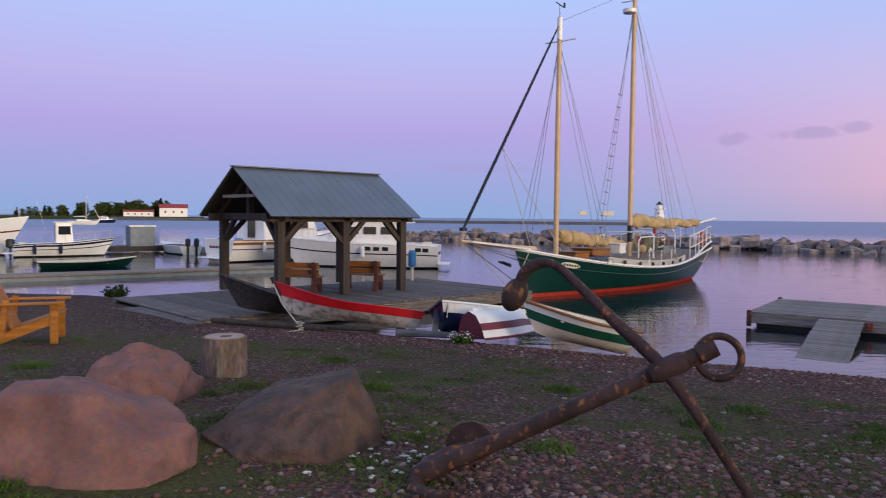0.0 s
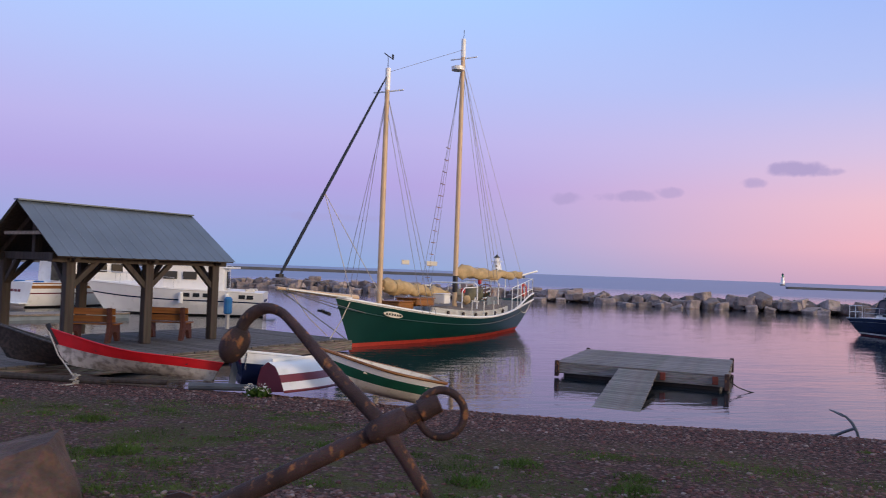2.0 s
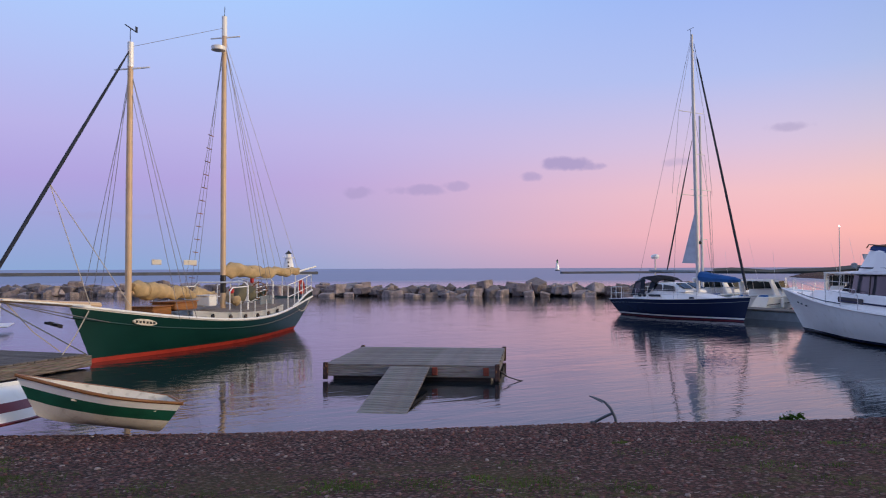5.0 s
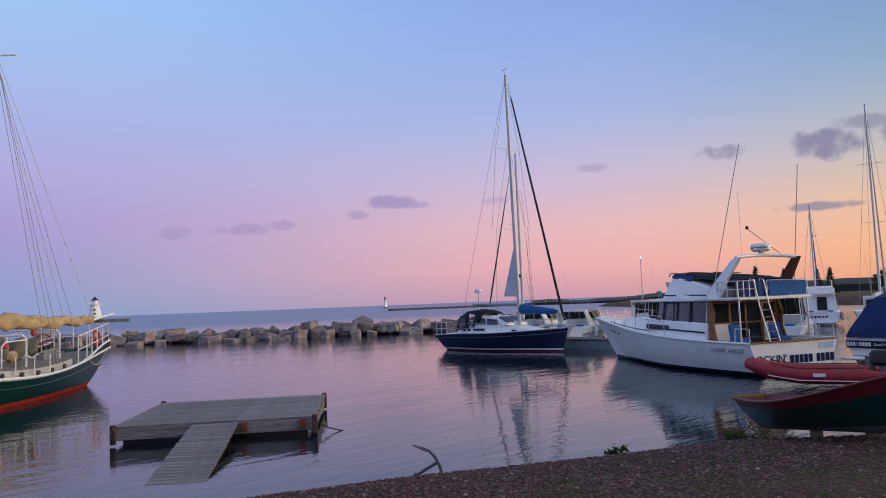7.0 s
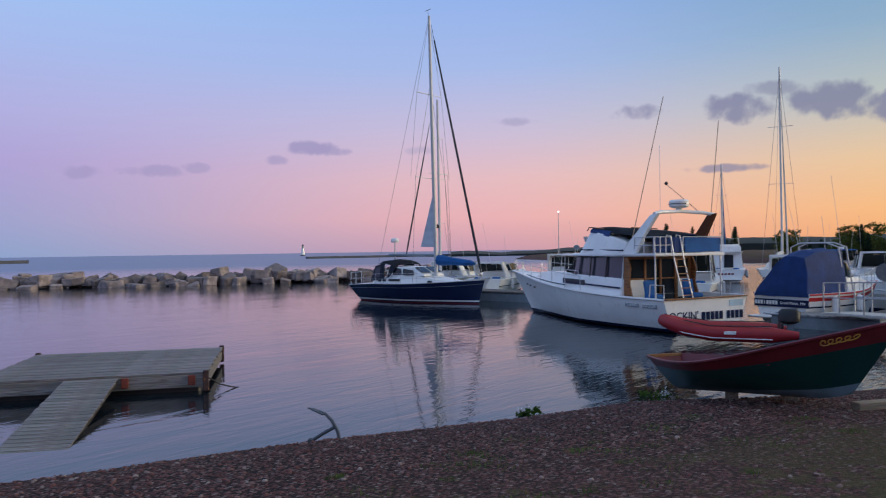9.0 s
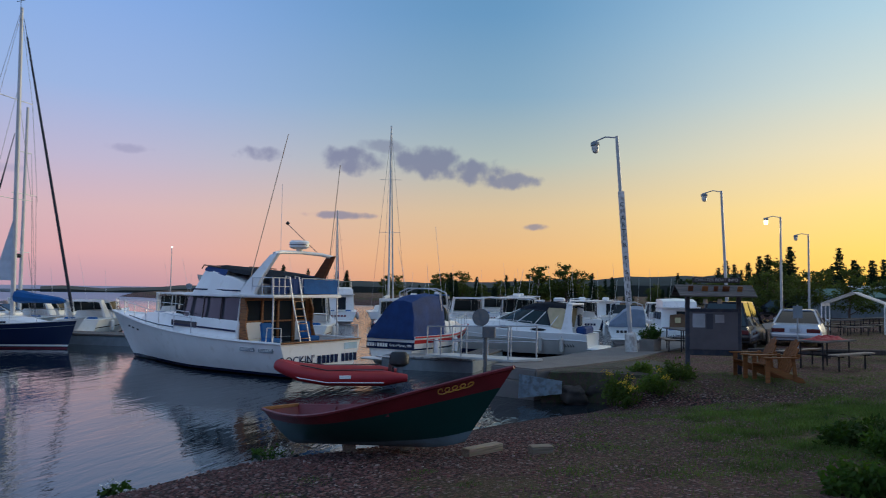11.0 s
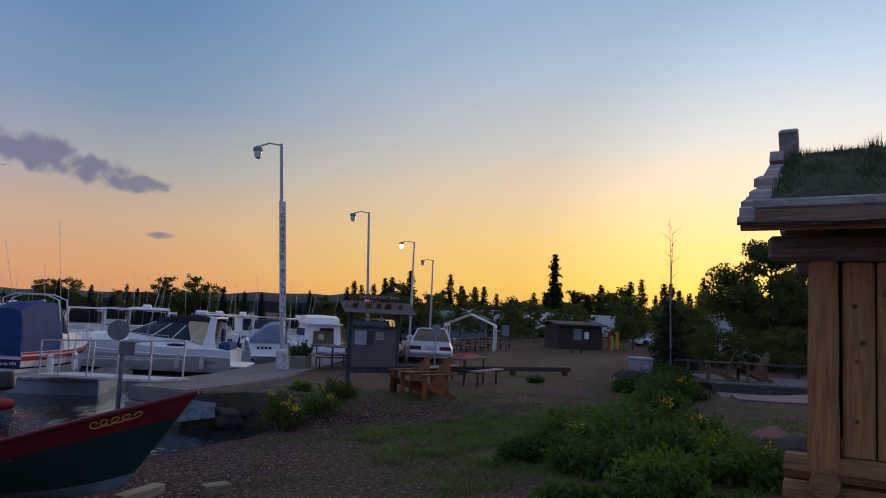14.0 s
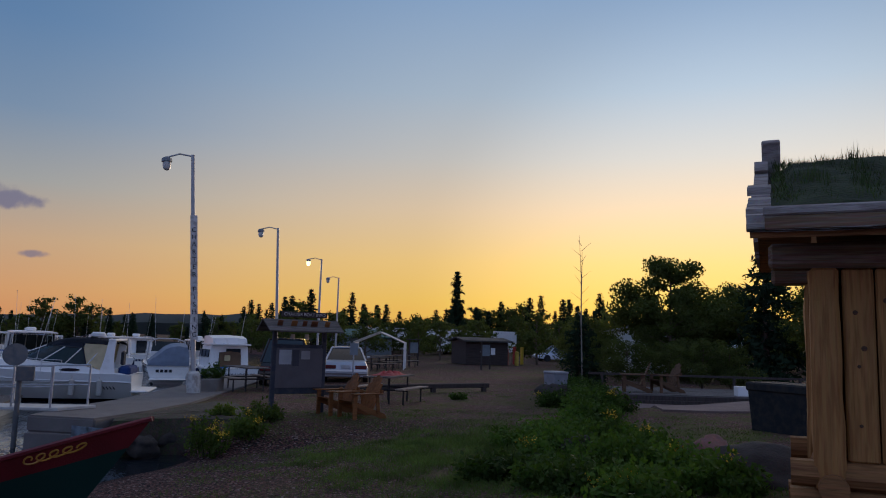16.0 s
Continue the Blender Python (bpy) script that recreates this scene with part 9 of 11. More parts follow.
def vehicle(label, m, L, W, H, paint, suv=False):
    """A car, its tail at x = 0."""
    th = thing("car", label, "car", m)
    hw = W / 2
    prof = [(0.0, 0.30, 0.55, .94), (0.06, 0.26, 0.86, .97), (0.5, 0.24, 0.92, 1.0), (L * .5, 0.22, 0.90, 1.0), (L * .72, 0.24, 0.88, 1.0), (L * .93, 0.28, 0.72, .95), (L, 0.34, 0.55, .82)]
    bm = bmesh.new()
    quad_rings(bm, [[(x, -hw * k, z0), (x, -hw * k, z0 + (z1 - z0) * .55), (x, -hw * k * .86, z1), (x, hw * k * .86, z1), (x, hw * k, z0 + (z1 - z0) * .55), (x, hw * k, z0)] for x, z0, z1, k in prof])
    part("body", bm, paint, th, smooth=True)
    a, b, c, d = ((0.02, 0.25, L * .58, L * .74) if suv else (L * .13, L * .26, L * .58, L * .73))
    bm = bmesh.new()
    quad_rings(bm, [[(x, -hw * .88 * k, 0.88), (x + dx, -hw * .64 * k, z), (x + dx, hw * .64 * k, z), (x, hw * .88 * k, 0.88)] for x, dx, z, k in ((a, (b - a) * .95, H - .04, 1.0), (a + .08, b - a, H - .01, 1.0), (c, 0, H - .01, 1.0), (d, c - d, H - .06, .98))])
    cab = part("cabin_glass", bm, GLASS, th, "dark car windows", True)
    bm = bmesh.new()
    quad_rings(bm, [[(x, -hw * .64, H - .02), (x, -hw * .5, H + .03), (x, hw * .5, H + .03), (x, hw * .64, H - .02)] for x in (b, (b + c) / 2, c)])
    part("roof", bm, paint, th, smooth=True)
    for s in (-1, 1):
        for x0, z0, x1, z1 in ((a, .88, b, H), (d, .88, c, H), ((b + c) / 2, .88, (b + c) / 2, H)):
            bm = bmesh.new()
            beam(bm, (x0, s * hw * .88, z0), (x1, s * hw * .63, z1), .06, .05)
            part("pillar", bm, paint, th)
        bm = bmesh.new()
        box(bm, (0.02, s * hw * .66, .66), (.06, hw * .5, .15), None, .02)
        part("tail_light", bm, mat("tail_light_red", (0.10, 0.010, 0.010), 0.25) if "tail_light_red" not in bpy.data.materials else bpy.data.materials["tail_light_red"], th, "dark red tail light")
        for x in (L * .19, L * .80):
            bm = bmesh.new()
            lathe(bm, [(.18, -.1), (.32, -.1), (.33, -.06), (.33, .06), (.32, .1), (.18, .1)], 20)
            o = part("wheel", bm, RUBBER, th, "black tyre", True)
            o.matrix_basis = Matrix.Translation((x, s * (hw - .1), .33)) @ Matrix.Rotation(radians(90), 4, "X")
            bm = bmesh.new()
            lathe(bm, [(.04, -.09), (.19, -.085), (.19, .085), (.04, .09)], 14)
            part("rim", bm, ALU, o, smooth=True)
        bm = bmesh.new()
        box(bm, (L * .66, s * (hw + .06), .98), (.14, .14, .11), None, .03)
        part("mirror", bm, paint, th)
    bm = bmesh.new()
    box(bm, (-.03, 0, .46), (.12, W * .94, .18), None, .05)
    part("rear_bumper", bm, paint, th)
    bm = bmesh.new()
    box(bm, (-.015, 0, .68), (.03, .36, .13), None, .005)
    part("number_plate", bm, mat("plate_white", (0.5, 0.5, 0.5), 0.5) if "plate_white" not in bpy.data.materials else bpy.data.materials["plate_white"], th, "plain pale number plate")
    return th


SILVER = mat("silver_car_paint", (0.52, 0.53, 0.56), 0.25, 0.3, var=0.05, bump=0.0)
BLACKCAR = mat("black_car_paint", (0.012, 0.012, 0.014), 0.12, 0.0, var=0.05, bump=0.0)
vehicle("silver-white saloon car parked tail toward the beach", pose(34.6, -4.15, 0.68, 0, 0, -18), 4.9, 1.82, 1.40, SILVER)
vehicle("black estate car parked beside the notice board", pose(32.4, -1.2, 0.68, 0, 0, -20), 4.7, 1.85, 1.7, BLACKCAR, True)
WHITECAR = mat("white_car_paint", (0.6, 0.6, 0.6), 0.3, 0, var=0.04, bump=0.0)
for x, y, r, pt, sv in ((80, -24, 60, WHITECAR, False), (84, -21, 60, SILVER, True), (70, -14, 50, BLACKCAR, True), (66, -38, 80, SILVER, False), (60, -42, 85, WHITECAR, True)):
    vehicle("parked car at the far side of the yard", pose(x, y, 0.72, 0, 0, r), 4.6, 1.8, 1.5, pt, sv)


def pole_sign(at, h):
    th = thing("sign_post", "thin steel post with a small pale sign", "sign", pose(*at))
    bm = bmesh.new()
    lathe(bm, [(0.025, 0), (0.025, h)], 6)
    part("post", bm, GALV, th)
    bm = bmesh.new()
    box(bm, (-0.03, 0, h - 0.25), (0.02, 0.3, 0.42))
    part("sign_plate", bm, GREYBOX, th)


pole_sign((31.6, -3.45, 0.7), 1.65)


TENT_WHITE = mat("white_tent_fabric", (0.82, 0.81, 0.79), 0.8, var=0.08)


def canopy():
    th = thing("canopy_tent", "white gabled canopy tent on thin steel legs", "tent", pose(46.6, -10.0, 0.72, 0, 0, -25))
    w, L = 1.45, 2.6
    for s in (-1, 1):
        for x in (0, L / 2, L):
            bm = bmesh.new()
            tube(bm, [(x, s * w, 0), (x, s * w, 1.55)], 0.03, 6)
            part("leg", bm, WHITE, th)
    bm = bmesh.new()
    sec = [(-w, 1.38), (-w, 1.56), (-w * .5, 1.86), (0, 2.16), (w * .5, 1.86), (w, 1.56), (w, 1.38)]
    quad_rings(bm, [[(x, y, z) for y, z in sec] for x in (-0.1, L * .5, L + .1)], False, False)
    bmesh.ops.solidify(bm, geom=bm.faces[:], thickness=0.02)
    part("cover", bm, TENT_WHITE, th, "white fabric cover")
    for x in (0, L):
        bm = bmesh.new()
        tube(bm, [(x, y, z - .03) for y, z in sec[1:6]], 0.025, 6)
        part("rafter", bm, WHITE, th)


canopy()


def planter():
    th = thing("planter", "square concrete planter box with green plants", "planter", pose(30.5, 1.45, 0.72, 0, 0, -24))
    bm = bmesh.new()
    box(bm, (0, 0, 0.2), (0.75, 0.5, 0.42), None, 0.02)
    part("box", bm, mat("worn_planter", (0.20, 0.18, 0.16), 0.9), th)
    return th


planter()


def bin_box(label, at, s, mm):
    th = thing("bin", label, "bin", pose(*at))
    bm = bmesh.new()
    quad_rings(bm, [[(-s[0] * k / 2, -s[1] * k / 2, z), (s[0] * k / 2, -s[1] * k / 2, z), (s[0] * k / 2, s[1] * k / 2, z), (-s[0] * k / 2, s[1] * k / 2, z)] for z, k in ((0, .88), (s[2] * .85, 1.0))])
    part("body", bm, mm, th)
    bm = bmesh.new()
    box(bm, (0, 0, s[2] * .92), (s[0] * 1.08, s[1] * 1.08, s[2] * .14), None, 0.03)
    part("lid", bm, mm, th)


bin_box("pale grey plastic bin by the shrubs", (30.3, -11.1, 0.72), (0.75, 0.6, 0.75), mat("pale_grey_plastic", (0.25, 0.26, 0.28), 0.5))
bin_box("dark grey storage box on the path by the hut", (16.47, -6.92, 0.72), (1.2, 0.8, 1.2), mat("dark_stained_boards", (0.020, 0.023, 0.025), 0.9, c2=(0.035, 0.034, 0.03), spec=0.2))


def house(label, m, L, W, H, wall_m, roof_m, pitch=0.35, windows=3, name="building"):
    th = thing(name, label, "building", m)
    bm = bmesh.new()
    prism(bm, [(0, 0, 0), (L, 0, 0), (L, W, 0), (0, W, 0)], (0, 0, H))
    part("wall", bm, wall_m, th)
    rz = H + W / 2 * pitch
    for s in (0, 1):
        y0, y1 = (-0.35, W / 2) if s == 0 else (W + 0.35, W / 2)
        zl = H - 0.35 * pitch
        bm = bmesh.new()
        prism(bm, [(-0.3, y0, zl + .06), (L + 0.3, y0, zl + .06), (L + 0.3, y1, rz + .06), (-0.3, y1, rz + .06)], (0, 0, 0.1))
        part("roof", bm, roof_m, th)
    for x in (0, L):
        bm = bmesh.new()
        prism(bm, [(x, 0.02, H), (x, W - .02, H), (x, W / 2, rz)], (0.08 if x == 0 else -0.08, 0, 0))
        part("gable", bm, wall_m, th)
    for k in range(windows):
        x = L * (k + 0.7) / (windows + 0.4)
        bm = bmesh.new()
        box(bm, (x, -0.02, H * .55), (min(.9, L / windows * .4), .06, H * .32))
        wn = part("window", bm, WHITE, th, "white-framed window")
        bm = bmesh.new()
        box(bm, (x, -0.06, H * .55), (min(.9, L / windows * .4) * .8, .03, H * .26))
        part("pane", bm, GLASS, wn)
    return th


BROWN_SIDING = wood("dark_brown_siding", (0.055, 0.040, 0.034), 0.85)
ROOF_DARK = mat("dark_shingle_roof", (0.05, 0.045, 0.042), 0.9, var=0.25, bump=0.5)
br = house("low dark brown wooden building with two notices", pose(57.7, -23.6, 0.75, 0, 0, 82), 3.3, 3.4, 1.65, BROWN_SIDING, ROOF_DARK, 0.12, 0)
for x, hh in ((1.2, .5), (2.0, .42)):
    bm = bmesh.new()
    box(bm, (x, 3.43, 1.0), (.32, .05, hh))
    part("notice", bm, WHITE, br, "white notice")
house("white shed half hidden behind trees", pose(45.5, -27.5, 0.8, 0, 0, 118), 4.2, 4.0, 2.4, WHITE, GALV, 0.2, 1, "shed")
house("low green-roofed pavilion behind the parked cars", pose(76.0, -19.5, 0.8, 0, 0, 110), 5.0, 4.0, 1.7, GREYBOX, mat("green_metal_roof", (0.03, 0.09, 0.07), 0.5, 0.3), 0.3, 2, "pavilion")
for y, c in ((0, ORANGE_RED), (0.7, YELLOW)):
    bm = bmesh.new()
    box(bm, (57.5, -25.6 - y, 1.4), (.22, .22, 1.4), None, .03)
    tagged(part("bollard", bm, c, None), "tall %s painted post by the brown building" % ("orange" if y == 0 else "yellow"), "bollard")


def camper(label, m, L=7.0):
    th = thing("camper", label, "camper", m)
    bm = bmesh.new()
    prism(bm, [(0, 0, .5), (L, 0, .5), (L + .5, 0, 1.4), (L, 0, 2.9), (0, 0, 2.9)], (0, 2.3, 0))
    part("body", bm, WHITE, th)
    for x in (1.0, 2.8, 4.8):
        bm = bmesh.new()
        box(bm, (x, -.02, 1.9), (.9, .06, .6))
        part("window", bm, GLASS, th)
    bm = bmesh.new()
    box(bm, (3.8, -.02, 1.5), (.6, .06, 1.7))
    part("door", bm, CREAM, th)
    bm = bmesh.new()
    box(bm, (L / 2, -.015, 1.15), (L * .9, .04, .12))
    part("stripe", bm, GREYBOX, th)
    for x in (1.8, 2.6):
        bm = bmesh.new()
        lathe(bm, [(.3, -.1), (.34, 0), (.3, .1)], 14)
        o = part("wheel", bm, RUBBER, th)
        o.matrix_basis = Matrix.Translation((x, .1, .34)) @ Matrix.Rotation(radians(90), 4, "X")


for x, y, r in ((86, -27, 95), (83, -34, 100), (78, -56, 60), (74, -68, 120), (75, -79, 120), (84.5, -40.0, 110)):
    camper("white camper parked under the trees", pose(x, y, 0.75, 0, 0, r), 5.0)
for x, y in ((52, -14.5), (47.5, -17.5)):
    th = thing("small_notice_board", "small wooden notice board on two posts", "notice board", pose(x, y, 0.72, 0, 0, -70))
    for s in (-.4, .4):
        bm = bmesh.new()
        box(bm, (s, 0, .85), (.08, .08, 1.7))
        part("post", bm, DARK_TIMBER, th)
    bm = bmesh.new()
    box(bm, (0, 0, 1.2), (.85, .05, .7))
    part("panel", bm, GREYBOX, th)
    bm = bmesh.new()
    box(bm, (0, 0, 1.75), (1.1, .4, .06))
    part("roof", bm, ROOF_DARK, th)


# painted marker posts beside the brown building
for x, y, h, mm, lb in ((56.4, -24.26, 1.25, mat("faded_red_paint", (0.34, 0.075, 0.035), 0.7), "faded red wooden post by the brown building"), (56.0, -24.0, 1.2, mat("faded_red_brown_paint", (0.26, 0.07, 0.04), 0.7), "reddish wooden post by the brown building"), (54.9, -24.25, 1.1, mat("yellow_post_paint", (0.50, 0.36, 0.05), 0.7), "yellow painted steel post in the yard")):
    mp_ = thing("marker_post", lb, "post", pose(x, y, ground_z(x, y) - 0.03, 0, 0, 20))
    bm = bmesh.new()
    lathe(bm, [(0.0, 0), (0.15, 0), (0.15, h - 0.06), (0.11, h), (0.0, h + 0.02)], 12)
    part("shaft", bm, mm, mp_)


# raised deck with chairs past the hut
def deck():
    m = Matrix.Translation((25.0, -10.2, 0.72)) @ Matrix.Rotation(math.atan2(-2.9, -1.45), 4, "Z")
    th = thing("raised_deck", "low grey plank deck with dark edge beams", "deck", m)
    for i in range(20):
        bm = bmesh.new()
        box(bm, (3.4, 0.15 + i * 0.2, 0.30), (6.8, 0.185, 0.04))
        part("plank", bm, GREY_WOOD, th)
    for k in range(2):
        bm = bmesh.new()
        beam(bm, (0, -.02 - k * .12, .22 - k * .13), (6.8, -.02 - k * .12, .22 - k * .13), .1, .13)
        part("edge_beam", bm, DARK_TIMBER, th)
    path = thing("path", "pale pinkish paved path beside the deck", "path", m, kind="structure")
    bm = bmesh.new()
    corners = [(-0.5, -5.6), (7.6, -5.6), (7.6, -0.25), (0.1, -0.25)]
    nu, nv = 18, 12
    vs = []
    for i in range(nu + 1):
        for j in range(nv + 1):
            u, v = i / nu, j / nv
            x = (corners[0][0] * (1 - v) + corners[3][0] * v) * (1 - u) + 7.6 * u
            y = -5.6 + 5.35 * v
            vs.append(bm.verts.new((x, y, ground_z(*(m @ Vector((x, y, 0)))[:2]) - 0.72 - 0.055)))
    for i in range(nu):
        for j in range(nv):
            k = i * (nv + 1) + j
            bm.faces.new((vs[k], vs[k + nv + 1], vs[k + nv + 2], vs[k + 1]))
    rim = bmesh.ops.extrude_face_region(bm, geom=bm.faces[:])
    bmesh.ops.translate(bm, verts=[q for q in rim["geom"] if isinstance(q, bmesh.types.BMVert)], vec=(0, 0, 0.1))
    bmesh.ops.recalc_face_normals(bm, faces=bm.faces[:])
    part("paving", bm, mat("pinkish_paving", (0.165, 0.115, 0.10), 0.9, var=0.2, scale=2), path)
    bx = thing("white_box", "small white box on the deck", "box", m @ pose(3.75, 0.5, 0.32))
    bm = bmesh.new()
    box(bm, (0, 0, .15), (.55, .35, .3), None, .01)
    part("body", bm, WHITE, bx)
    th2 = thing("deck_rail", "low dark rail behind the deck", "rail", m)
    bm = bmesh.new()
    beam(bm, (-.5, 4.2, .75), (7.5, 4.2, .75), .06, .08)
    part("rail", bm, DARK_TIMBER, th2)
    for x in (0, 2.4, 4.8, 7.2):
        bm = bmesh.new()
        box(bm, (x, 4.2, .5), (.08, .08, .6))
        part("post", bm, DARK_TIMBER, th2)
    return m


dm = deck()
DARK_STAIN = wood("dark_weathered_stain", (0.15, 0.085, 0.045), 0.75, rand=0.15)
for x, y, r in ((0.45, 1.0, 170), (1.5, 1.2, 194)):
    adirondack("dark weathered wooden garden chair on the raised deck", dm @ pose(x, y, 0.32, 0, 0, r), group="garden chairs on the deck", stain=DARK_STAIN)


# ---- sod-roofed log hut ----
def hut():
    m = Matrix.Translation((10.45, 0.12, 0)) @ Matrix.Rotation(math.atan2(-0.64, -0.77), 4, "Z")
    # x runs along the plank wall, -y is away from the beach after the turn
    th = thing("log_hut", "small peeled-log hut with vertical planks and grassy sod roof", "hut", m)
    L, D = 3.0, 1.7
    g = 0.85

    def P(x, y, z):
        return Vector((x, y, z))

    rnd = random.Random(4)
    # y positive is the depth of the hut
    for x in (0.085, L - 0.085):
        for y in (0.1, D - 0.1):
            bm = bmesh.new()
            box(bm, (x, y, 2.345), (0.205, 0.24, 1.63), None, 0.03)
            bmesh.ops.subdivide_edges(bm, edges=[e for e in bm.edges if abs(e.verts[0].co.z - e.verts[1].co.z) > 1], cuts=6)
            for v in bm.verts:
                v.co += Vector((noise.noise(v.co * 3), noise.noise(v.co * 3 + Vector((5, 0, 0))), 0)) * 0.022
            part("corner_post", bm, LOG, th, "thick hewn corner post")
    n = 12
    for k in range(n):
        w = (L - 0.39) / n
        x = 0.195 + w * (k + 0.5)
        for y, s in ((0.09, -1), (D - 0.09, 1)):
            py = y + rnd.uniform(-.014, .014)
            bm = bmesh.new()
            box(bm, (x, py, 2.45), (w - 0.012, 0.07, 1.4), None, 0.014)
            pl = part("wall_plank", bm, LOG, th)
            if s == -1:
                for q in range(4):
                    bm = bmesh.new()
                    kr = rnd.uniform(.012, .021)
                    lathe(bm, [(kr * 1.15, 0), (kr * .9, 0.003), (kr * .3, 0.004)], 9)
                    o = part("knot", bm, KNOT, pl, "dark round knot", True)
                    o.matrix_basis = Matrix.Translation((x + rnd.uniform(-.05, .05), py - .034, 2.08 + q * 0.27 + rnd.uniform(-.1, .1))) @ Matrix.Rotation(radians(90), 4, "X")
    for k in range(5):
        w = (D - 0.4) / 5
        for x in (0.09, L - 0.09):
            bm = bmesh.new()
            box(bm, (x, 0.2 + w * (k + .5), 2.45), (0.07, w - 0.01, 1.4), None, 0.02)
            part("wall_plank", bm, LOG, th)
    # hewn logs below, crossing at the corners
    for k in range(4):
        z = 1.05 + k * 0.2
        for y in (0.08, D - 0.08):
            bm = bmesh.new()
            ph = rnd.uniform(0, 6)
            tube(bm, [(-0.15 + rnd.uniform(-.04, .04), y, z), (L * .3, y + .01 * math.sin(ph), z + .01), (L * .7, y, z), (L + .2, y, z)], [.098, .108, .108, .10], 10)
            part("wall_log", bm, LOG_X, th, "peeled round log", False)
        for x in (0.1, L - 0.1):
            bm = bmesh.new()
            tube(bm, [(x, -0.12 + rnd.uniform(-.05, .03), z - .08), (x, D * .5, z - .08), (x, D + .2, z - .08)], [.10, .112, .1], 14)
            part("wall_log", bm, LOG_X, th, "peeled round log", True)
    for y in (0.10, D - 0.10):
        bm = bmesh.new()
        beam(bm, (-.29, y, 3.245), (L + .29, y, 3.245), .26, .19, bevel=.03)
        part("plate_log", bm, WEATHERED_LOG, th, "weathered squared plate log")
    for x in (0.1, L - .1):
        bm = bmesh.new()
        beam(bm, (x, .22, 3.24), (x, D - .22, 3.24), .18, .20, bevel=.02)
        part("cross_beam", bm, LOG_X, th)
        bm = bmesh.new()
        prism(bm, [(x - .05, .1, 3.33), (x - .05, D - .1, 3.33), (x - .05, g, 3.88)], (.1, 0, 0))
        part("gable_wall", bm, LOG_X, th)
    # roof: boards, bark, sod
    ey, ez, rz = -0.45, 3.325, 3.94
    bark = mat("birch_bark", (0.36, 0.31, 0.28), 0.85, var=0.3, scale=5)
    for s in (0, 1):
        e = P(0, ey if s == 0 else D - ey, ez)
        r = P(0, g, rz)
        sg = -1 if s == 0 else 1
        nrm = Vector((0, sg * (rz - ez), abs(e.y - r.y))).normalized()
        up = (r - e).normalized()
        bm = bmesh.new()
        prism(bm, [(-.40, e.y, e.z), (L + .40, e.y, e.z), (L + .40, r.y, r.z), (-.40, r.y, r.z)], nrm * 0.05)
        part("roof_deck", bm, LOG_X, th)
        for k in range(3):
            bm = bmesh.new()
            nb = 30
            lo = [P(-.42 + (L + .84) * i / nb, e.y, e.z) + nrm * (.052 + .012 * k) - up * (.02 + .05 * abs(noise.noise(Vector((i * .9, k * 3, s))))) for i in range(nb + 1)]
            hi = [P(-.42 + (L + .84) * i / nb, e.y, e.z) + nrm * (.052 + .012 * k) + up * .3 for i in range(nb + 1)]
            quad_rings(bm, [[lo[i], hi[i]] for i in range(nb + 1)], False, False)
            bmesh.ops.solidify(bm, geom=bm.faces[:], thickness=0.008)
            part("bark_layer", bm, bark, th, "pale birch bark sheet")
        # sod slab with lumpy top
        bm = bmesh.new()
        nx, ny = 40, 14
        rows = []
        for i in range(nx + 1):
            x = -.27 + (L + .54) * i / nx
            row = []
            for j in range(ny + 1):
                q = e.lerp(r, .02 + .98 * j / ny)
                h = (.12 + .05 * noise.noise(Vector((x * 3, q.y * 3, s * 7))) + .02 * noise.noise(Vector((x * 11, q.y * 11, s * 7)))) * min(1, (min(i, nx - i) + .3) / 2.2) * min(1, (j + .7) / 1.7)
                row.append(Vector((x, q.y, q.z)) + nrm * (.09 + h))
            rows.append(row)
        quad_rings(bm, rows, False, False)
        part("sod", bm, SOD, th, "grassy turf", True)
        # eave board with the pale turf log on it
        bm = bmesh.new()
        beam(bm, P(-.30, e.y + sg * .02, e.z + .10), P(L + .30, e.y + sg * .02, e.z + .10), .07, .10, bevel=.008)
        part("eave_board", bm, WEATHERED_LOG, th, "weathered brown eave board")
        bm = bmesh.new()
        beam(bm, P(-.31, e.y + sg * .02, e.z + .185), P(L + .31, e.y + sg * .02, e.z + .185), .09, .068, bevel=.012)
        part("turf_log", bm, SILVER_WOOD, th, "pale eave log holding the turf")
        # ragged stack of slabs along the gable edges
        for x0, x1 in ((-.42, -.26), (L + .26, L + .42)):
            for k in range(9):
                q = e.lerp(r, .02 + k * .072)
                zt = .03 + .022 * (k % 3)
                ln = rnd.uniform(.20, .30)
                o0, o1 = rnd.uniform(-.03, .02), rnd.uniform(-.02, .02)
                bm = bmesh.new()
                c = q + up * ln * .4 + nrm * zt
                prism(bm, [P(x0 + (o0 if x0 < 0 else 0), c.y - up.y * ln * .5, c.z - up.z * ln * .3), P(x1 + (o1 if x0 > 0 else 0), c.y - up.y * ln * .5, c.z - up.z * ln * .3), P(x1 + (o1 if x0 > 0 else 0), c.y + up.y * ln * .5, c.z + up.z * ln * .3), P(x0 + (o0 if x0 < 0 else 0), c.y + up.y * ln * .5, c.z + up.z * ln * .3)], (0, 0, rnd.uniform(.05, .075)))
                part("verge_slab", bm, bark if k % 2 else SILVER_WOOD, th, "weathered slab along the verge")
            bm = bmesh.new()
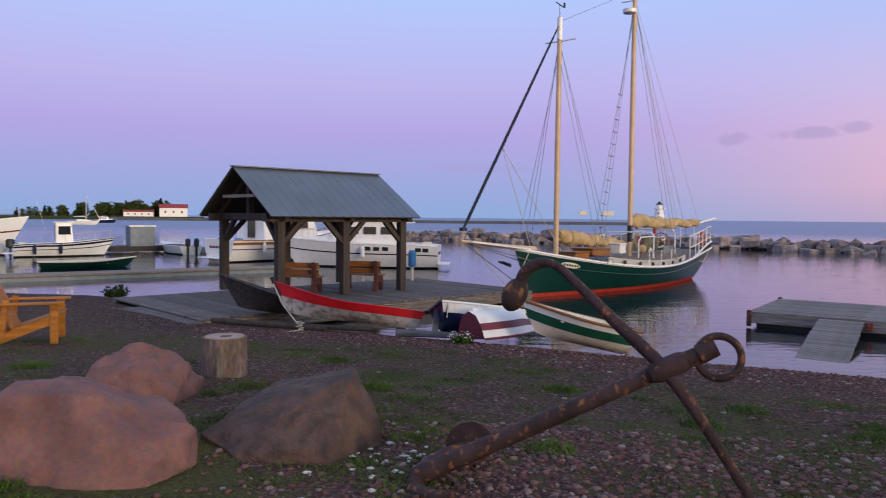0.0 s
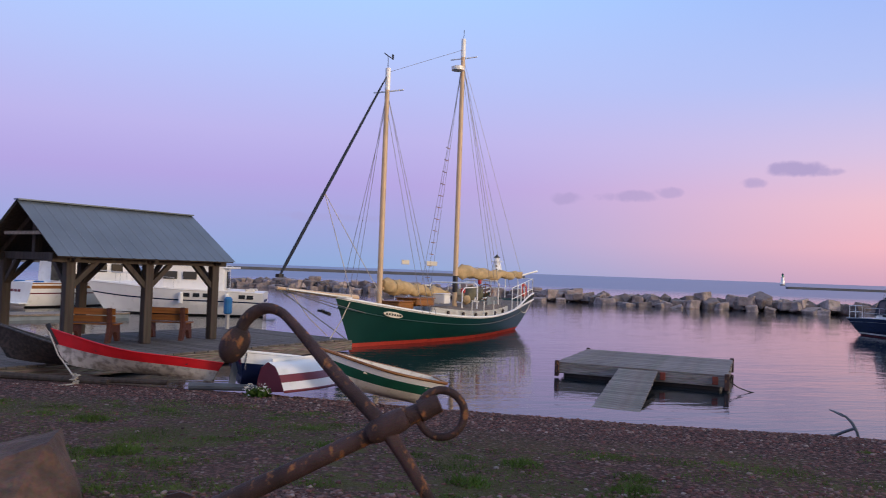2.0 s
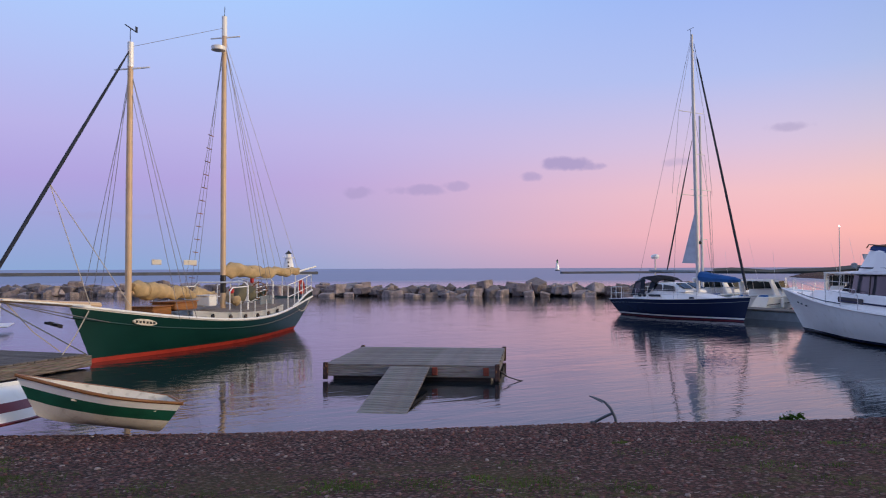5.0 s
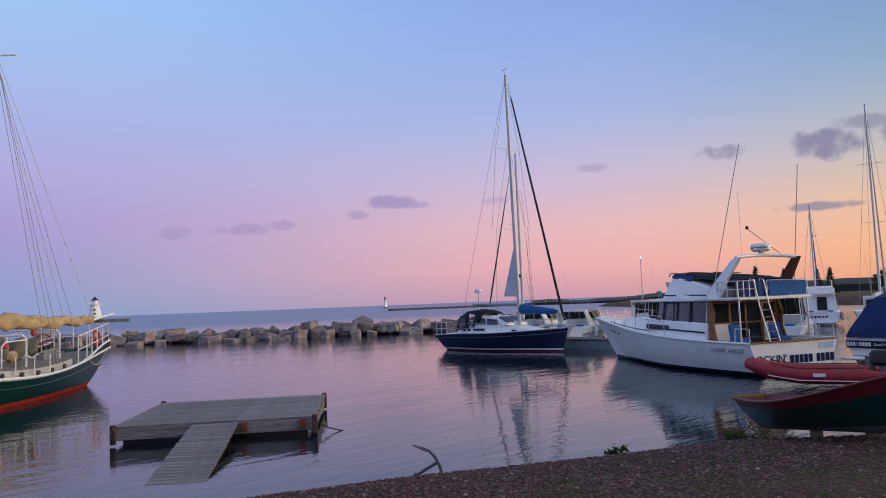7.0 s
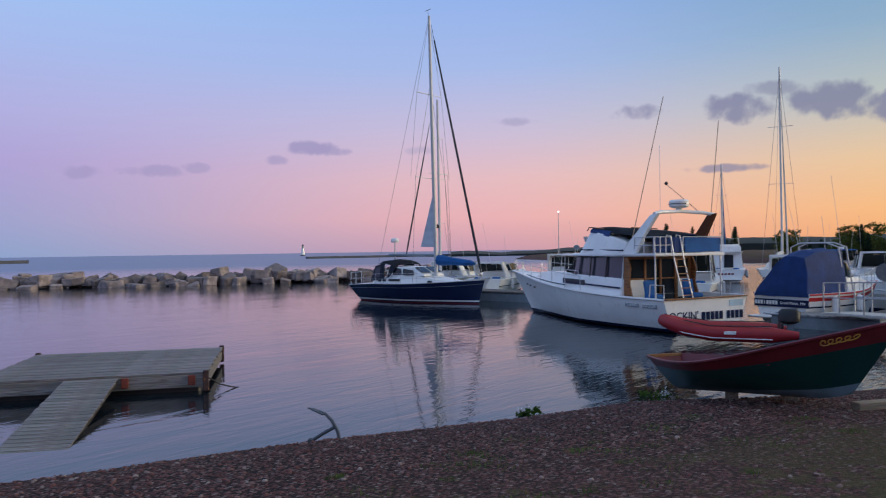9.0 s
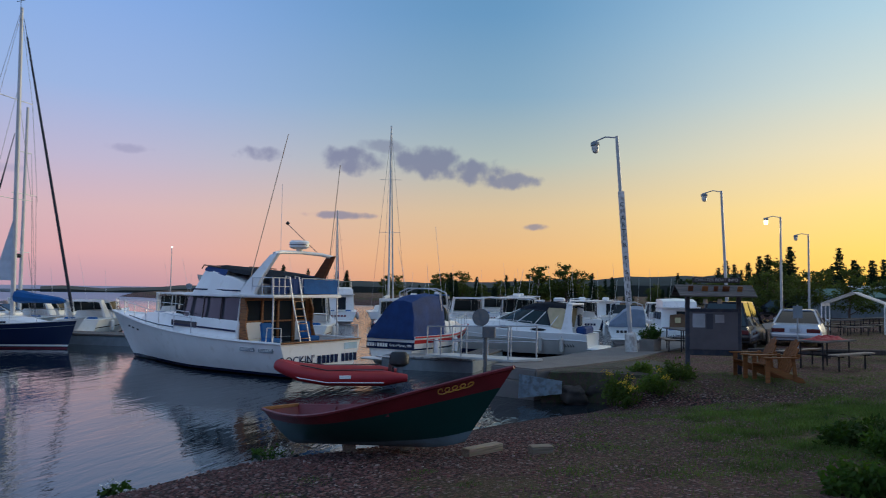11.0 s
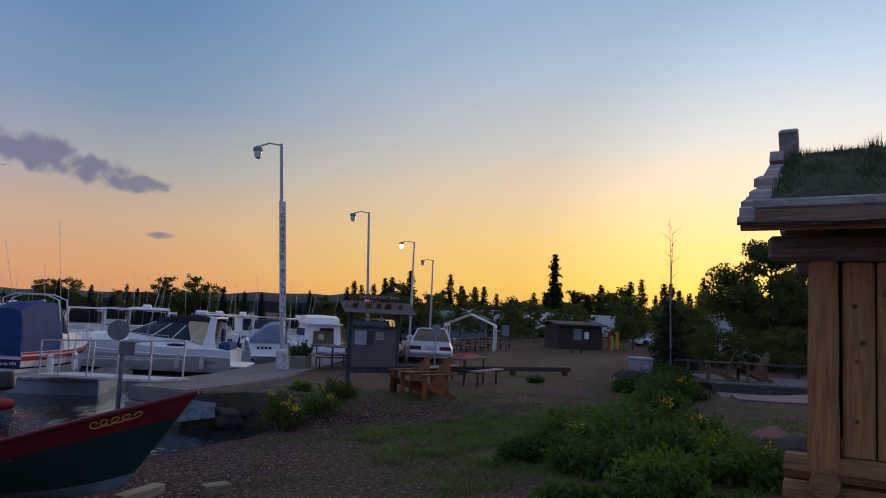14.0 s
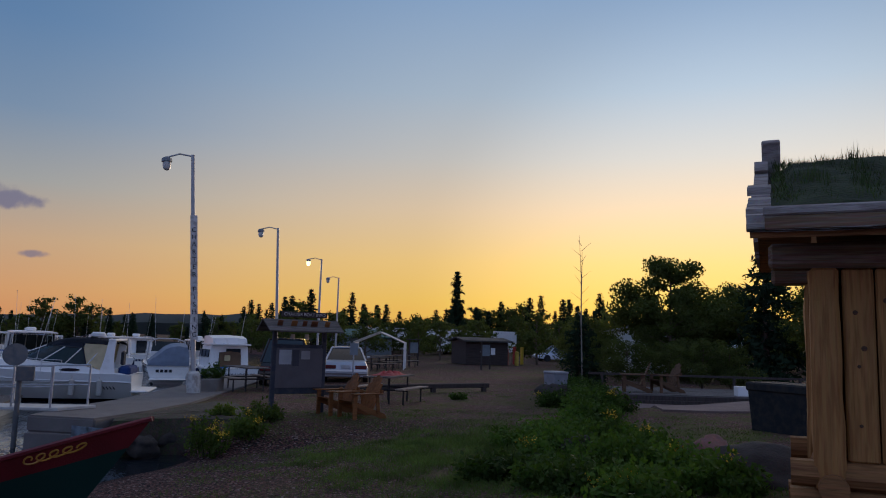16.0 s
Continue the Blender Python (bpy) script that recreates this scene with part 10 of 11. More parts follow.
            beam(bm, P((x0 + x1) / 2, e.lerp(r, .58).y, e.lerp(r, .58).z + .10), P((x0 + x1) / 2, e.lerp(r, 1.1).y, e.lerp(r, 1.1).z + .12), .11, .10)
            part("verge_plank", bm, SILVER_WOOD, th, "pale verge plank")
    for x in (-.26, L + .26):
        bm = bmesh.new()
        beam(bm, P(x, g + .16, rz - .06), P(x, g - .05, rz + .42), .10, .15, up=(1, 0, 0), bevel=.012)
        part("ridge_post", bm, SILVER_WOOD, th, "weathered crossed ridge board")
    # blades of grass on the sod
    V, F = [], []
    for k in range(15000):
        s = k % 2
        x, j = rnd.uniform(-.25, L + .25), rnd.random() ** (.6)
        e, r = P(0, ey if s == 0 else D - ey, ez), P(0, g, rz)
        q = e.lerp(r, .05 + .95 * j)
        b = Vector((x, q.y, q.z + .195))
        hgt = rnd.uniform(.05, .11) * (1.4 if j > .85 else 1) * (.5 + noise.noise(Vector((x * 4, j * 3, s))) ** 2 * 4)
        a = rnd.uniform(0, 6.28)
        wv = Vector((math.cos(a), math.sin(a), 0)) * .005
        t = b + Vector((rnd.uniform(-.04, .04), rnd.uniform(-.04, .04), hgt))
        i = len(V)
        V += [tuple(b - wv), tuple(b + wv), tuple(t)]
        F.append((i, i + 1, i + 2))
    me = bpy.data.meshes.new("turf_grass")
    me.from_pydata(V, [], F)
    me.materials.append(mat("sod_blades", (0.062, 0.088, 0.024), 0.85, var=0.45, scale=1.5, bump=0, spec=0.2))
    o = new("turf_grass", me)
    o.parent = th
    tagged(o, "wispy grass growing on the turf roof")


WEATHERED_LOG = wood("weathered_brown_log", (0.17, 0.105, 0.062), 0.9, c2=(0.24, 0.18, 0.13), var=0.35)
KNOT = mat("dark_knot", (0.085, 0.040, 0.018), 0.8, var=0.4, scale=30)
SOD = mat("dark_turf", (0.030, 0.042, 0.016), 0.95, var=0.4, scale=5, bump=0.9, fine=40)
GRASS = mat("grass_blades", (0.100, 0.142, 0.030), 0.8, var=0.45, scale=1.5, bump=0, spec=0.2)
hut()
boulder("large dark rounded boulder beside the hut", (13.17, -2.55, 1.0), (0.76, 0.62, 0.45), (0, 0, 30), STONE_BLACK, 21, 0.2)
boulder("reddish boulder among the shrubs", (15.6, -4.1, 0.86), (0.36, 0.32, 0.30), (0, 0, 70), STONE_RED, 24, 0.25)
boulder("grey boulder half hidden in low shrubs", (16.3, -2.0, 0.92), (0.36, 0.3, 0.24), (0, 0, 10), STONE_BLACK, 27, 0.25)
boulder("grey boulder among the shrubs by the yard", (25.6, -7.9, 0.98), (0.65, 0.5, 0.38), (0, 0, 10), STONE_BLACK, 29, 0.25)
for k, (x, y) in enumerate(((23.0, 3.9), (22.6, 3.45), (23.5, 3.75), (22.9, 3.2), (22.1, 3.9))):
    boulder("dark wet stone at the foot of the quay", (x + .9, y - .1, 0.22), (0.38, 0.32, 0.30), (0, 0, 40 * k), STONE_BLACK, 40 + k, 0.3)
wp = thing("weathered_post", "short grey weathered post beside the hut wall", "post", pose(10.35, 1.0, 0.85))
bm = bmesh.new()
box(bm, (0, 0, .2), (.2, .16, .42), None, .02)
part("post", bm, GREY_WOOD, wp)


# ---- trees, shrubs, grass and shingle ----
def thin_leaf(mt, share):
    """Lets part of the light pass through a leaf."""
    N, L = mt.node_tree.nodes, mt.node_tree.links
    b = N["Principled BSDF"]
    tr, mx, hs = N.new("ShaderNodeBsdfTranslucent"), N.new("ShaderNodeMixShader"), N.new("ShaderNodeHueSaturation")
    hs.inputs["Value"].default_value, hs.inputs["Saturation"].default_value = 1.7, 1.1
    L.new(b.inputs["Base Color"].links[0].from_socket, hs.inputs["Color"])
    L.new(hs.outputs[0], tr.inputs[0])
    mx.inputs[0].default_value = share
    L.new(b.outputs[0], mx.inputs[1]), L.new(tr.outputs[0], mx.inputs[2])
    L.new(mx.outputs[0], N["Material Output"].inputs[0])


LEAF = mat("broad_leaves", (0.070, 0.088, 0.020), 0.75, var=0.4, scale=0.8, bump=0, spec=0.25)
NEEDLE = mat("dark_needles", (0.018, 0.034, 0.016), 0.85, var=0.35, scale=0.8, bump=0, spec=0.2)
SHRUB = mat("shrub_leaves", (0.076, 0.134, 0.022), 0.75, var=0.4, scale=2.0, bump=0, spec=0.25, rand=0.45)
WEED = mat("pale_weed_leaves", (0.125, 0.180, 0.034), 0.75, var=0.35, scale=2.0, bump=0, spec=0.25, rand=0.3)
for mt_, k_ in ((LEAF, .34), (NEEDLE, .25), (SHRUB, .36), (WEED, .45), (GRASS, .18)):
    thin_leaf(mt_, k_)
FLOWER_Y = mat("yellow_flowers", (0.62, 0.40, 0.02), 0.8, var=0.2)
FLOWER_W = mat("white_flowers", (0.72, 0.70, 0.66), 0.8, var=0.1)


def leaf_mesh(name, centres, size, rng, material, thin=0.5):
    """Many small leaf faces about given points."""
    n = len(centres)
    c = np.asarray(centres, float)
    a = rng.normal(size=(n, 3))
    a /= np.linalg.norm(a, axis=1)[:, None]
    b = np.cross(a, rng.normal(size=(n, 3)))
    b /= np.linalg.norm(b, axis=1)[:, None]
    s = size * rng.uniform(0.55, 1.3, (n, 1))
    v = np.stack([c - a * s, c + b * s * thin, c + a * s, c - b * s * thin], 1).reshape(-1, 3)
    f = np.arange(4 * n).reshape(-1, 4)
    me = bpy.data.meshes.new(name)
    me.from_pydata(v.tolist(), [], f.tolist())
    me.materials.append(material)
    return me


def limb_mesh(bm, rng, base, top, r, limbs, spread, lo=0.35):
    """A tapered trunk and limbs; returns the limb ends."""
    base, top = Vector(base), Vector(top)
    pts = [base.lerp(top, k / 6) + Vector((rng.uniform(-.04, .04), rng.uniform(-.04, .04), 0)) * (top - base).length * .3 * (k > 0) for k in range(7)]
    tube(bm, pts, [r * (1 - .8 * k / 6) for k in range(7)], 7)
    ends = []
    for i in range(limbs):
        t = lo + (1 - lo) * (i + rng.uniform(0, .6)) / limbs
        p = base.lerp(top, min(t, .97))
        a = i * 2.4 + rng.uniform(-.4, .4)
        ln = spread * (1.15 - .6 * t) * rng.uniform(.7, 1.15)
        q = p + Vector((math.cos(a) * ln, math.sin(a) * ln, ln * rng.uniform(.3, .8)))
        mid_ = p.lerp(q, .5) + Vector((0, 0, ln * .06))
        tube(bm, [p, mid_, q], [r * .38, r * .24, r * .08], 5)
        ends += [(mid_, ln * .35), (q, ln * .45)]
    return ends


def broad_tree(name, label, H, spread, leaves, seed, size=0.16, lo=0.3, category="tree"):
    th = thing(name, label, category)
    rng = np.random.default_rng(seed)
    bm = bmesh.new()
    ends = limb_mesh(bm, rng, (0, 0, -0.1), (rng.uniform(-.2, .2), rng.uniform(-.2, .2), H * .86), H * .022 + .03, 14, spread, lo)
    part("trunk", bm, BARK, th, smooth=True)
    ends.append((Vector((0, 0, H * .88)), spread * .35))
    w = np.array([e[1] ** 2 for e in ends])
    pick = rng.choice(len(ends), leaves, p=w / w.sum())
    c = np.array([list(ends[i][0]) for i in pick])
    rad = np.array([ends[i][1] for i in pick])[:, None]
    g = rng.normal(size=(leaves, 3))
    g /= np.linalg.norm(g, axis=1)[:, None]
    c = c + g * rad * rng.uniform(.25, 1.25, (leaves, 1)) * np.array([[1, 1, .75]])
    o = new("crown", leaf_mesh("crown", c, size, rng, LEAF))
    o.parent = th
    return th


def spruce(name, label, H, R, leaves, seed, size=0.22, lo=0.12, ragged=0.25):
    th = thing(name, label, "tree")
    rng = np.random.default_rng(seed)
    bm = bmesh.new()
    tube(bm, [(0, 0, -.1), (0, 0, H * .5), (0, 0, H * .99)], [H * .02 + .04, H * .012 + .02, .015], 7)
    rows = int(H * 2.2)
    C = []
    for k in range(rows):
        t = lo + (1 - lo) * k / rows
        L0 = R * (1 - t) ** .8 * rng.uniform(1 - ragged * 1.6, 1 + ragged) + .12
        nb = 6
        for i in range(nb):
            a = k * .9 + i * 2 * math.pi / nb + rng.uniform(-.3, .3)
            ln = L0 * rng.uniform(.75, 1.15)
            p, q = Vector((0, 0, H * t)), Vector((math.cos(a) * ln, math.sin(a) * ln, H * t - ln * .18))
            if i % 2 == 0:
                tube(bm, [p, q], [.02 + .01 * (1 - t), .006], 4)
            m_ = max(3, int(leaves * ln / (rows * nb * R * .5)))
            s = rng.uniform(.1, 1.05, (m_, 1))
            C.append(np.array([list(p)]) + s * np.array([list(q - p)]) + rng.normal(size=(m_, 3)) * .09 * (1 + ln * .3))
    part("trunk", bm, BARK, th, smooth=True)
    o = new("crown", leaf_mesh("crown", np.concatenate(C), size, rng, NEEDLE, .35))
    o.parent = th
    return th


def place(th, x, y, z, s=1.0, r=0.0):
    th.matrix_basis = Matrix.LocRotScale((x, y, z), Euler((0, 0, r)), (s, s, s))
    return th


def again(th, x, y, z, s, r):
    o = copy_thing(th, pose(0, 0, 0))
    return place(o, x, y, z, s, r)


rt = random.Random(77)
far_b = [broad_tree("broadleaf_tree", "dark broadleaf tree in the line behind the yard", 6.5 + k * .5, 2.3 + .2 * k, 1900, 100 + k, .24, .1) for k in range(3)]
far_s = [spruce("spruce_tree", "dark pointed spruce in the tree line behind the yard", 7.5 + k, 1.5 + .2 * k, 1700, 200 + k, .26) for k in range(3)]
used = [False] * 6
pool = far_b + far_s


def plant(k, x, y, z, s, r):
    if used[k]:
        return again(pool[k], x, y, z, s, r)
    used[k] = True
    return place(pool[k], x, y, z, s, r)


# tree line from the marina round to the camp ground
cx, cy = 6.5, 4.5
for i in range(225):
    az = 76 + (150 - 76) * (i + rt.uniform(-.5, .5)) / 225
    d = rt.uniform(92, 118) - max(0, az - 100) * .55
    if az < 92:
        d = rt.uniform(108, 128)
    x, y = cx + d * math.sin(radians(az)), cy + d * math.cos(radians(az))
    sh = float(shore_distance(np.array([[x]]), np.array([[y]]))[0, 0])
    if sh < 3:
        continue
    k = rt.choice((0, 1, 2, 3, 4, 5, 3, 4))
    s = rt.uniform(.42, .74) * (1.12 if k > 2 else 1.0) if az > 99 else rt.uniform(.30, .56)
    r = rt.uniform(0, 6.28)
    if d < 97 and (135.0 < az < 138.4 or 118.6 < az < 121.8):
        continue
    plant(k, x, y, .9, s, r)
for i in range(96):
    az = 100 + 58 * (i + rt.uniform(-.5, .5)) / 96
    d = rt.uniform(62, 84) - max(0, az - 118) * .55
    x, y = cx + d * math.sin(radians(az)), cy + d * math.cos(radians(az))
    k, s, r = rt.choice((0, 1, 2)), rt.uniform(.30, .60), rt.uniform(0, 6.28)
    if not (135.0 < az < 138.4 or 118.6 < az < 121.8):
        plant(k, x, y, .8, s, r)
# trees behind the parked campers
for i in range(16):
    az = (134.2 + .62 * i) if i < 8 else (118.0 + .55 * (i - 8))
    d = (104 if i < 8 else 99) + rt.uniform(0, 9)
    plant((0, 1, 2, 4)[i % 4], cx + d * math.sin(radians(az)), cy + d * math.cos(radians(az)), .9, rt.uniform(.8, 1.0), rt.uniform(0, 6.28))
# clumps along the far marina shore
for az, d, s, k in ((66.5, 150, 1.0, 4), (67.5, 150, .9, 0), (68.4, 150, .8, 5), (70.6, 145, .8, 4), (71.4, 145, .95, 3), (74.6, 140, .9, 0), (75.3, 140, .85, 1), (78.6, 135, 1.0, 0), (79.5, 135, .9, 1), (80.3, 135, .95, 2), (86.6, 112, 1.15, 0), (88.8, 112, 1.1, 1), (89.6, 112, .9, 2), (104.0, 100, 1.05, 0), (104.9, 100, 1.0, 4)):
    plant(k, cx + d * math.sin(radians(az)), cy + d * math.cos(radians(az)), .8, s * (.8 if az < 95 else .95), rt.uniform(0, 6.28))
tall = spruce("tall_spruce", "tall ragged spruce rising over the tree line", 10.4, 1.35, 3200, 300, .26, .2, .45)
place(tall, 88.0, -35.5, .7)
big = broad_tree("big_broadleaf_tree", "dense dark broadleaf tree behind the deck", 6.6, 2.45, 30000, 400, .10, .06)
place(big, 37.0, -22.8, .7)
b2 = broad_tree("broadleaf_tree", "dense broadleaf tree behind the hut", 6.2, 2.6, 16000, 401, .10, .12)
place(b2, 37.2, -28.2, .7, .86)
again(b2, 39.6, -27.6, .7, .78, 2.2)
again(b2, 31.0, -27.5, .7, .9, 4.0)
b3 = broad_tree("broadleaf_tree", "dark tree growing by the white shed", 5.6, 2.6, 12000, 402, .10, .1)
place(b3, 42.0, -21.5, .7, .6)
again(b3, 36.0, -16.9, .7, .40, 1.2)
again(b3, 35.6, -21.6, .7, .66, 3.1)
for x, y, s, r in ((30.9, -15.0, .36, .4), (29.8, -16.2, .34, 1.5), (29.0, -17.2, .37, 2.6), (28.3, -18.0, .33, 3.9)):
    again(b3, x, y, .7, s, r)
sp = spruce("young_spruce", "young dark spruce beside the bin", 4.6, 1.7, 3000, 410, .15, .03, .4)
place(sp, 33.6, -14.6, .7, .72)
again(sp, 36.0, -17.0, .7, .55, 2.0)
again(sp, 32.9, -25.3, .7, 1.5, 1.0)
# thin dead birch
bt = thing("bare_birch", "thin pale dead birch with bare twigs", "tree", pose(33.0, -14.3, .7))
bm = bmesh.new()
rb = np.random.default_rng(9)
tube(bm, [(0, 0, 0), (.1, 0, 2.5), (0, .1, 4.8), (.15, .1, 6.6)], [.035, .025, .014, .005], 7)
tube(bm, [(.05, .05, 2.6), (.5, -.3, 4.6), (.62, -.4, 6.0)], [.03, .018, .005], 6)
for i in range(14):
    z = 3 + i * .24
    a = i * 2.4
    tube(bm, [(.05, .05, z), (.05 + .45 * math.cos(a), .05 + .45 * math.sin(a), z + .35)], [.012, .003], 4)
part("trunk", bm, mat("birch_trunk", (0.24, 0.21, 0.17), .9, var=.3), bt)


def shrub(label, x, y, R, H, leaves, seed, flowers=0, tall=False, mm=None, white=False):
    """A low leafy clump with stems and flower heads."""
    th = thing("shrub", label, "shrub", pose(x, y, ground_z(x, y) - .02))
    rng = np.random.default_rng(seed)
    bm = bmesh.new()
    tips = []
    for i in range(34):
        a, d = rng.uniform(0, 6.28), R * rng.uniform(.1, 1) ** .6
        h = H * rng.uniform(.55, 1.05) * (1 - .45 * (d / R) ** 2)
        p, q = Vector((math.cos(a) * d * .6, math.sin(a) * d * .6, 0)), Vector((math.cos(a) * d, math.sin(a) * d, h))
        tube(bm, [p, q], [.008, .004], 4)
        tips.append((p, q))
    tagged(part("stalk", bm, SHRUB, th), kind="stuff")
    k = rng.integers(0, len(tips), leaves)
    t = rng.uniform(.2, 1.0, leaves)
    c = np.array([list(tips[i][0].lerp(tips[i][1], float(s))) for i, s in zip(k, t)]) + rng.normal(size=(leaves, 3)) * R * .11
    c[:, 2] = np.abs(c[:, 2]) + .01
    o = new("foliage", leaf_mesh("foliage", c, .046, rng, mm or SHRUB, .50))
    o.parent = th
    tagged(o, kind="stuff")
    if flowers:
        hs = [tips[i][1] for i in rng.integers(0, len(tips), flowers)]
        c = np.concatenate([np.array([list(h)]) + rng.normal(size=(44, 3)) * np.array([[.06, .06, .04]]) + np.array([[0, 0, .03]]) for h in hs])
        o = new("blossom", leaf_mesh("blossom", c, .018, rng, FLOWER_W if white else FLOWER_Y, .7))
        o.parent = th
        tagged(o, "white flower heads" if white else "yellow flower heads", kind="stuff")
    return th


shrub("goldenrod clump with yellow flowers at the bank", 21.6, 2.75, .48, .80, 1000, 500, 5, mm=WEED)
shrub("green weeds growing on the bank by the inlet", 22.0, 2.0, .42, .58, 900, 501, 2, mm=WEED)
shrub("low green weeds on top of the bank", 23.6, 2.2, .3, .3, 500, 503, mm=WEED)
shrub("low green weeds on the bank", 22.9, 1.5, .45, .45, 900, 502, mm=WEED)
ks = 510
for x, y, R, H, f in ((14.2, -.3, .75, .62, 1), (13.3, -.7, .7, .7, 2), (14.9, -1.7, .8, .85, 2), (14.1, -2.0, .7, .75, 3), (16.2, -1.7, .9, .7, 2), (16.9, -2.8, .8, .95, 3), (15.8, -2.9, .7, .8, 2), (12.7, -.2, .6, .6, 2), (13.0, -1.6, .6, .75, 3), (17.8, -1.9, .8, .45, 0), (18.6, -3.2, .9, .6, 1), (19.5, -4.6, .8, .9, 2), (21.0, -6.2, .9, .8, 1), (24.6, -7.4, .9, 1.0, 2), (26.0, -8.8, .9, .9, 0), (12.0, .5, .5, .5, 1), (11.5, 0.0, .45, .55, 1), (29.0, -11.5, 1.0, .9, 0), (31.5, -12.8, 1.0, 1.0, 0), (27.5, -10.2, .9, .8, 0), (12.6, .9, .5, .4, 0), (15.3, -.1, .7, .5, 1), (20.4, -5.5, .8, 1.3, 3), (19.0, -4.4, .6, 1.1, 1), (22.2, -6.6, .9, 1.2, 0)):
    shrub("lush green shrub with small yellow flowers by the hut" if f else "lush green shrub beside the yard", x, y, R * .85, H * .58, 2000, ks, (f + 1) // 3)
    ks += 1
for x, y, R, H in ((16.1, 8.55, .4, .2), (0.75, 13.75, .26, .16), (13.6, 9.5, .22, .10)):
    shrub("low weeds dotted with small white flowers", x, y, R, H, 260, ks, 2, white=True)
    ks += 1
shrub("round dark clump of grass at the shore", -9.35, 22.6, .35, .5, 900, ks)
pl = shrub("green plants growing in the planter", 30.5, 1.45, .4, .55, 700, ks + 1)
pl.location.z = 1.1
shrub("pale tuft of grass on the yard gravel", 27.2, -5.4, .3, .22, 400, ks + 2)


# grass: tufts scattered in patches
def grass(name, label, patches, seed, mm):
    rng = np.random.default_rng(seed)
    V, F = [], []
    for x, y, R, n, h in patches:
        a, d = rng.uniform(0, 6.283, n), R * np.sqrt(rng.uniform(0, 1, n))
        px, py = x + np.cos(a) * d, y + np.sin(a) * d
        pz = heights(px[:, None], py[:, None])[:, 0]
        hh = h * rng.uniform(.45, 1.25, n) * (1.1 - .6 * d / R)
        b = rng.uniform(0, 6.283, n)
        w = .0035 + h * .035
        le = rng.normal(size=(n, 2)) * (h * .45)
        base = np.stack([px, py, pz - .005], 1)
        sd = np.stack([np.cos(b) * w, np.sin(b) * w, np.zeros(n)], 1)
        tp = base + np.stack([le[:, 0], le[:, 1], hh], 1)
        V.append(np.stack([base - sd, base + sd, tp], 1).reshape(-1, 3))
    V = np.concatenate(V)
    me = bpy.data.meshes.new(name)
    me.from_pydata(V.tolist(), [], np.arange(len(V)).reshape(-1, 3).tolist())
    me.materials.append(mm)
    tagged(new(name, me), label, "grass", kind="stuff")


rg = random.Random(31)
pa = []
for _ in range(330):
    x, y = rg.uniform(-6, 7), rg.uniform(4.2, 12.5)
    s = float(shore_distance(np.array([[x]]), np.array([[y]]))[0, 0])
    if s < 3.2 or (x > 2.2 and s < 4.6):
        continue
    pa.append((x, y, rg.uniform(.15, .55), rg.randint(60, 230), rg.uniform(.025, .06)))
for x, y in ((.95, 5.35), (-2.6, 4.55), (-.5, 8.0), (1.6, 8.2), (-1.2, 10.0), (2.6, 6.6), (4.0, 6.2), (-4.5, 8.5), (-4.9, 7.2), (3.4, 7.4)):
    pa.append((x, y, .22, 260, .10))
for _ in range(70):
    pa.append((rg.uniform(-3.6, .2), rg.uniform(3.9, 8.2), rg.uniform(.12, .35), rg.randint(90, 220), rg.uniform(.035, .075)))
for _ in range(60):
    x, y = rg.uniform(6, 14), rg.uniform(4.5, 8.5)
    s = float(shore_distance(np.array([[x]]), np.array([[y]]))[0, 0])
    if s > 2.2:
        pa.append((x, y, rg.uniform(.1, .35), rg.randint(30, 100), rg.uniform(.03, .06)))
grass("beach_grass", "sparse short grass tufts on the shingle", pa, 61, mat("beach_grass_blades", (0.085, 0.135, 0.024), 0.8, var=0.45, scale=1.5, bump=0, spec=0.2))
pc = []
for _ in range(1000):
    x, y = rg.uniform(11.0, 24), rg.uniform(-7, 4.2)
    s = float(shore_distance(np.array([[x]]), np.array([[y]]))[0, 0])
    lush = math.exp(-((x - 17) / 4.5) ** 2 - ((y + 1.2) / 2.6) ** 2)
    if s < 1.2 or rg.random() > .45 + lush:
        continue
    pc.append((x, y, rg.uniform(.25, .7), int(80 + 200 * lush), rg.uniform(.035, .07) + .07 * lush))
for _ in range(50):
    pc.append((rg.uniform(23, 34), rg.uniform(-9, -1), rg.uniform(.3, .9), 110, .05))
grass("yard_grass", "lush and trodden grass between beach and yard", pc, 62, GRASS)


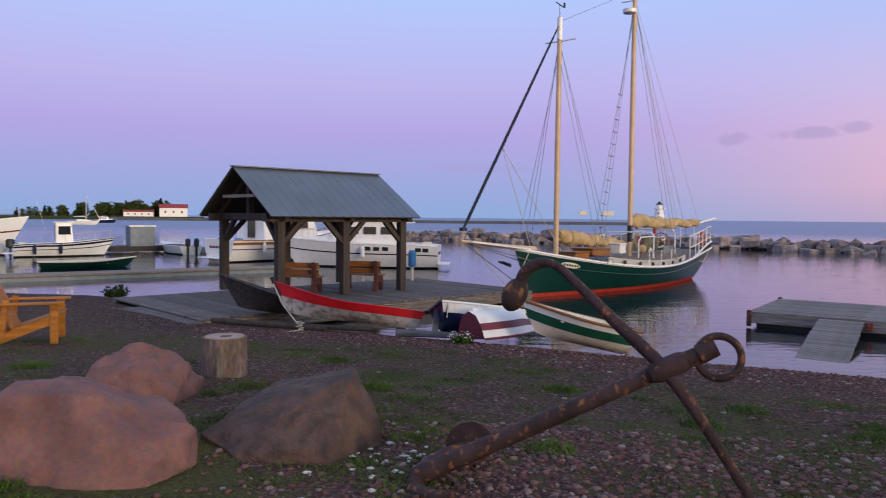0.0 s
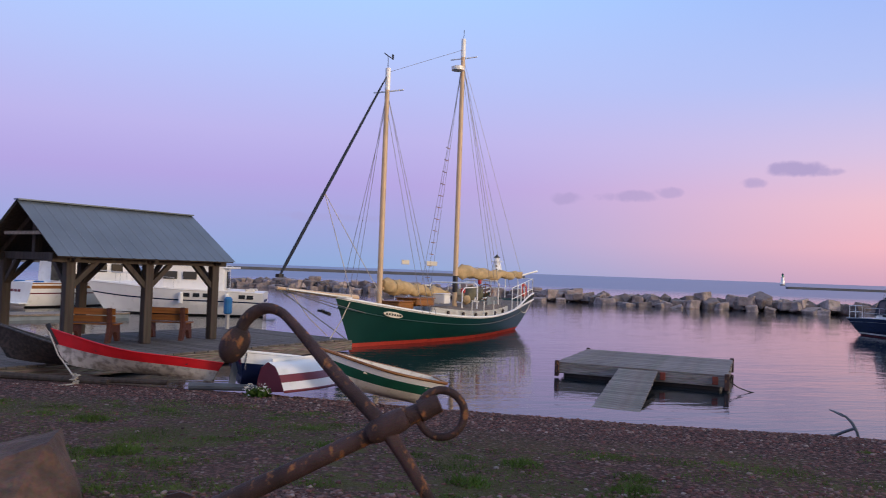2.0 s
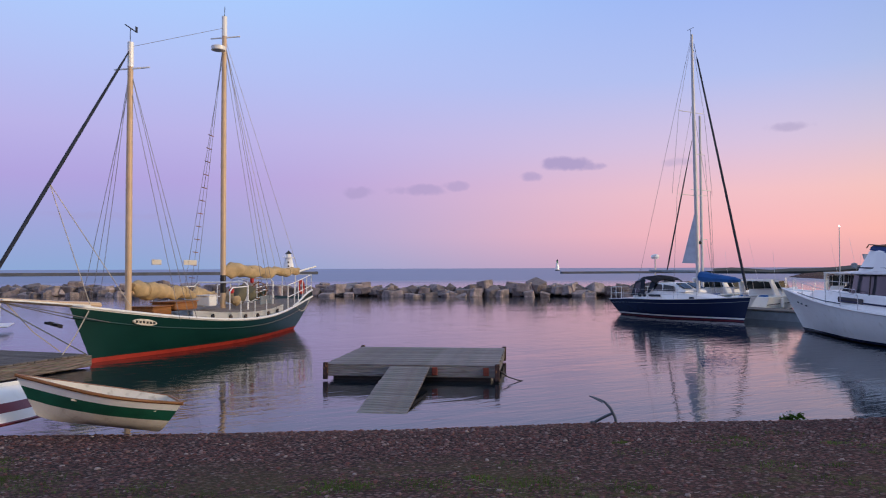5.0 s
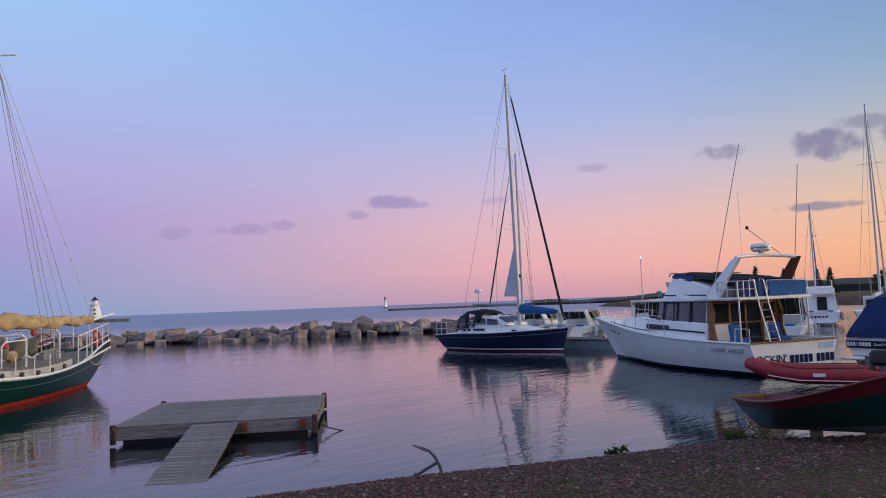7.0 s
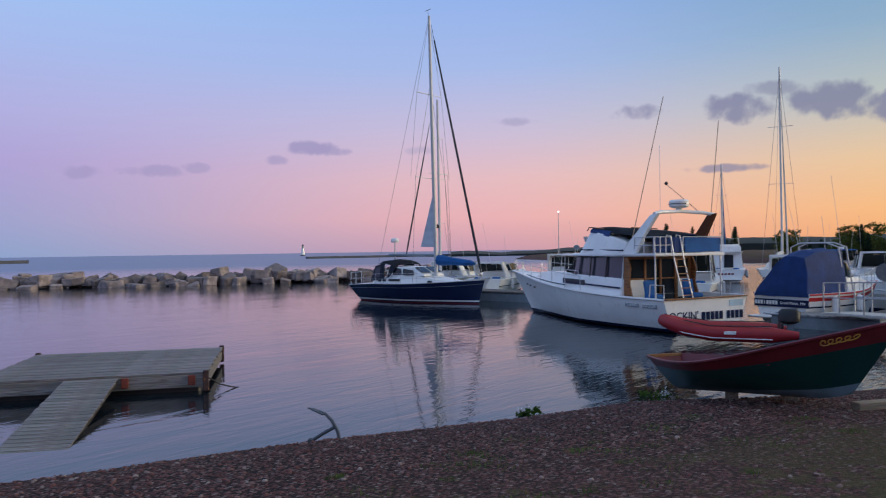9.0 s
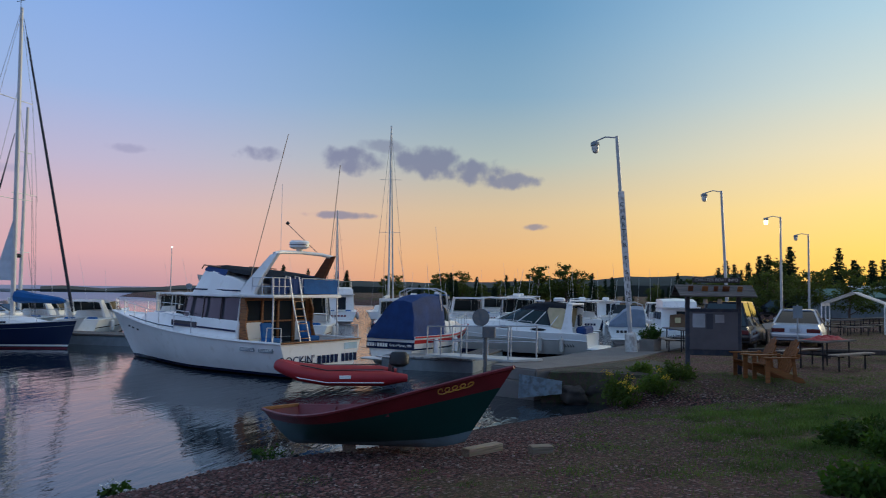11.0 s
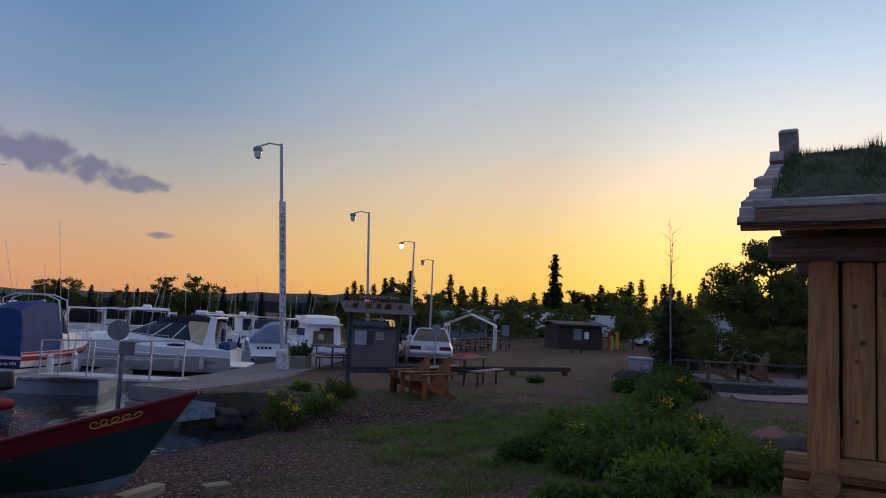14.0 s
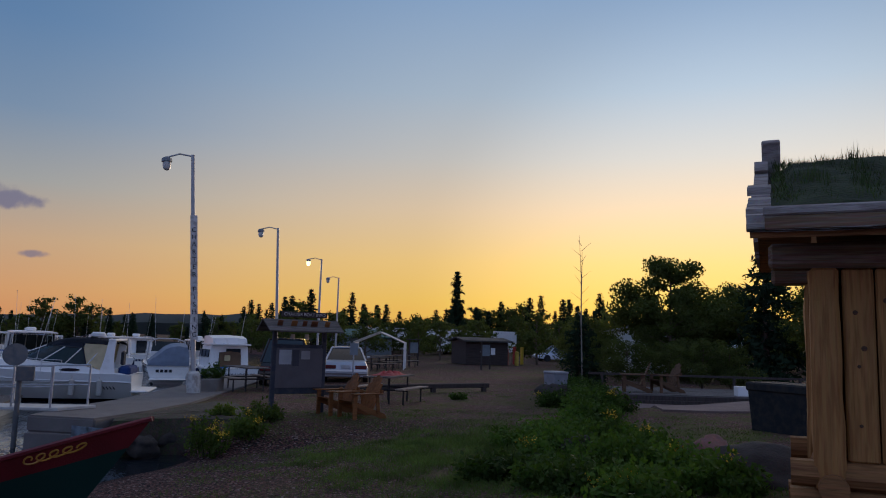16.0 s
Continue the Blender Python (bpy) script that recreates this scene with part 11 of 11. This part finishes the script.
# shingle: loose stones
def shingle():
    rng = np.random.default_rng(8)
    n = 44000
    x = np.concatenate([rng.uniform(-4.5, 17, n), rng.uniform(-1.5, 6.5, n)])
    y = np.concatenate([rng.uniform(2.5, 15, n), rng.uniform(3.2, 6.2, n)])
    o_ = rng.permutation(n * 2)
    x, y = x[o_], y[o_]
    s = shore_distance(x[:, None], y[:, None])[:, 0]
    keep = (s > -.5) & (s < 11) & (y > .35 * x + 2.6 - np.maximum(0, x - 8) * .9) & (rng.uniform(0, 1, n * 2) < np.where(s < 3.5, 1.0, np.where(x < .1, .10, .24)))
    x, y = x[keep][:n], y[keep][:n]
    m_ = len(x)
    z = heights(x[:, None], y[:, None])[:, 0]
    r = .005 + .020 * rng.uniform(0, 1, m_) ** 3
    base = np.array([[-1, -1, -1], [1, -1, -1], [1, 1, -1], [-1, 1, -1], [-.7, -.7, 1], [.7, -.7, 1], [.7, .7, 1], [-.7, .7, 1]], float) * np.array([1.25, .9, .5])
    v = base[None] * (1 + rng.uniform(-.3, .3, (m_, 8, 3))) * r[:, None, None]
    a = rng.uniform(0, 6.283, m_)
    ca, sa_ = np.cos(a)[:, None], np.sin(a)[:, None]
    v = np.stack([v[:, :, 0] * ca - v[:, :, 1] * sa_, v[:, :, 0] * sa_ + v[:, :, 1] * ca, v[:, :, 2]], 2)
    v += np.stack([x, y, z + r * .25], 1)[:, None]
    q = np.array([[0, 3, 2, 1], [4, 5, 6, 7], [0, 1, 5, 4], [1, 2, 6, 5], [2, 3, 7, 6], [3, 0, 4, 7]])
    f = (q[None] + 8 * np.arange(m_)[:, None, None]).reshape(-1, 4)
    me = bpy.data.meshes.new("shingle")
    me.from_pydata(v.reshape(-1, 3).tolist(), [], f.tolist())
    me.polygons.foreach_set("use_smooth", [True] * len(me.polygons))
    mt = bpy.data.materials.new("shingle_stones")
    mt.use_nodes = True
    N, L = mt.node_tree.nodes, mt.node_tree.links
    b = N["Principled BSDF"]
    b.inputs["Roughness"].default_value = .9
    ge, cr = N.new("ShaderNodeNewGeometry"), N.new("ShaderNodeValToRGB")
    e = cr.color_ramp.elements
    for _ in range(4):
        e.new(.5)
    for k, (p, c) in zip(e, [(0, (.055, .026, .025)), (.3, (.178, .072, .062)), (.55, (.122, .058, .053)), (.74, (.205, .108, .094)), (.92, (.23, .150, .134)), (1, (.37, .30, .27))]):
        k.position, k.color = p, (*c, 1)
    L.new(ge.outputs["Random Per Island"], cr.inputs[0]), L.new(cr.outputs[0], b.inputs["Base Color"])
    me.materials.append(mt)
    tagged(new("shingle", me), "loose reddish and grey beach stones", "stones", kind="stuff")


shingle()


# small white stones by the brown rock
rw = random.Random(12)
bm = bmesh.new()
for _ in range(34):
    x, y = -.18 + rw.gauss(0, .22), 5.1 + rw.gauss(0, .32)
    rock(bm, (rw.uniform(.015, .035), rw.uniform(.012, .025), rw.uniform(.008, .014)), rw.randint(1, 99), 1, .3, (x, y, ground_z(x, y) + .008), facets=3)
o = part("white_stones", bm, mat("white_quartz", (0.62, 0.58, 0.56), .8), None)
tagged(o, "small scattered white stones beside the brown rock", "stones", kind="stuff")

# ---- far shore across the water ----
bk = house("white far-off building with a red roof on the shore", pose(-134.0, 377.0, 1.6, 0, 0, 18), 13.5, 9, 4.6, WHITE, mat("red_roof", (0.30, 0.035, 0.03), .7), .42, 3, "white_building")
house("low white far-off building with red roof", pose(-150.0, 371.5, 1.6, 0, 0, 18), 14, 8, 2.4, WHITE, mat("red_roof_low", (0.28, 0.04, 0.03), .7), .25, 4, "low_building")
for i in range(80):
    k = i / 79
    x, y = -196 + 62 * k, 350 + 30 * k
    s = (.7 + .6 * k) * rt.uniform(.75, 1.15)
    if k < .5 and rt.random() < .45:
        s *= .5
    plant(rt.choice((0, 1, 2, 3)), x + rt.uniform(-1, 1), y + rt.uniform(4, 12), 1.0, s, rt.uniform(0, 6.28))
isle = thing("far_shore", "low dark far shore with trees", "land", kind="structure")
bm = bmesh.new()
pts = [(-420, 255), (-330, 300), (-230, 338), (-150, 364), (-118, 382), (-118, 400), (-200, 380), (-420, 300)]
quad_rings(bm, [[(x, y, -1) for x, y in pts], [(x, y, 1.7) for x, y in pts]])
part("bank", bm, SOD, isle)
mast_boat("distant white sailboat at anchor", -86, 180.5, 20, 7.0, 8.0, CANVAS_WHITE)
motorboat("distant dark boat lying at anchor", heading((-101, 228), (-95, 230)), 6.5, 1.1, "cabin", None, None, NAVY, (1.2, .9, .8), .9, False, aerials=0)
# lit light on a pole standing on a small concrete pile beyond the marina
cl_ = thing("channel_light", "thin steel pole with a small lit lamp on concrete", "light", pose(90.0, 56.0, 0))
bm = bmesh.new()
lathe(bm, [(1.2, -1.5), (1.2, 0.6), (1.0, 0.8)], 12)
part("block", bm, CONCRETE_DARK, cl_)
bm = bmesh.new()
lathe(bm, [(0.07, 0.8), (0.05, 7.6)], 8)
part("pole", bm, GALV, cl_)
bm = bmesh.new()
lathe(bm, [(0.05, 7.6), (0.11, 7.65), (0.10, 7.80), (0.03, 7.88)], 10)
part("lamp", bm, emit("lit_white_lamp", (1.0, 0.95, 0.9), 1.6), cl_, "glowing white lamp")
# low wooded headland and hill beyond the marina
hl = thing("headland", "long low wooded headland far beyond the marina", "land", kind="structure")
bm = bmesh.new()
rows = []
for i in range(40):
    az = 50 + 50 * i / 39
    d = 330 - 60 * i / 39
    h = (1.5 + 4.5 * min(1, max(0, (az - 56) / 14)) + 4 * max(0, (az - 80) / 20) + 1.2 * noise.noise(Vector((i * .5, 0, 0))))
    x, y = d * math.sin(radians(az)), d * math.cos(radians(az))
    rows.append([(x, y, -1), (x, y, h * .6), (x * 1.06, y * 1.06, h), (x * 1.5, y * 1.5, h * 1.2)])
quad_rings(bm, rows, False, False)
part("slope", bm, mat("far_woods", (0.03, 0.036, 0.03), .95, var=.4, scale=.08, bump=.0), hl, smooth=True)
